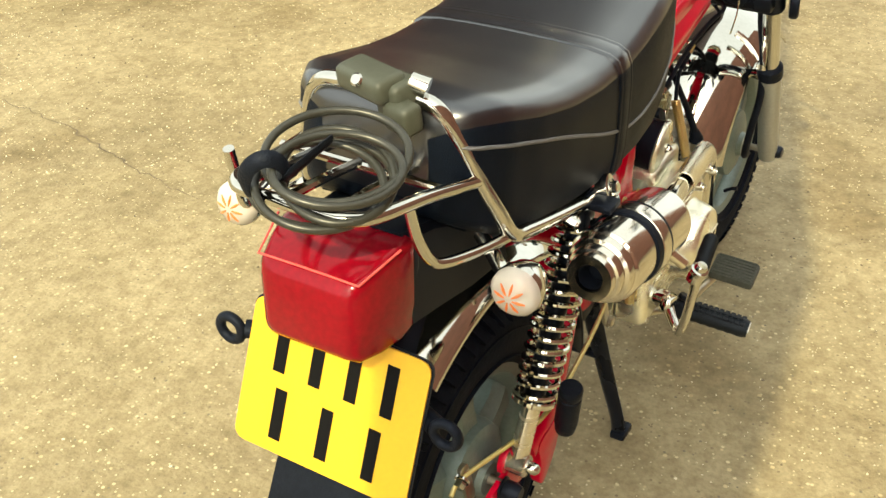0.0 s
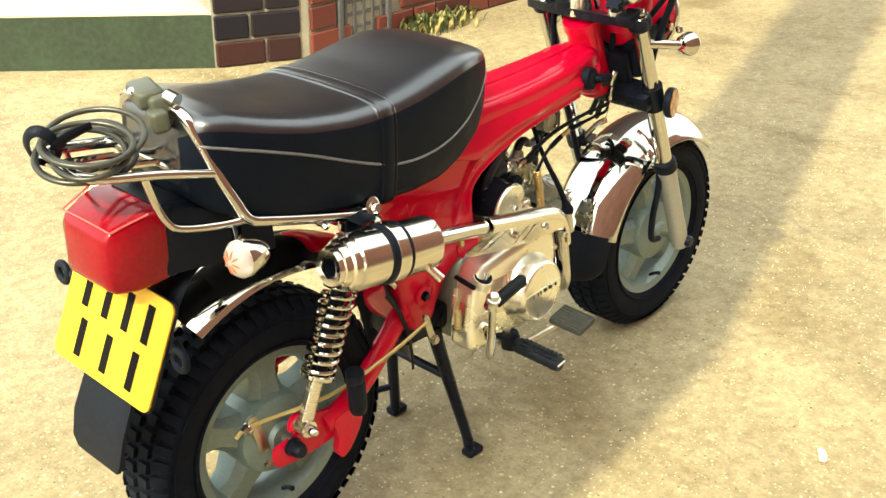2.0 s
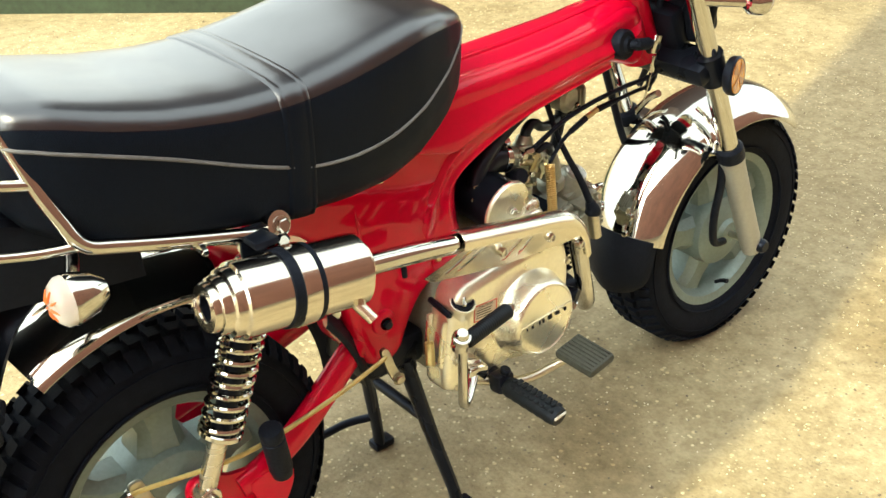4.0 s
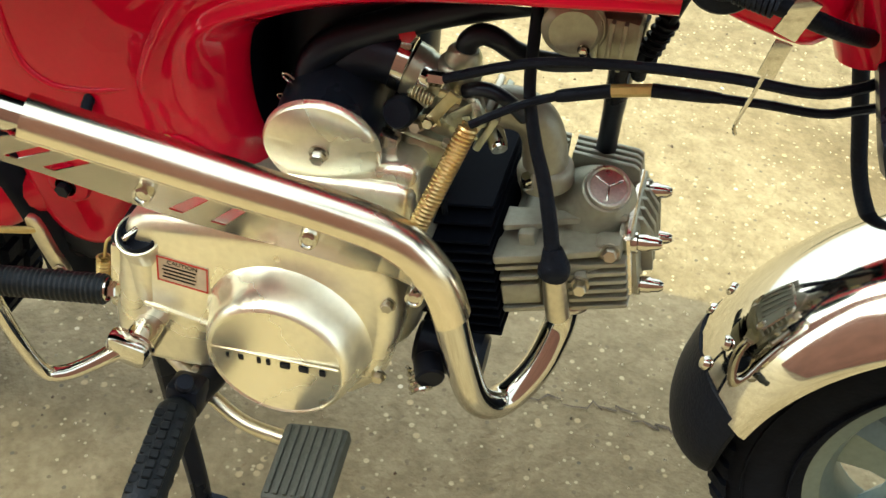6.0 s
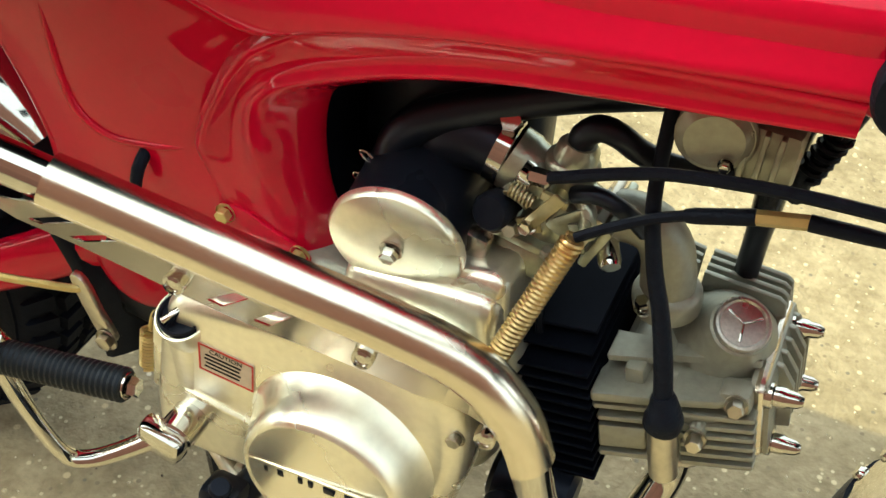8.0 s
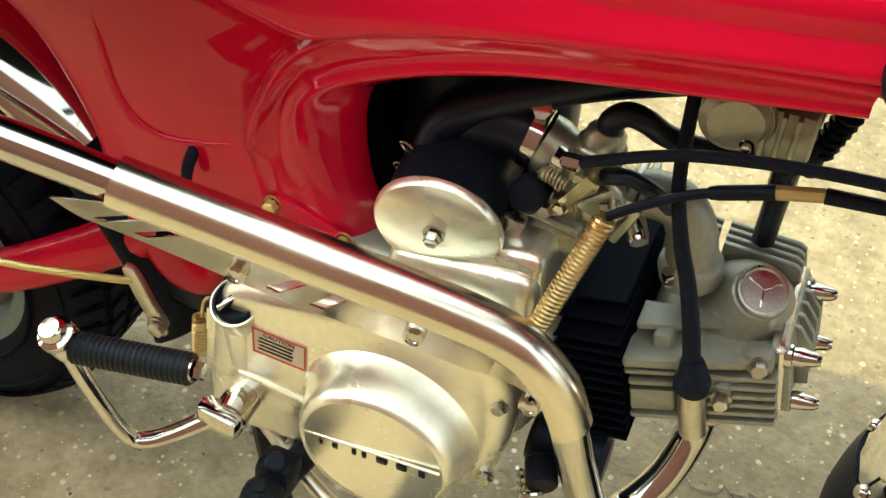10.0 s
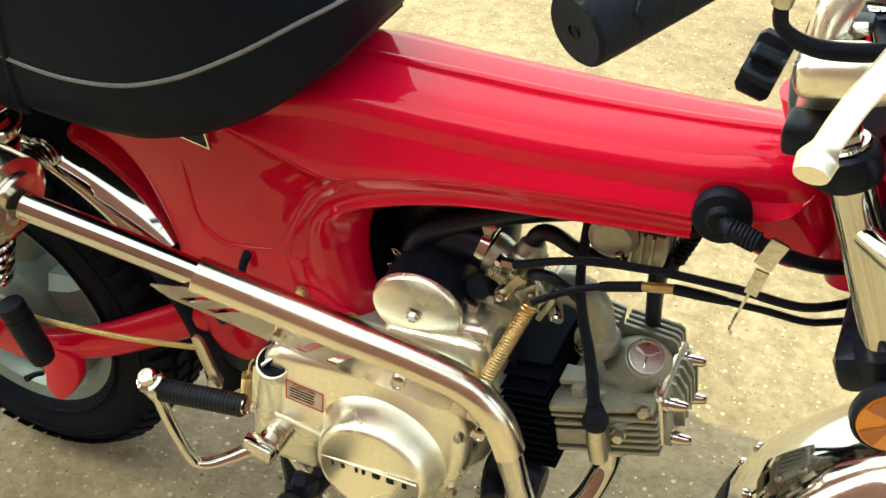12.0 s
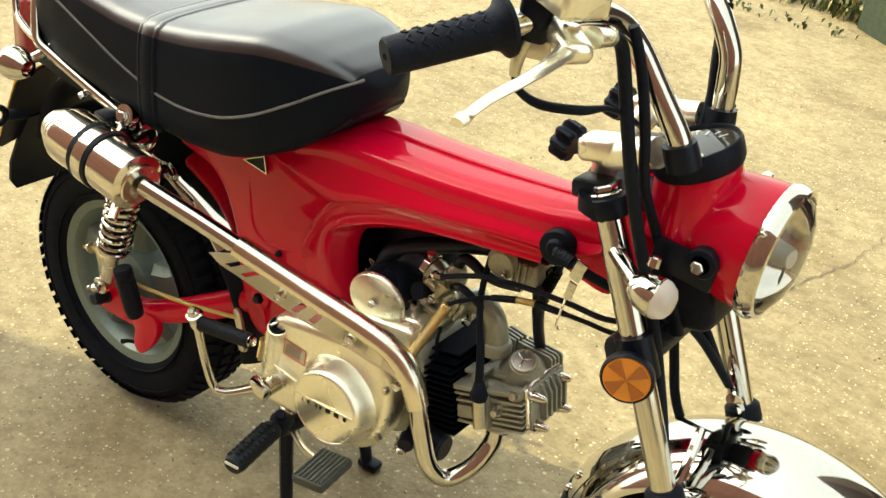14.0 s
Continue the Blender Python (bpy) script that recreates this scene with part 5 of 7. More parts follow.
for x, z in ((0.373, 0.246), (0.425, 0.243), (0.52, 0.399), (0.574, 0.362), (0.57, 0.286)):
    bolt("cover_screw", (x, -0.122, z), (0, -1, 0), 0.0045, ZINC, engine, 0.006)
# upper case below the air filter
b = B()
rbox(b, (0.527, -0.030, 0.399), (0.100, 0.105, 0.05), 0.012, (0, -6, 0), 3)
rbox(b, (0.557, -0.032, 0.416), (0.042, 0.08, 0.044), 0.010, (0, -6, 0), 3)
part("upper_case", b, COVER, engine)
# coloured black to give the dark recess behind the bend
b = B()
disc(b, (0.585, -0.070, 0.275), (1, 0, 0), 0.020, 0.055, edge=0.004)
disc(b, (0.60, -0.098, 0.290), (0.4, -1, -0.1), 0.011, 0.02)
part("starter_housing", b, BLACK, engine, "housing behind the exhaust bend, blackened for the dark recess")
b = B()
helix(b, (0.594, -0.102, 0.283), (0.602, -0.118, 0.274), 0.008, 0.0016, 4, 5, 12)
part("housing_spring", b, CHROME, engine)
# cylinder with black fins, tilted up towards the front wheel
HEAD = pose(0.682, 0.0, 0.362, 0, -12, 0)


def plate_along(bm, pts, z0, z1, edge=0.0007):
    """A plate of the outline pts, along and across the head, between two heights over its middle."""
    heart = sum((Vector(p) for p in pts), Vector((0, 0))) / len(pts)
    rings = []
    for z, d in ((z0, edge), (z0 + edge, 0), (z1 - edge, 0), (z1, edge)):
        rings.append([HEAD @ Vector((*(Vector(p) + (heart - Vector(p)).normalized() * d), z)) for p in pts])
    return loft(bm, rings)


def plate_upright(bm, pts, y0, y1, edge=0.0007):
    """A plate of the outline pts, along and up the head, between two places across it."""
    heart = sum((Vector(p) for p in pts), Vector((0, 0))) / len(pts)
    rings = []
    for y, d in ((y0, edge), (y0 + edge, 0), (y1 - edge, 0), (y1, edge)):
        ring = [Vector(p) + (heart - Vector(p)).normalized() * d for p in pts]
        rings.append([HEAD @ Vector((p.x, y, p.y)) for p in ring])
    return loft(bm, rings)


def head_block(bm, x0, x1, y0, y1, z0, z1, bevel=0.002, seg=2):
    at = HEAD @ Vector(((x0 + x1) / 2, (y0 + y1) / 2, (z0 + z1) / 2))
    return rbox(bm, at, (x1 - x0, y1 - y0, z1 - z0), bevel, (0, -12, 0), seg)


b = B()
head_block(b, -0.112, -0.044, -0.046, 0.046, -0.050, 0.036, 0.008)
barrel = part("cylinder", b, FIN_BLACK, engine, "black finned cylinder")
for k in range(13):
    b = B()
    head_block(b, -0.106, -0.046, -0.066 + 0.010 * max(0, k - 10), 0.060, -0.0555 + 0.0088 * k, -0.0530 + 0.0088 * k, 0.0006, 1)
    part("fin", b, FIN_BLACK, barrel)
# head
b = B()
head_block(b, -0.042, 0.040, -0.036, 0.040, -0.040, 0.020, 0.006, 3)
head_block(b, -0.036, 0.036, -0.024, 0.034, 0.000, 0.030, 0.010, 3)
head = part("cylinder_head", b, CAST, engine, "grey cast cylinder head with cooling fins")


def near_y(x, out=0.0):
    """How far the near side of the head stands out: it narrows towards the front."""
    return -0.054 - out + 0.17 * x


def ledge(x0, x1, z0, z1, out=0.0, back=-0.020, cut=0.0):
    b = B()
    pts = [(x0, back), (x0, near_y(x0, out) + 0.0015), (x0 + 0.0015, near_y(x0, out))]
    pts += [(x1 - cut - 0.001, near_y(x1, out)), (x1, near_y(x1, out) + cut + 0.001), (x1, back)]
    plate_along(b, pts, z0, z1)
    return part("fin", b, CAST, head)


# fins of the near side, from the foot up, with the square corner block beside the plug
for k in range(5):
    ledge(0.004, 0.046, -0.0345 + 0.0078 * k, -0.0312 + 0.0078 * k)
ledge(-0.044, 0.004, -0.0345, -0.0310)
ledge(-0.044, -0.016, -0.0275, -0.0095, -0.001)
ledge(-0.044, -0.016, -0.0040, -0.0005)
ledge(-0.046, -0.014, 0.0060, 0.0095)
ledge(0.004, 0.046, 0.0050, 0.0085)
ledge(-0.046, -0.012, 0.0140, 0.0205, 0.002)
ledge(-0.002, 0.033, 0.0150, 0.0205, 0.001, cut=0.006)
ledge(-0.042, -0.013, 0.0290, 0.0335, -0.018)
ledge(-0.006, 0.044, 0.0275, 0.0325, -0.024)
b = B()
head_block(b, -0.030, -0.018, -0.048, -0.030, 0.018, 0.031, 0.002)
head_block(b, 0.024, 0.043, -0.045, -0.028, 0.008, 0.024, 0.004)
head_block(b, 0.010, 0.019, -0.056, -0.03, -0.014, 0.003, 0.003)
head_block(b, -0.012, 0.003, -0.060, -0.030, -0.036, 0.012, 0.005)
part("head_boss", b, CAST, head)
bolt("head_screw", HEAD @ Vector((0.035, -0.0450, 0.017)), (0.05, -1, 0.35), 0.0052, ZINC, head, 0.009)
bolt("head_screw", HEAD @ Vector((0.0145, -0.0555, -0.006)), (0.05, -1, 0.2), 0.0050, ZINC, head, 0.010)
# upright fins of the far side, parted by a notch
for k in range(4):
    y = 0.022 + 0.009 * k
    top = 0.4145 - 0.0015 * k
    for pts in ([(0.632, 0.33), (0.6645, 0.33), (0.6645, top - 0.001), (0.640, top + 0.003), (0.632, top - 0.010)], [(0.6695, 0.33), (0.728, 0.33), (0.726, top - 0.030), (0.7205, top - 0.004), (0.716, top - 0.001), (0.6695, top)]):
        b = B()
        pressed(b, [Vector(p) for p in pts], y, y + 0.0035, 0.0006, 1)
        part("fin", b, CAST, head)
# front cover with its ribs
b = B()
plate_upright(b, [(0.040, -0.034), (0.052, -0.034), (0.052, 0.016), (0.050, 0.024), (0.040, 0.026)], -0.033, 0.047, 0.003)
head_cover = part("head_cover", b, CAST, head)
b = B()
tube(b, [HEAD @ Vector(p) for p in ((0.0455, -0.033, -0.030), (0.0455, -0.0335, 0.014), (0.0455, -0.029, 0.0235), (0.0455, 0.010, 0.0275), (0.0455, 0.040, 0.0255))], 0.0034, 8, 4)
part("cover_rim", b, DULL_CHROME, head_cover, "bright machined edge")
for k in range(5):
    b = B()
    y = -0.012 + 0.0115 * k
    plate_upright(b, [(0.050, -0.028), (0.060, -0.026), (0.061, 0.008), (0.054, 0.022), (0.050, 0.023)], y, y + 0.004)
    part("cover_fin", b, CAST, head_cover)
for p in ((0.0500, 0.034, 0.0135), (0.0500, 0.032, -0.0300), (0.0500, -0.0275, 0.0135), (0.0500, -0.0230, -0.0305)):
    b = B()
    lathe(b, [(0, 0.020), (0.0028, 0.0195), (0.0048, 0.016), (0.0054, 0.011), (0.0064, 0.009), (0.0064, 0.003), (0.0085, 0.0022), (0.0085, -0.004)], HEAD @ Vector(p), (1, 0, 0.2), 12)
    part("dome_nut", b, CHROME, head, "chrome dome nut")
for at, ax in (((0.7005, -0.0145, 0.4170), (0.15, -0.45, 0.88)), ((0.690, -0.030, 0.318), (0.1, -0.3, -0.95))):
    b = B()
    lathe(b, [(0.038, -0.046), (0.030, -0.026), (0.0232, -0.012), (0.0192, -0.003), (0.0180, 0.000), (0.0160, 0.001), (0.012, 0.001)], at, ax, 40)
    part("cap_housing", b, CAST, head)
    b = B()
    lathe(b, [(0.0150, -0.001), (0.0164, 0.001), (0.0166, 0.0040), (0.0158, 0.0056), (0.0142, 0.0058), (0.0130, 0.0044), (0.0, 0.0048)], at, ax, 36)
    cap = part("valve_cap", b, CAP_STEEL, head, "tarnished chrome valve cap with a three-armed rib")
    turn = Vector(ax).normalized().to_track_quat("Z", "Y").to_matrix().to_4x4()
    for a in (20, 140, 260):
        b = B()
        rbox(b, (0.0058, 0, 0), (0.0118, 0.0016, 0.0022), 0.0006)
        for vert in b.verts:
            vert.co = Vector(at) + turn @ (Matrix.Rotation(radians(a), 4, "Z") @ vert.co + Vector((0, 0, 0.0052)))
        part("cap_rib", b, CHROME, cap)
b = B()
tube(b, [(0.612, -0.016, 0.466), (0.627, -0.014, 0.468), (0.641, -0.012, 0.462), (0.650, -0.010, 0.445), (0.655, -0.009, 0.415)], [0.0150, 0.0152, 0.0152, 0.0158, 0.0170], 20, 5)
part("inlet_pipe", b, CAST, engine)
b = B()
lathe(b, [(0.014, -0.010), (0.0200, -0.008), (0.0208, 0.0), (0.0204, 0.004), (0.0190, 0.007), (0.0160, 0.009)], (0.655, -0.009, 0.416), (-0.16, -0.05, 1.0), 32)
part("inlet_flange", b, CAST, engine)
bolt("inlet_screw", (0.646, -0.025, 0.414), (-0.2, -0.3, 0.9), 0.0045, CHROME, engine, 0.010)
b = B()
lathe(b, [(0, 0.016), (0.0058, 0.0155), (0.0068, 0.012), (0.0068, 0.0), (0, 0.0)], (0.617, -0.028, 0.4555), (0.45, -0.75, -0.35), 14)
part("flange_nut", b, CHROME, engine)
# spark plug cap and lead
b = B()
tube(b, [(0.687, -0.073, 0.341), (0.682, -0.074, 0.362), (0.678, -0.073, 0.382)], [0.0088, 0.0085, 0.0080], 16, 2)
part("plug_shroud", b, ZINC, engine, "metal spark plug shroud")
b = B()
tube(b, [(0.678, -0.073, 0.380), (0.678, -0.073, 0.386), (0.6765, -0.0715, 0.392), (0.674, -0.070, 0.400)], [0.0112, 0.0114, 0.0092, 0.0066], 16, 3)
tube(b, [(0.674, -0.070, 0.399), (0.668, -0.064, 0.42), (0.659, -0.056, 0.445), (0.648, -0.048, 0.470), (0.638, -0.036, 0.502), (0.634, -0.02, 0.54), (0.632, -0.005, 0.575)], [0.0056, 0.0054, 0.0050, 0.0046, 0.0042, 0.0042, 0.0042], 10)
part("plug_cap", b, RUBBER, engine, "black spark plug cap and lead")
# kickstarter
b = B()
disc(b, (0.390, -0.118, 0.279), (0, -1, 0), 0.013, 0.030)
rbox(b, (0.384, -0.150, 0.278), (0.034, 0.018, 0.024), 0.006, (0, 12, 0))
tube(b, [(0.380, -0.150, 0.278), (0.362, -0.165, 0.270), (0.345, -0.178, 0.266), (0.333, -0.186, 0.274), (0.325, -0.195, 0.318), (0.318, -0.203, 0.378)], [0.0085, 0.0070, 0.0066, 0.0064, 0.0064, 0.0068], 12, 5, squash=0.85)
kick = part("kickstarter", b, CHROME, engine, "folded chrome kickstarter with a ribbed rubber")
b = B()
lathe(b, [(0, 0.014), (0.0065, 0.014), (0.0085, 0.011), (0.0085, 0.007), (0.0115, 0.006), (0.012, 0.002), (0.010, -0.002), (0.011, -0.006), (0.011, -0.014), (0, -0.014)], (0.316, -0.203, 0.384), (-0.1, -0.35, 0.93), 18)
part("kick_joint", b, CHROME, kick)
b = B()
p0, p1 = Vector((0.325, -0.202, 0.378)), Vector((0.402, -0.191, 0.384))
n = 45
tube(b, [p0.lerp(p1, k / (n - 1)) for k in range(n)], [0.0098 + 0.0007 * (k % 2) for k in range(n)], 14, 1)
part("kick_rubber", b, PEG_RUBBER, kick, "ribbed rubber sleeve")
bolt("kick_end", p1, p1 - p0, 0.006, CHROME, kick, 0.008)
# stop-lamp spring and its switch
b = B()
helix(b, (0.346, -0.104, 0.318), (0.344, -0.108, 0.286), 0.0055, 0.0012, 11, 5, 12)
tube(b, [(0.346, -0.104, 0.318), (0.347, -0.100, 0.330), (0.351, -0.098, 0.334), (0.353, -0.098, 0.326)], 0.0012, 6)
part("return_spring", b, ROD, engine)
# footrests and brake pedal
b = B()
tube(b, [(0.430, -0.158, 0.240), (0.440, -0.11, 0.240), (0.445, 0.0, 0.240), (0.440, 0.11, 0.240), (0.430, 0.158, 0.240)], 0.011, 12, 4)
rest = part("footrest_bar", b, BLACK, moto, "black footrest bar under the engine")
for s in (-1, 1):
    b = B()
    rbox(b, (0.429, s * 0.152, 0.244), (0.028, 0.026, 0.028), 0.006, (s * 10, 0, 0))
    disc(b, (0.430, s * 0.156, 0.259), (0.2, s * 0.25, 0.9), 0.0075, 0.008)
    part("peg_hinge", b, BLACK, rest)
    b = B()
    a, c = Vector((0.428, s * 0.163, 0.245)), Vector((0.438, s * 0.252, 0.236))
    n = 15
    tube(b, [a.lerp(c, k / (n - 1)) for k in range(n)], [0.011] + [0.0150 + 0.0010 * (k % 2) for k in range(n - 3)] + [0.0155, 0.0135], 12, 1, squash=0.85)
    peg = part("footpeg", b, PEG_RUBBER, rest, "black rubber footpeg")
    ang = math.degrees(math.atan2((c - a).y, (c - a).x))
    dip = math.degrees(math.asin((c - a).normalized().z))
    for k in range(9):
        for side in (-1, 0, 1):
            b = B()
            rbox(b, (0, 0, 0), (0.0066, 0.0070, 0.003), 0.0008, seg=1)
            q = a.lerp(c, 0.16 + 0.09 * k + (0.022 if side else -0.022))
            for vert in b.verts:
                vert.co = pose(*q, 0, -dip, ang) @ (vert.co + Vector((0, side * 0.0086, 0.0136 - 0.003 * abs(side))))
            part("tread_block", b, PEG_RUBBER, peg)
    b = B()
    w = (c - a).normalized()
    rbox(b, c + w * 0.001 + Vector((0, 0, 0.003)), (0.022, 0.002, 0.004), 0.0005, (0, 0, math.degrees(math.atan2(w.y, w.x)) - 90))
    part("peg_end_mark", b, WHITE, rest)
b = B()
tube(b, [(0.37, -0.10, 0.245), (0.42, -0.128, 0.236), (0.47, -0.150, 0.226), (0.515, -0.160, 0.232), (0.54, -0.175, 0.248)], 0.006, 10)
pedal = part("brake_pedal", b, ZINC, moto, "brake pedal with a ribbed black pad")
b = B()
rbox(b, (0.541, -0.196, 0.257), (0.050, 0.066, 0.014), 0.005, (4, -9, 3))
part("pedal_pad", b, PAD_RUBBER, pedal, "ribbed rubber pedal pad")
for k in range(7):
    b = B()
    rbox(b, (0, 0, 0), (0.0035, 0.058, 0.003), 0.001)
    for vert in b.verts:
        vert.co = pose(0.541, -0.196, 0.257, 4, -9, 3) @ (vert.co + Vector((-0.0195 + 0.0065 * k, 0, 0.0074)))
    part("pad_rib", b, PAD_RUBBER, pedal)
# centre stand
b = B()
for s in (-1, 1):
    tube(b, [(0.345, s * 0.050, 0.265), (0.352, s * 0.058, 0.225), (0.372, s * 0.075, 0.13), (0.392, s * 0.090, 0.045), (0.397, s * 0.094, 0.012)], [0.014, 0.014, 0.012, 0.011, 0.011], 10, 5, squash=0.8)
    rbox(b, (0.403, s * 0.096, 0.008), (0.036, 0.024, 0.014), 0.004)
tube(b, [(0.347, -0.06, 0.255), (0.347, 0.06, 0.255)], 0.012, 10, 1)
tube(b, [(0.362, 0.066, 0.17), (0.362, -0.066, 0.17)], 0.008, 10, 1)
tube(b, [(0.385, 0.088, 0.07), (0.35, 0.11, 0.062), (0.30, 0.115, 0.058), (0.265, 0.112, 0.072), (0.23, 0.11, 0.07)], 0.0065, 10)
part("centre_stand", b, BLACK, moto, "black two-legged centre stand")
b = B()
rbox(b, (0.325, 0, 0.282), (0.10, 0.12, 0.05), 0.01)
part("stand_bracket", b, BLACK, moto)

# ---- air filter, carburettor, cables ----
b = B()
lathe(b, [(0.0, -0.07), (0.037, -0.07), (0.0375, -0.01), (0.0385, 0.001), (0, 0.001)], (0.508, -0.069, 0.445), (0.10, -1, -0.14), 36)
filt = part("air_filter", b, BLACK, moto, "black air filter with a polished end cap")
b = B()
lathe(b, [(0.0385, 0.0), (0.0410, 0.002), (0.0408, 0.006), (0.0392, 0.0082), (0.033, 0.0098), (0.02, 0.0112), (0.010, 0.0112), (0.0, 0.0108)], (0.508, -0.069, 0.445), (0.10, -1, -0.14), 48)
part("filter_cap", b, COVER, filt, "polished domed end cap")
bolt("filter_nut", (0.5090, -0.0797, 0.445), (0.10, -1, -0.14), 0.0052, CHROME, filt, 0.009)
b = B()
tube(b, [(0.487, -0.036, 0.448), (0.486, -0.036, 0.470), (0.491, -0.034, 0.488), (0.507, -0.030, 0.503), (0.535, -0.020, 0.515), (0.580, -0.006, 0.530), (0.640, 0.006, 0.546)], [0.0112, 0.0112, 0.0115, 0.0115, 0.0112, 0.0110, 0.0110], 18, 6)
part("air_hose", b, HOSE, filt, "black rubber air hose")
b = B()
tube(b, [(0.548, -0.020, 0.489), (0.532, -0.020, 0.492), (0.516, -0.018, 0.486), (0.505, -0.012, 0.462), (0.502, -0.006, 0.43)], [0.0185, 0.0190, 0.0215, 0.0245, 0.027], 22, 5)
# black block behind the boot, added to darken the mouth of the arch
rbox(b, (0.500, 0.030, 0.470), (0.12, 0.05, 0.12), 0.02, (0, 0, 0), 3)
part("air_boot", b, HOSE, filt, "black moulded rubber intake boot")
b = B()
tube(b, [(0.480, -0.049, 0.477), (0.4755, -0.049, 0.480), (0.4720, -0.049, 0.479), (0.4755, -0.049, 0.4745), (0.480, -0.048, 0.472)], 0.0009, 6)
tube(b, [(0.478, -0.048, 0.4610), (0.4690, -0.049, 0.4625), (0.4695, -0.049, 0.4585), (0.478, -0.049, 0.4590), (0.483, -0.050, 0.4555), (0.491, -0.049, 0.4560), (0.498, -0.044, 0.461)], 0.0009, 6)
part("hose_clip", b, CHROME, filt)
b = B()
lathe(b, [(0.0190, 0), (0.0203, 0.0008), (0.0203, 0.0092), (0.0190, 0.010)], (0.543, -0.020, 0.4905), (1, 0, -0.22), 28)
lathe(b, [(0, 0.004), (0.0062, 0.004), (0.0068, 0.002), (0.0068, -0.006)], (0.551, -0.024, 0.5130), (0.1, -0.7, 0.7), 6)
part("hose_clamp", b, CHROME, filt, "bright hose clamp")
CARB = pose(0.585, -0.020, 0.474, 0, 22, 0)  # along the bore, tilted down to the head
b = B()
for x0, x1, r0, r1 in ((-0.036, -0.026, 0.0195, 0.0190), (-0.026, -0.012, 0.0185, 0.0165), (-0.012, 0.022, 0.0165, 0.0150)):
    tube(b, [CARB @ Vector((x0, 0, 0)), CARB @ Vector((x1, 0, 0))], [r0, r1], 20, 1)
tube(b, [(0.580, -0.020, 0.446), (0.588, -0.020, 0.494)], [0.0172, 0.0150], 20, 1)
rbox(b, CARB @ Vector((-0.014, -0.012, 0.004)), (0.020, 0.020, 0.024), 0.006, (0, 22, 0), 3)
rbox(b, CARB @ Vector((0.010, -0.014, -0.002)), (0.018, 0.014, 0.020), 0.004, (0, 22, 0), 2)
tube(b, [CARB @ Vector((0.002, -0.006, 0.014)), CARB @ Vector((0.016, -0.020, 0.016)), CARB @ Vector((0.024, -0.022, 0.004))], [0.0055, 0.005, 0.0055], 10, 3)
carb = part("carburettor", b, CARB_ALLOY, moto, "small grey-green alloy carburettor")
for k, (x, wide, tall) in enumerate(((0.024, 0.046, 0.036), (0.0315, 0.050, 0.032))):
    b = B()
    rbox(b, CARB @ Vector((x, 0, 0)), (0.0055, wide, tall), 0.0016, (0, 22, 0), 2)
    part("mount_flange", b, CARB_ALLOY if k else ZINC, carb)
b = B()
lathe(b, [(0.0150, -0.004), (0.0158, 0.0), (0.0158, 0.006), (0.0145, 0.008), (0.0128, 0.009), (0.0120, 0.016), (0.0090, 0.020), (0, 0.021)], (0.5875, -0.020, 0.491), (0.16, 0, 1), 24)
part("carb_cap", b, CARB_ALLOY, carb, "round alloy slide cap")
b = B()
tube(b, [(0.590, -0.020, 0.506), (0.592, -0.021, 0.517), (0.600, -0.021, 0.524), (0.611, -0.020, 0.522), (0.624, -0.016, 0.513), (0.645, -0.010, 0.507), (0.672, 0.0, 0.507)], [0.0072, 0.0078, 0.0075, 0.0072, 0.0070, 0.0068, 0.0065], 12)
part("cap_boot", b, HOSE, carb, "black rubber elbow")
b = B()
rbox(b, (0.572, -0.022, 0.432), (0.040, 0.040, 0.026), 0.009, (0, 10, 0), 3)
rbox(b, (0.571, -0.022, 0.4475), (0.044, 0.044, 0.006), 0.002, (0, 10, 0), 2)
tube(b, [(0.569, -0.026, 0.422), (0.567, -0.026, 0.409)], [0.012, 0.0085], 14, 1)
part("float_bowl", b, CARB_ALLOY, carb, "rounded float bowl")
for x, y in ((0.556, -0.043), (0.588, -0.043)):
    bolt("bowl_screw", (x, y, 0.449 - 0.18 * (x - 0.571)), (0, -0.3, 1), 0.0032, ZINC, carb, 0.005)
b = B()
lathe(b, [(0, 0.016), (0.0095, 0.0155), (0.0112, 0.013), (0.0112, 0.0), (0.0095, -0.004), (0.0085, -0.016)], (0.556, -0.040, 0.466), (-0.1, -1, 0.35), 24)
part("choke_knob", b, PLASTIC, carb, "black round choke cap")
b = B()
rbox(b, (0.583, -0.047, 0.478), (0.032, 0.0025, 0.0085), 0.001, (0, -58, 0))
rbox(b, (0.576, -0.046, 0.4655), (0.014, 0.0025, 0.010), 0.001, (0, -20, 0))
rbox(b, (0.588, -0.046, 0.488), (0.016, 0.003, 0.006), 0.001, (0, 10, 0))
part("throttle_lever", b, OLIVE, carb, "olive passivated throttle lever")
bolt("lever_nut", (0.5755, -0.047, 0.466), (0, -1, 0.2), 0.0042, CHROME, carb, 0.007)
bolt("idle_screw", (0.5665, -0.044, 0.459), (0, -1, 0.2), 0.0046, ZINC, carb, 0.008)
b = B()
disc(b, (0.571, -0.043, 0.4970), (1, -0.08, 0.12), 0.0052, 0.013, 6)
rbox(b, (0.569, -0.040, 0.4935), (0.010, 0.012, 0.012), 0.002, (0, 20, 0))
part("cable_stop", b, CHROME, carb, "bright cable stop")
b = B()
helix(b, (0.561, -0.046, 0.486), (0.577, -0.048, 0.483), 0.0036, 0.0009, 7, 5, 10)
part("idle_spring", b, OLIVE, carb)
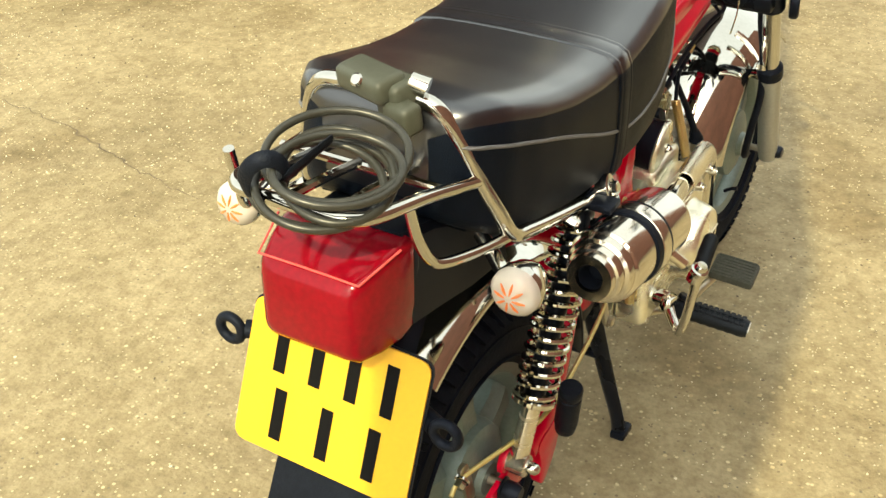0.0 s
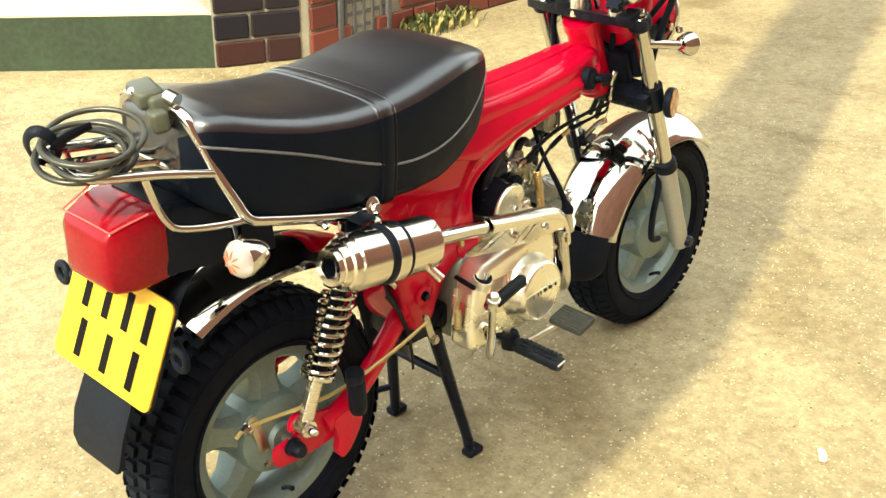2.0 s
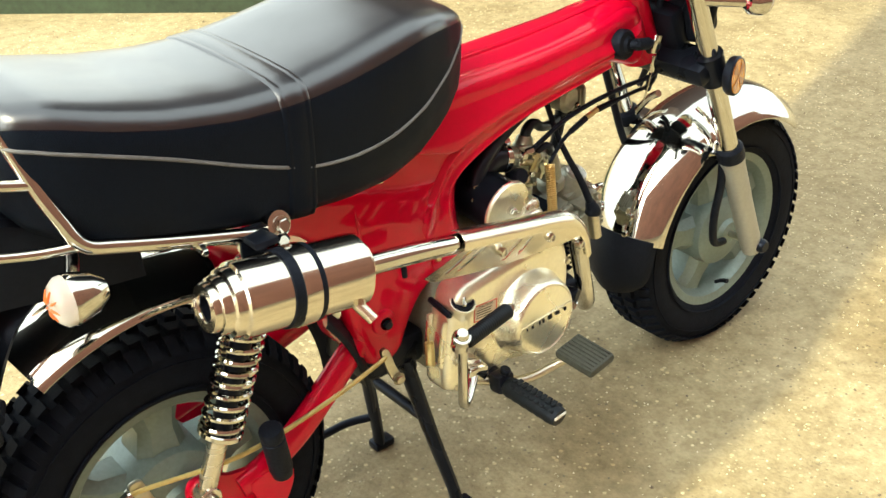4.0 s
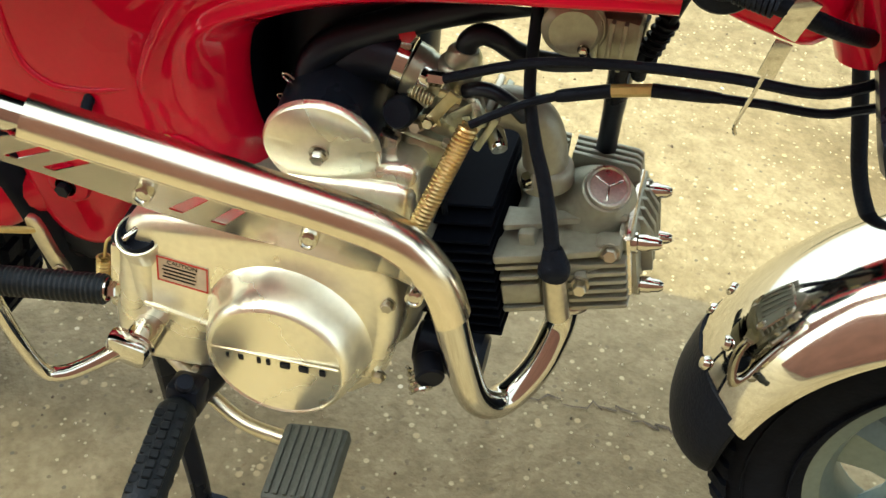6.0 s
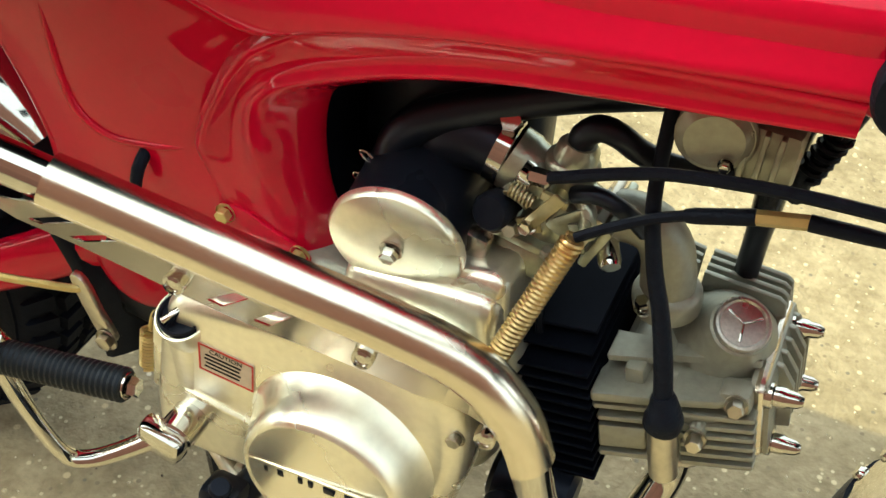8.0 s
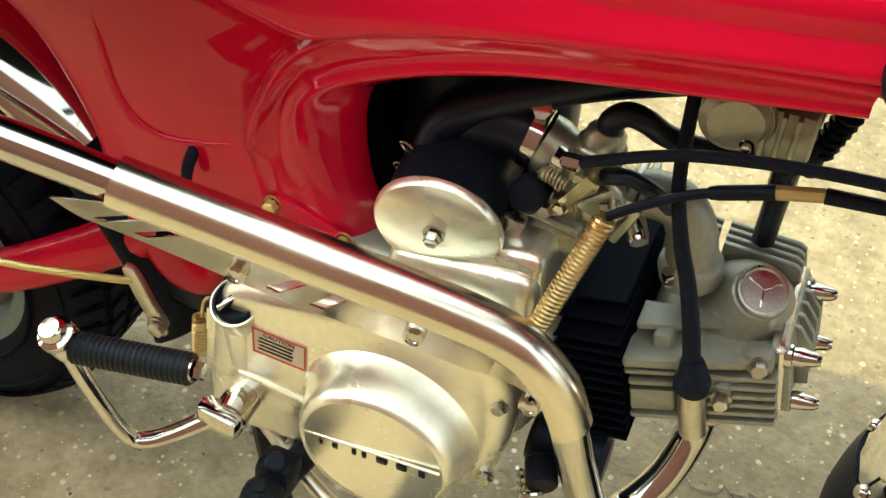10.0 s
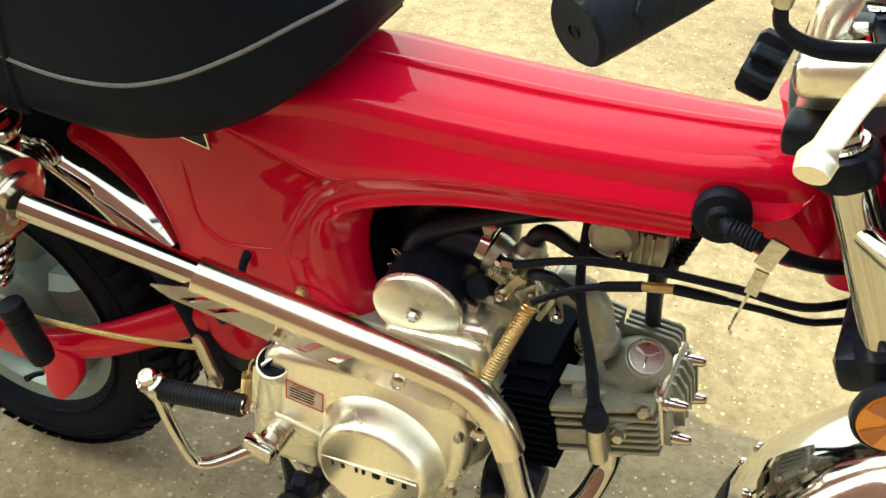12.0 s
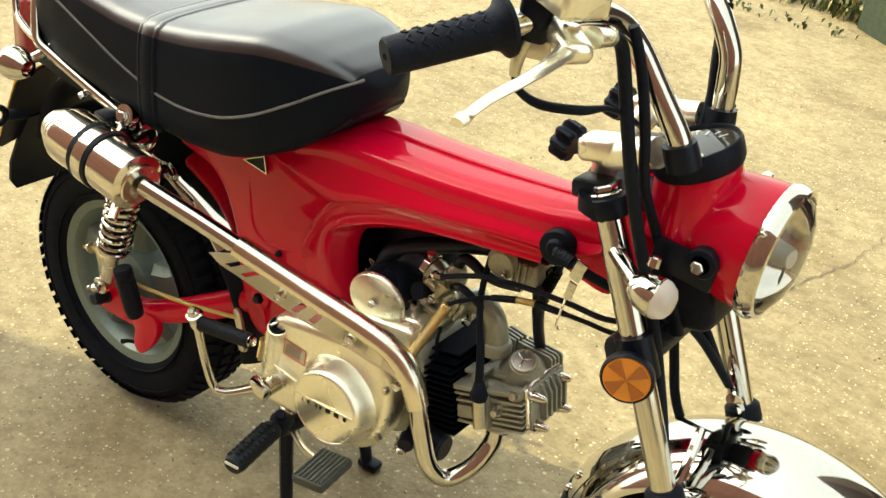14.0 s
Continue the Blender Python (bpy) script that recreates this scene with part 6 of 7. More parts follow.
for x, z, tilt, sx in ((0.566, 0.4795, 35, 0.018), (0.598, 0.4775, -40, 0.022), (0.603, 0.4640, 68, 0.020)):
    b = B()
    rbox(b, (x, -0.0425, z), (sx, 0.002, 0.006), 0.0008, (0, tilt, 0))
    part("link_plate", b, CARB_ALLOY, carb)
for k, (x, z) in enumerate(((0.560, 0.428), (0.588, 0.426))):
    b = B()
    tube(b, [(x, -0.038, z), (x + 0.002, -0.046, z - 0.02), (x + 0.006, -0.044, z - 0.06), (x + 0.002, -0.03, z - 0.10)], 0.0026, 8, 5)
    part("overflow_hose", b, RUBBER, carb)
b = B()
tube(b, [(0.596, -0.036, 0.488), (0.610, -0.040, 0.4955), (0.624, -0.036, 0.488), (0.634, -0.026, 0.472), (0.640, -0.012, 0.45)], 0.0052, 10, 5)
part("vacuum_hose", b, HOSE, carb)
b = B()
rbox(b, (0.545, -0.050, 0.441), (0.022, 0.012, 0.022), 0.003, (0, 8, 0))
part("case_bracket", b, DULL_CHROME, carb)
# petrol filter bowl hanging under the spine
b = B()
disc(b, (0.660, -0.040, 0.550), (-0.15, 1, 0), 0.0190, 0.06, edge=0.004)
bowl = part("fuel_pump", b, CAST, moto, "round grey alloy unit under the frame")
b = B()
rbox(b, (0.686, -0.006, 0.542), (0.030, 0.05, 0.036), 0.006)
for k in range(3):
    rbox(b, (0.675 + 0.008 * k, -0.032, 0.542), (0.003, 0.006, 0.034), 0.001)
part("pump_block", b, CAST, bowl)
for k in range(3):
    b = B()
    disc(b, (0.660, -0.036 + 0.02 * k, 0.550), (-0.15, 1, 0), 0.0206, 0.005)
    part("pump_flange", b, CAST, bowl)
bolt("bolt", (0.6685, -0.041, 0.5405), (0, -1, 0), 0.0030, CHROME, bowl, 0.005)
# black strut from the frame to the engine
b = B()
tube(b, [(0.692, 0.006, 0.545), (0.692, 0.012, 0.50), (0.692, 0.022, 0.455), (0.692, 0.040, 0.41)], [0.012, 0.009, 0.0075, 0.0075], 12, 4)
part("head_strut", b, BLACK, moto)
b = B()
tube(b, [(0.722, 0.0, 0.572), (0.714, 0.0, 0.545), (0.706, 0.0, 0.520), (0.704, 0.006, 0.500)], 0.0052, 10, 4)
helix(b, (0.716, 0.0, 0.552), (0.706, 0.0, 0.520), 0.0068, 0.0016, 6, 5, 10)
part("sprung_hose", b, RUBBER, moto)
# plain black block added to darken the hollow under the spine
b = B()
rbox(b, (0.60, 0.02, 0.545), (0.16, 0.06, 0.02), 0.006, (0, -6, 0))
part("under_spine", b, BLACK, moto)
# throttle, clutch and choke cables
CABLES = [
    [(0.580, -0.044, 0.4985), (0.602, -0.046, 0.5105), (0.622, -0.047, 0.5205), (0.65, -0.048, 0.531), (0.70, -0.048, 0.5405), (0.76, -0.049, 0.547), (0.82, -0.048, 0.551), (0.86, 0.0, 0.56), (0.84, 0.04, 0.64), (0.83, 0.03, 0.72), (0.83, 0.01, 0.77)],
    [(0.605, -0.056, 0.476), (0.622, -0.050, 0.4865), (0.65, -0.043, 0.5005), (0.69, -0.040, 0.5145), (0.72, -0.038, 0.5210), (0.78, -0.042, 0.5290), (0.83, -0.04, 0.534), (0.87, 0.0, 0.55), (0.85, 0.08, 0.66), (0.84, 0.10, 0.78)],
]
for k, c in enumerate(CABLES):
    b = B()
    tube(b, c, (0.0036, 0.0030)[k], 8, 6)
    part("control_cable", b, RUBBER, moto, "black control cable")
b = B()
helix(b, (0.6045, -0.056, 0.475), (0.581, -0.090, 0.402), 0.0058, 0.0016, 28, 6, 12)
tube(b, [(0.6045, -0.056, 0.475), (0.581, -0.090, 0.402)], 0.0046, 8, 1)
part("cable_spring", b, BRASS, moto, "brass-coloured cable spring")
b = B()
tube(b, [(0.690, -0.0400, 0.5145), (0.715, -0.0380, 0.5200)], 0.0042, 6, 1)
part("cable_adjuster", b, ROD, moto, "gilt cable adjuster")
b = B()
tube(b, [(0.715, -0.0380, 0.5200), (0.742, -0.0395, 0.5240), (0.757, -0.0405, 0.5260)], [0.0046, 0.0044, 0.0034], 12, 2)
part("adjuster_boot", b, RUBBER, moto)
b = B()
tube(b, [(0.656, -0.0425, 0.5030), (0.661, -0.042, 0.5048), (0.690, -0.0400, 0.5145)], [0.0032, 0.0044, 0.0046], 12, 2)
part("adjuster_boot", b, RUBBER, moto)

# ---- front end ----
FORK_WAY = Vector((-0.228, 0, 0.507))


def fork_at(z, s=-1, y=0.107):
    t = (z - 0.215) / 0.507
    return Vector((1.034 + FORK_WAY.x * t, s * y, z))


for s in (-1, 1):
    b = B()
    tube(b, [fork_at(0.205, s), fork_at(0.235, s), fork_at(0.30, s), fork_at(0.385, s), fork_at(0.405, s)], [0.0165, 0.0185, 0.0185, 0.0195, 0.0215], 20, 1)
    rbox(b, fork_at(0.405, s) + Vector((0.018, 0, -0.01)), (0.02, 0.02, 0.03), 0.006, (0, -24, 0))
    leg = part("fork_leg", b, FORK_GREY, moto, "grey fork leg with a chrome stanchion")
    b = B()
    tube(b, [fork_at(0.40, s), fork_at(0.72, s)], 0.0148, 20, 1)
    part("stanchion", b, CHROME, leg, "chrome stanchion")
    b = B()
    tube(b, [fork_at(0.398, s), fork_at(0.404, s), fork_at(0.417, s), fork_at(0.421, s)], [0.0215, 0.0222, 0.0215, 0.017], 20, 1)
    part("dust_seal", b, RUBBER, leg)
    b = B()
    lathe(b, [(0, 0.022), (0.009, 0.022), (0.012, 0.017), (0.012, 0)], fork_at(0.217, s) + Vector((0.006, s * 0.004, 0)), (0, s, 0), 14)
    part("axle_nut", b, BLACK, leg)
    b = B()
    disc(b, fork_at(0.7245, s), FORK_WAY, 0.0175, 0.003, 28)
    disc(b, fork_at(0.7275, s), FORK_WAY, 0.0135, 0.007, 6)
    part("fork_cap", b, CHROME, leg, "chrome fork top nut")
    b = B()
    lathe(b, [(0.0, 0.0235), (0.0175, 0.0235), (0.0208, 0.021), (0.0220, 0.016), (0.0215, 0.004), (0.0195, 0.0), (0, 0.0)], fork_at(0.7025, s), FORK_WAY, 28)
    part("yoke_boss", b, BLACK, leg)

# yokes
b = B()
out = [(-0.128, -0.014), (-0.125, 0.012), (-0.09, 0.018), (-0.04, 0.032), (0.04, 0.032), (0.09, 0.018), (0.125, 0.012), (0.128, -0.014), (0.105, -0.024), (0.05, -0.040), (-0.05, -0.040), (-0.105, -0.024)]
pts = curve_through([(x + 0.803, y, 0) for y, x in out], 3, True)
loft(b, [[Vector((p.x - 0.15 * dz, p.y, 0.704 + 0.18 * (0.80 - p.x) + dz)) for p in pts] for dz in (0, 0.003, 0.013, 0.016)])
yoke = part("top_yoke", b, BLACK, moto, "black top fork yoke")
b = B()
tube(b, [(0.797, 0, 0.725), (0.789, 0, 0.748)], [0.016, 0.014], 16, 1)
part("stem_nut", b, CHROME, yoke)
b = B()
rbox(b, (0.868, 0, 0.562), (0.055, 0.235, 0.034), 0.010, (0, -24, 0))
for s in (-1, 1):
    tube(b, [fork_at(0.54, s), fork_at(0.585, s)], 0.021, 16, 1)
rbox(b, (0.868, 0, 0.60), (0.03, 0.12, 0.09), 0.01, (0, -24, 0))
low_yoke = part("bottom_yoke", b, BLACK, moto, "black bottom fork yoke")
for s in (-1, 1):
    b = B()
    rbox(b, (0.884, s * 0.074, 0.630), (0.016, 0.010, 0.10), 0.004, (0, -24, 0))
    rbox(b, (0.895, s * 0.088, 0.674), (0.07, 0.008, 0.036), 0.006, (0, 4, 0))
    part("lamp_bracket", b, BLACK, low_yoke)
# plain block added for the dark mass below the headlamp
b = B()
rbox(b, (0.898, -0.020, 0.632), (0.060, 0.110, 0.085), 0.014, (0, -14, 0), 3)
part("lamp_block", b, RUBBER, low_yoke, "black block added for the dark mass under the headlamp")

# reflectors on the yoke
for s in (-1, 1):
    b = B()
    at, ax = Vector((0.884, s * 0.134, 0.556)), Vector((0.28, s, 0.05))
    lathe(b, [(0, 0), (0.026, 0), (0.0285, 0.004), (0.0285, 0.012), (0.0265, 0.0145), (0.0255, 0.013)], at, ax, 32)
    hold = part("side_reflector", b, BLACK, moto, "round amber side reflector in a black ring")
    b = B()
    lathe(b, [(0.0258, 0.012), (0.0250, 0.0142), (0, 0.0148)], at, ax, 32)
    face = part("reflector_face", b, AMBER, hold, "amber reflector")
    u, v, w = basis(ax)
    for k in range(4):
        b = B()
        a = radians(45 + 90 * k)
        c = at + w.normalized() * 0.0152
        tri = [c] + [c + 0.0235 * (math.cos(a + t) * u + math.sin(a + t) * v) for t in (-0.35, 0, 0.35)]
        loft(b, [[p + w * h for p in tri] for h in (0, 0.0002)])
        part("prism_sector", b, DARK_AMBER, face)

# headlamp
hx = Vector((1, 0, -0.05)).normalized()
h0 = Vector((0.904, -0.020, 0.693))
b = B()
lathe(b, [(0, -0.062), (0.0255, -0.058), (0.0442, -0.046), (0.0578, -0.026), (0.06545, 0.0), (0.06885, 0.028), (0.07013, 0.051), (0.068, 0.055), (0.0629, 0.053)], h0, hx, 48)
lamp = part("headlamp", b, RED, moto, "glossy red headlamp shell with a chrome rim")
b = B()
lathe(b, [(0.068, 0.049), (0.07352, 0.05), (0.0748, 0.055), (0.07395, 0.062), (0.07055, 0.068), (0.06588, 0.069), (0.0646, 0.065)], h0, hx, 48)
part("lamp_rim", b, CHROME, lamp, "chrome headlamp rim")
b = B()
lathe(b, [(0.0663, 0.063), (0.0595, 0.073), (0.0425, 0.081), (0.02125, 0.085), (0, 0.086)], h0, hx, 48)
part("lamp_glass", b, GLASS, lamp, "ribbed clear lamp glass")
b = B()
lathe(b, [(0.06502, 0.059), (0.0595, 0.039), (0.0425, 0.014), (0.02125, 0.001), (0, -0.001)], h0, hx, 40)
part("lamp_bowl", b, CHROME, lamp)
b = B()
tube(b, [h0 + hx * 0.02, h0 + hx * 0.055], [0.012, 0.009], 12, 1)
part("bulb", b, WHITE, lamp)
for s in (-1, 1):
    b = B()
    disc(b, h0 + Vector((0.012, s * 0.062, -0.007)), (0, s, 0), 0.0165, 0.016)
    part("lamp_boss", b, BLACK, lamp)
    bolt("lamp_bolt", h0 + Vector((0.012, s * 0.078, -0.007)), (0, s, 0), 0.0075, CHROME, lamp, 0.012)
for a in (35, 145):
    bolt("rim_screw", h0 + hx * 0.058 + Vector((0, 0.075 * math.cos(radians(a)), 0.075 * math.sin(radians(a)))), (0, math.cos(radians(a)), math.sin(radians(a))), 0.004, CHROME, lamp, 0.006, True)
b = B()
rings = []
for t, wy, wx, z in ((0, 0.050, 0.048, 0.690), (1, 0.050, 0.048, 0.750), (2, 0.047, 0.045, 0.766), (3, 0.046, 0.044, 0.776)):
    rings.append([Vector((0.872 - 0.002 * t + wx * math.cos(q) * 0.9, -0.036 + wy * math.sin(q), z - 0.003 + 0.18 * wx * math.cos(q))) for q in (2 * math.pi * k / 32 for k in range(32))])
loft(b, rings)
part("gauge_pod", b, RED, lamp)
g0, gx = Vector((0.866, -0.044, 0.771)), Vector((-0.40, -0.18, 1)).normalized()
b = B()
lathe(b, [(0.0450, -0.012), (0.0475, -0.006), (0.0478, 0.010), (0.0460, 0.0145), (0.0445, 0.015), (0.0425, 0.012), (0.0420, 0.004)], g0, gx, 40)
gauge = part("speedometer", b, RUBBER, moto, "round speedometer with a black rubber rim")
b = B()
lathe(b, [(0.0422, 0.004), (0.0, 0.004)], g0, gx, 36)
part("dial", b, DIAL, gauge, "dark dial face")
u, v, w = basis(gx)
for k in range(13):
    b = B()
    a = radians(-130 + 260 * k / 12)
    p = g0 + gx * 0.0045
    d, e = math.sin(a) * u + math.cos(a) * v, math.cos(a) * u - math.sin(a) * v
    r0 = 0.027 if k % 2 else 0.024
    loft(b, [[p + d * r + e * t + gx * h for r, t in ((r0, -0.0008), (0.0345, -0.0008), (0.0345, 0.0008), (r0, 0.0008))] for h in (0, 0.0003)])
    part("dial_mark", b, WHITE, gauge, sharp=20)
b = B()
d, e = math.sin(-2.0) * u + math.cos(-2.0) * v, math.cos(-2.0) * u - math.sin(-2.0) * v
loft(b, [[g0 + gx * h + d * r + e * t for r, t in ((-0.006, -0.0014), (0.029, -0.0006), (0.029, 0.0006), (-0.006, 0.0014))] for h in (0.006, 0.0068)])
part("needle", b, REDPRINT, gauge, "red needle", sharp=20)
b = B()
rbox(b, g0 + gx * 0.0046 + Vector((-0.004, -0.012, 0)), (0.02, 0.014, 0.0006), 0, (0, 12.4, 0))
part("odometer_panel", b, WHITE, gauge)
b = B()
lathe(b, [(0.0428, 0.012), (0.03, 0.0134), (0.0, 0.0145)], g0, gx, 36)
part("dial_glass", b, GLASS, gauge)

# front indicators
for s in (-1, 1):
    at = Vector((0.890, s * 0.157, 0.668))
    ax = Vector((1, 0, -0.1))
    b = B()
    tube(b, [fork_at(0.672, s, 0.112), at + Vector((-0.006, 0, 0))], 0.0085, 14, 1)
    lathe(b, [(0.0, -0.018), (0.010, -0.017), (0.0175, -0.008), (0.021, 0.006), (0.022, 0.012), (0.0205, 0.014)], at, ax, 28)
    disc(b, at + Vector((-0.004, -s * 0.012, 0.020)), (0, -s * 0.3, 1), 0.0065, 0.012)
    cup = part("front_indicator", b, CHROME, moto, "round chrome front indicator with a clear lens")
    b = B()
    lathe(b, [(0.021, 0.012), (0.0205, 0.018), (0.016, 0.026), (0.009, 0.030), (0.0, 0.031)], at, ax, 28)
    part("lens", b, LENS_CLEAR, cup)
    b = B()
    lathe(b, [(0.0195, 0.010), (0.013, 0.0), (0.0, -0.002)], at, ax, 24)
    part("lamp_bowl", b, CHROME, cup)
    b = B()
    lathe(b, [(0.006, -0.002), (0.006, 0.012), (0.0, 0.016)], at, ax, 12)
    part("bulb", b, AMBER if s > 0 else BULB, cup)

# front mudguard, its bridge and flap
b = B()
arc_shell(b, 1.04, 0.215, 52, 166, guard_section(0.254, 0.207, 0.076), steps=56)
fguard = part("front_mudguard", b, CHROME, moto, "broad chrome front mudguard")
b = B()
rows = []
for k in range(15):
    q, w = radians(163 + 27 * k / 14), 0.072 * (1 - (k / 14) ** 4 * 0.45)
    ring = [(0.208 + 0.0425 * max(0.0, math.cos(u * 1.57)) ** 0.6 * (1 - 0.3 * (k / 14) ** 3), u * w) for u in (-1, -0.96, -0.88, -0.7, -0.45, -0.2, 0, 0.2, 0.45, 0.7, 0.88, 0.96, 1)]
    ring += [(r - 0.004, y * 0.96) for r, y in reversed(ring)]
    rows.append([Vector((1.034 + r * math.cos(q), y, 0.212 + r * math.sin(q))) for r, y in ring])
loft(b, rows)
part("front_flap", b, RUBBER, fguard, "black rubber mud flap")
for s in (-1, 1):
    for a in (163.5, 157):
        r = 0.2495
        q = radians(a)
        b = B()
        lathe(b, [(0.0062, 0), (0.0062, 0.002), (0.0045, 0.0045), (0, 0.005)], (1.04 + r * math.cos(q) * 0.99, s * 0.030, 0.215 + r * math.sin(q) * 0.99), (math.cos(q), s * 0.2, math.sin(q)), 12)
        part("guard_bolt", b, CHROME, fguard)
    b = B()
    rbox(b, fork_at(0.395, s, 0.082) + Vector((0.006, 0, 0.008)), (0.045, 0.034, 0.012), 0.004, (0, -24, 0))
    tube(b, [fork_at(0.402, s, 0.10), fork_at(0.425, s, 0.066) + Vector((0.01, 0, 0.02)), fork_at(0.44, s, 0.04) + Vector((0.012, 0, 0.024))], 0.006, 8, 4)
    part("guard_bridge", b, CHROME, fguard)
# front brake hose and speedometer cable
b = B()
tube(b, [(0.816, -0.186, 0.908), (0.819, -0.168, 0.895), (0.832, -0.161, 0.84), (0.846, -0.154, 0.78), (0.858, -0.125, 0.70), (0.876, -0.098, 0.62), (0.905, -0.088, 0.52), (0.935, -0.096, 0.43), (0.945, -0.098, 0.36), (0.948, -0.09, 0.29), (0.965, -0.082, 0.235), (0.998, -0.078, 0.222)], 0.0066, 10, 8)
hose = part("front_brake_cable", b, RUBBER, moto, "black front brake cable")
b = B()
disc(b, (0.936, -0.096, 0.424), (-0.1, 0, -1), 0.011, 0.012)
rbox(b, (0.955, -0.098, 0.398), (0.03, 0.012, 0.010), 0.003, (0, 20, 0))
tube(b, [(0.966, -0.098, 0.394), (0.985, -0.094, 0.366)], 0.004, 8, 1)
part("cable_guide", b, CHROME, hose)
b = B()
tube(b, [(0.83, 0.08, 0.78), (0.815, 0.085, 0.68), (0.83, 0.075, 0.58), (0.86, 0.062, 0.47), (0.885, 0.058, 0.40), (0.94, 0.07, 0.32), (1.0, 0.075, 0.235)], 0.0062, 10, 8)
part("speedometer_cable", b, RUBBER, moto, "black speedometer cable")
for pts in ([(0.86, 0.02, 0.79), (0.835, 0.03, 0.72), (0.85, 0.02, 0.62), (0.90, 0.03, 0.54), (0.92, 0.06, 0.48)], [(0.87, -0.02, 0.78), (0.845, -0.03, 0.71), (0.86, -0.02, 0.60), (0.905, 0.02, 0.53), (0.935, 0.055, 0.47)],
            [(0.822, -0.16, 0.915), (0.834, -0.150, 0.875), (0.848, -0.146, 0.82), (0.853, -0.130, 0.76), (0.858, -0.09, 0.70), (0.872, -0.05, 0.62)],
            [(0.825, 0.05, 0.90), (0.832, 0.036, 0.85), (0.838, 0.03, 0.80), (0.842, 0.0, 0.74), (0.865, -0.02, 0.65)],
            [(0.815, 0.07, 0.90), (0.822, 0.058, 0.85), (0.834, 0.045, 0.79), (0.85, 0.02, 0.72), (0.875, 0.01, 0.63)]):
    b = B()
    tube(b, pts, 0.0055, 10, 6)
    part("wiring_loom", b, RUBBER, moto)

# handlebars: two folding halves
BARS = {-1: [(0.877, -0.117, 0.797), (0.870, -0.120, 0.815), (0.845, -0.125, 0.850), (0.815, -0.130, 0.890), (0.801, -0.150, 0.912), (0.790, -0.185, 0.923), (0.774, -0.225, 0.922), (0.754, -0.266, 0.915), (0.704, -0.349, 0.893)],
        1: [(0.853, 0.030, 0.786), (0.852, 0.031, 0.802), (0.850, 0.032, 0.830), (0.845, 0.034, 0.856), (0.825, 0.042, 0.885), (0.80, 0.062, 0.907), (0.78, 0.11, 0.925), (0.745, 0.20, 0.93), (0.68, 0.28, 0.925)]}
KNOBS = {-1: Vector((0.758, -0.099, 0.758)), 1: Vector((0.748, 0.028, 0.766))}
for s in (-1, 1):
    way = [Vector(p) for p in BARS[s]]
    b = B()
    tube(b, way, 0.0122, 18, 6)
    bar = part("handlebar", b, CHROME, moto, "folding chrome handlebar half")
    b = B()
    w = (way[1] - way[0]).normalized()
    tube(b, [way[0] - w * 0.014, way[0], way[0] + w * 0.012], [0.017, 0.0175, 0.0165], 18, 1)
    part("bar_collar", b, BLACK, bar)
    k0 = KNOBS[s]
    b = B()
    rbox(b, k0 + Vector((0.030, 0, 0.010)), (0.046, 0.038, 0.027), 0.009, (0, -14, 0), 3)
    tube(b, [k0 + Vector((0.030, -s * 0.004, 0.008)), k0 + Vector((0.026, -s * 0.022, -0.012)), (k0.x + 0.024, k0.y - s * 0.026, 0.712)], [0.017, 0.014, 0.013], 16, 2)
    tube(b, [k0 + Vector((0.040, 0, 0.006)), k0.lerp(way[0], 0.80)], [0.0165, 0.0155], 18, 1)
    part("bar_clamp", b, COVER, bar, "polished alloy bar clamp")
    b = B()
    kx = Vector((-1, s * -0.05, 0.22))
    u, v, w = basis(kx)
    rings = []
    for h, f in ((0.0, 0.86), (0.003, 1.0), (0.019, 1.0), (0.022, 0.84)):
        rings.append([k0 + w * h + f * (0.0185 + 0.0028 * math.tanh(3 * math.cos(8 * q))) * (math.cos(q) * u + math.sin(q) * v) for q in (2 * math.pi * n / 64 for n in range(64))])
    loft(b, rings)
    part("clamp_knob", b, BLACK, bar, "black star-shaped clamp knob")
    b = B()
    rbox(b, k0 + Vector((0.032, 0, -0.034)), (0.044, 0.034, 0.02), 0.005, (0, -10, 0))
    part("clamp_foot", b, BLACK, bar)
    g_out = way[-1] + (way[-1] - way[-2]).normalized() * 0.008
    g_in = g_out + (way[-2] - way[-1]).normalized() * 0.112
    gl = (g_out - g_in)
    b = B()
    tube(b, [g_in, g_in + gl * 0.01, g_in + gl * 0.05, g_in + gl * 0.065, g_in + gl * 0.10, g_in + gl * 0.16, g_in + gl * 0.94, g_in + gl * 0.985, g_out], [0.019, 0.0265, 0.0268, 0.0245, 0.0200, 0.0172, 0.0165, 0.0162, 0.0145], 24, 1)
    u, v, w = basis(gl)
    for ring in range(7):
        for k in range(9):
            a = 2 * math.pi * (k + 0.5 * (ring % 2)) / 9
            p = g_in + gl * (0.24 + 0.10 * ring)
            d, e = math.cos(a) * u + math.sin(a) * v, -math.sin(a) * u + math.cos(a) * v
            if d.z < 0.25:
                continue
            tube(b, [p + d * 0.0163 - e * 0.004 - w * 0.004, p + d * 0.0166, p + d * 0.0163 + e * 0.004 - w * 0.004], 0.0014, 5, 2)
    lathe(b, [(0.003, 0.0008), (0.0026, -0.004), (0, -0.004)], g_out, gl, 10)
    part("grip", b, RUBBER, bar, "black moulded rubber grip")
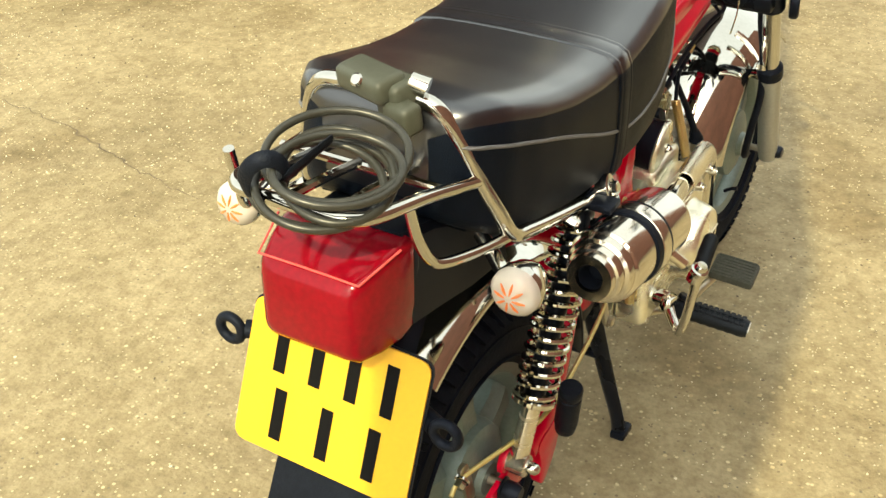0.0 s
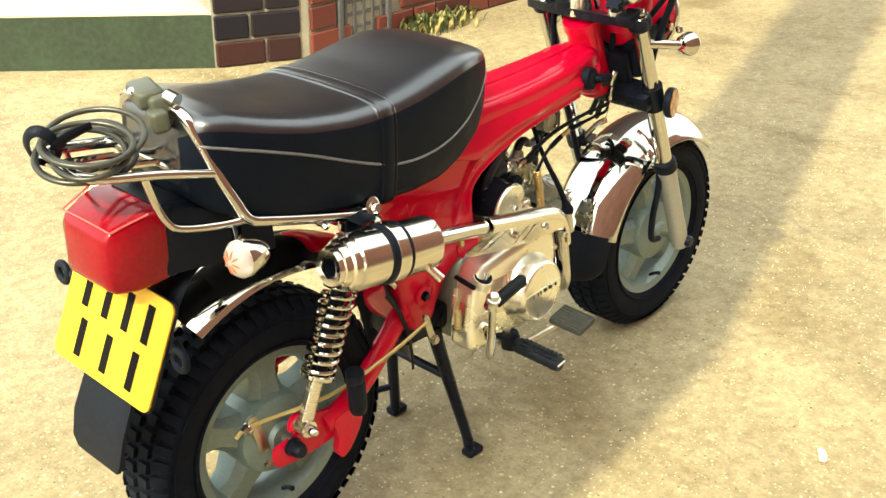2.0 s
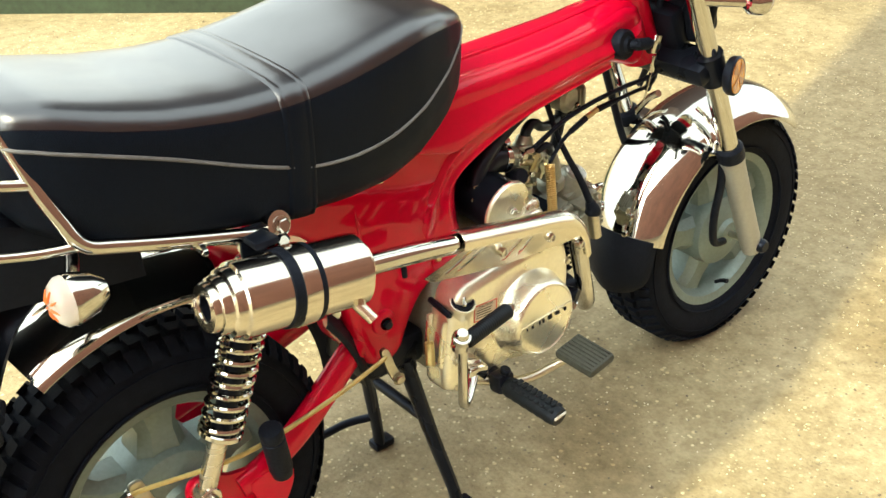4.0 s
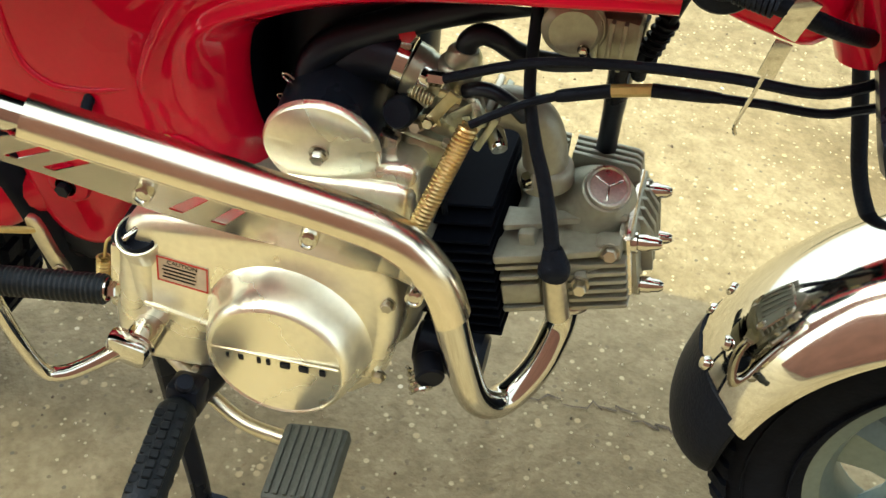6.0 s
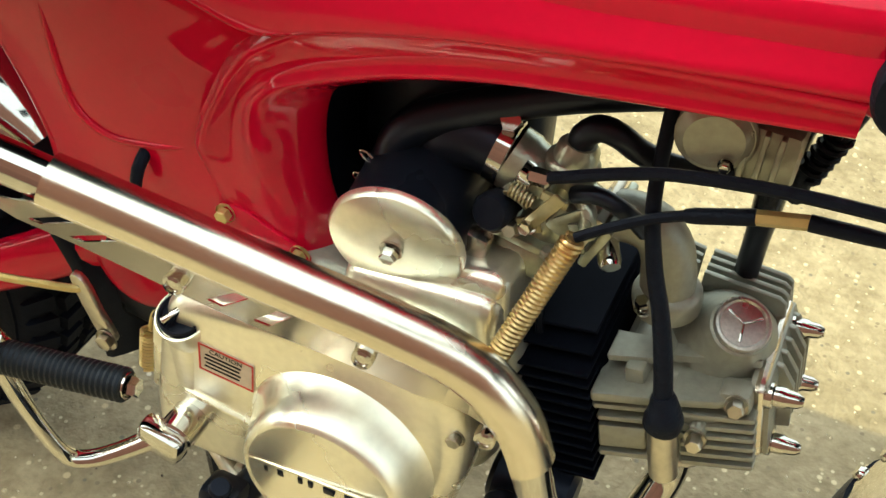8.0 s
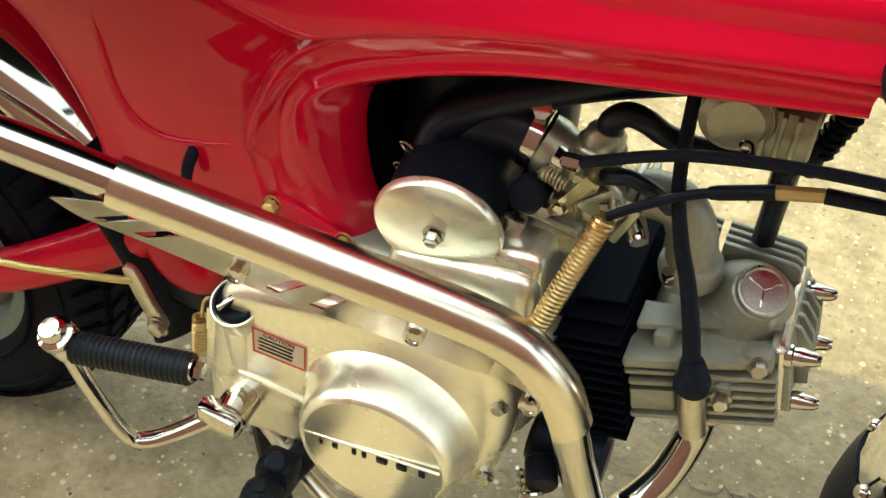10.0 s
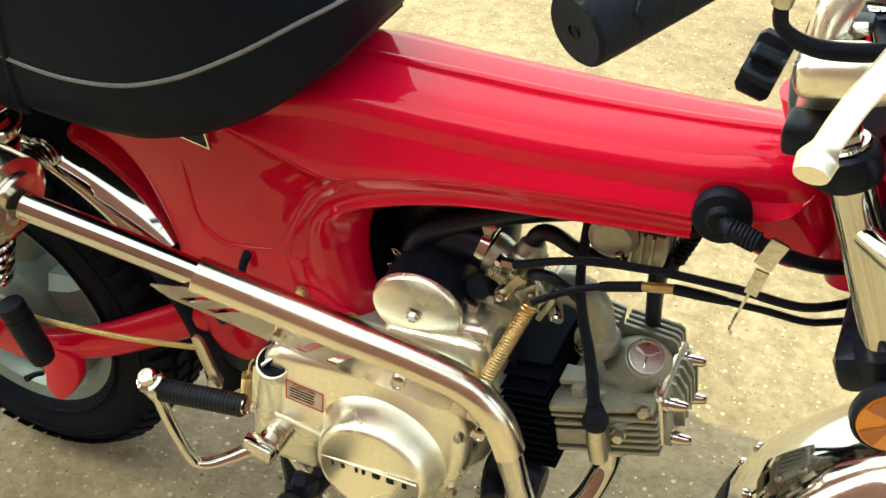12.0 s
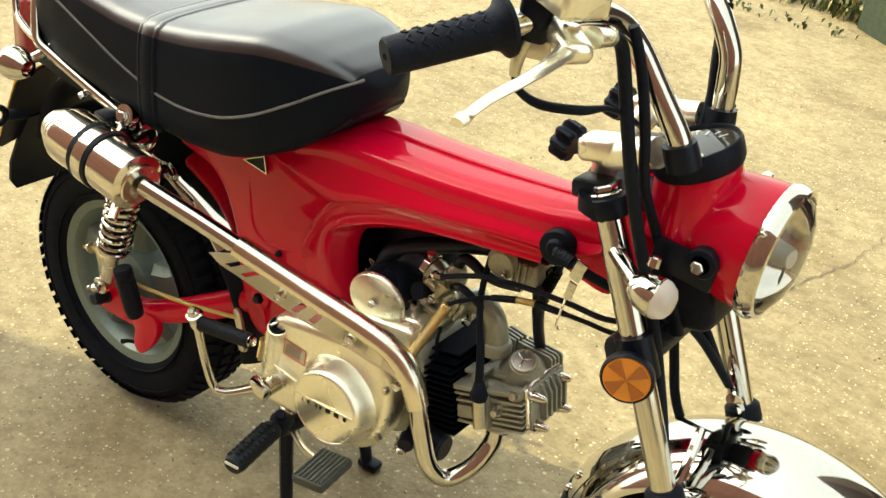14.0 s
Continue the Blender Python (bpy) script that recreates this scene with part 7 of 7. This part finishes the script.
# right-hand controls
b = B()
rbox(b, (0.805, -0.252, 0.956), (0.056, 0.046, 0.030), 0.006, (0, 4, -28), 3)
mc = part("brake_reservoir", b, COVER, moto, "silver brake lever housing with a square reservoir")
b = B()
rbox(b, (0.805, -0.252, 0.974), (0.060, 0.050, 0.006), 0.002, (0, 4, -28))
part("reservoir_lid", b, COVER, mc)
b = B()
rbox(b, (0.806, -0.246, 0.914), (0.056, 0.030, 0.020), 0.008, (0, 8, -40), 3)
tube(b, [(0.818, -0.226, 0.916), (0.818, -0.205, 0.912), (0.816, -0.188, 0.908)], [0.010, 0.009, 0.008], 14, 3)
disc(b, (0.806, -0.244, 0.923), (0, 0, 1), 0.0075, 0.005, 6)
part("lever_pivot", b, COVER, mc)
b = B()
tube(b, [(0.812, -0.236, 0.911), (0.815, -0.262, 0.911), (0.820, -0.296, 0.909), (0.817, -0.328, 0.902), (0.806, -0.358, 0.890), (0.801, -0.374, 0.881), (0.7995, -0.380, 0.878), (0.799, -0.388, 0.876)], [0.010, 0.0100, 0.0074, 0.0060, 0.0054, 0.0052, 0.0076, 0.0064], 14, 6, squash=0.66)
part("brake_lever", b, COVER, mc, "polished alloy brake lever")
b = B()
rbox(b, (0.768, -0.240, 0.926), (0.030, 0.030, 0.050), 0.007, (0, 4, 30), 3)
sw = part("switch_box", b, BLACK, moto, "black switch housing with a red button")
b = B()
rbox(b, (0.767, -0.243, 0.954), (0.020, 0.016, 0.010), 0.003, (0, 4, 30))
part("stop_button", b, REDPRINT, sw, "red stop switch")
b = B()
rbox(b, (0.774, -0.240, 0.898), (0.024, 0.022, 0.020), 0.006, (0, 4, 30))
tube(b, [(0.768, -0.250, 0.905), (0.764, -0.253, 0.886), (0.763, -0.252, 0.872)], [0.007, 0.006, 0.005], 10, 3)
part("cable_elbow", b, ZINC, sw)
b = B()
tube(b, [(0.763, -0.252, 0.874), (0.766, -0.247, 0.858), (0.785, -0.238, 0.848), (0.818, -0.225, 0.850), (0.826, -0.18, 0.842), (0.835, -0.13, 0.815), (0.845, -0.09, 0.77)], [0.0036, 0.0036, 0.0046, 0.0046, 0.0026, 0.0026, 0.0026], 10, 6)
part("throttle_cable", b, RUBBER, moto, "black throttle cable")
# left-hand lever and switch
b = B()
rbox(b, (0.775, 0.20, 0.955), (0.06, 0.04, 0.03), 0.008, (0, 4, 28), 3)
tube(b, [(0.79, 0.20, 0.945), (0.775, 0.25, 0.94), (0.75, 0.31, 0.93), (0.72, 0.36, 0.92)], [0.009, 0.007, 0.006, 0.008], 12, 6, squash=0.62)
part("clutch_lever", b, COVER, moto, "polished alloy lever")

# ---- cable lock coiled on the rack ----
LOCK_GREY = mat("grey_lock_plastic", (0.062, 0.068, 0.055), 0.45, vary=0.15, bump=0.1, bump_scale=500, spec=0.4)
lock = tagged(new("cable_lock"), "coiled grey cable lock strapped on the chrome rack", "lock")
c0 = Vector((-0.243, -0.043, 0.741))
u1 = Vector((-0.093, 0.09, 0.0)).normalized()
u2 = Vector((0.084, 0.070, 0.052))
u2 = (u2 - u1 * u2.dot(u1)).normalized()
u3 = u1.cross(u2)
if u3.z < 0:
    u3 = -u3
rnd = random.Random(11)
for k in range(5):
    b = B()
    off = u1 * rnd.uniform(-0.014, 0.016) + u2 * rnd.uniform(-0.010, 0.010) + u3 * (-0.015 + 0.0075 * k)
    ra, rb = 0.053 + rnd.uniform(-0.009, 0.006), 0.046 + rnd.uniform(-0.009, 0.005)
    tilt = rnd.uniform(-0.12, 0.12)
    tube(b, [c0 + off + u1 * ra * math.cos(t) + u2 * rb * math.sin(t) + u3 * tilt * ra * math.cos(t + k) for t in (2 * math.pi * i / 20 for i in range(20))], 0.0036, 12, 3, True)
    part("cable_loop", b, CABLE, lock, "grey plastic-sleeved cable")
b = B()
s0 = c0 + u1 * 0.046
tube(b, [s0 + u1 * (0.017 * math.cos(t)) + u3 * (0.027 * math.sin(t)) for t in (2 * math.pi * i / 10 for i in range(10))], 0.007, 8, 3, True, 0.35)
tube(b, [s0 - u1 * 0.018, c0 + u1 * 0.02 + u3 * 0.012, c0 - u1 * 0.01 + u2 * 0.02 + u3 * 0.016], [0.010, 0.009, 0.007], 8, 4, squash=0.3)
part("strap", b, RUBBER, lock, "black retaining strap")
b = B()
rbox(b, (-0.140, -0.022, 0.778), (0.034, 0.062, 0.024), 0.007, (0, -8, -18), 3)
rbox(b, (-0.136, -0.048, 0.764), (0.032, 0.032, 0.042), 0.007, (0, -8, -18), 3)
rbox(b, (-0.150, -0.060, 0.756), (0.022, 0.032, 0.028), 0.006, (0, -8, -18), 3)
part("lock_body", b, LOCK_GREY, lock, "grey plastic lock body clamped to the rail")
b = B()
tube(b, [(-0.134, -0.058, 0.782), (-0.130, -0.073, 0.777)], [0.009, 0.010], 16, 1)
part("lock_barrel", b, CHROME, lock, "chrome lock barrel")
b = B()
disc(b, (-0.157, -0.020, 0.783), (-0.8, 0, 0.6), 0.006, 0.004)
part("keyhole", b, CHROME, lock)
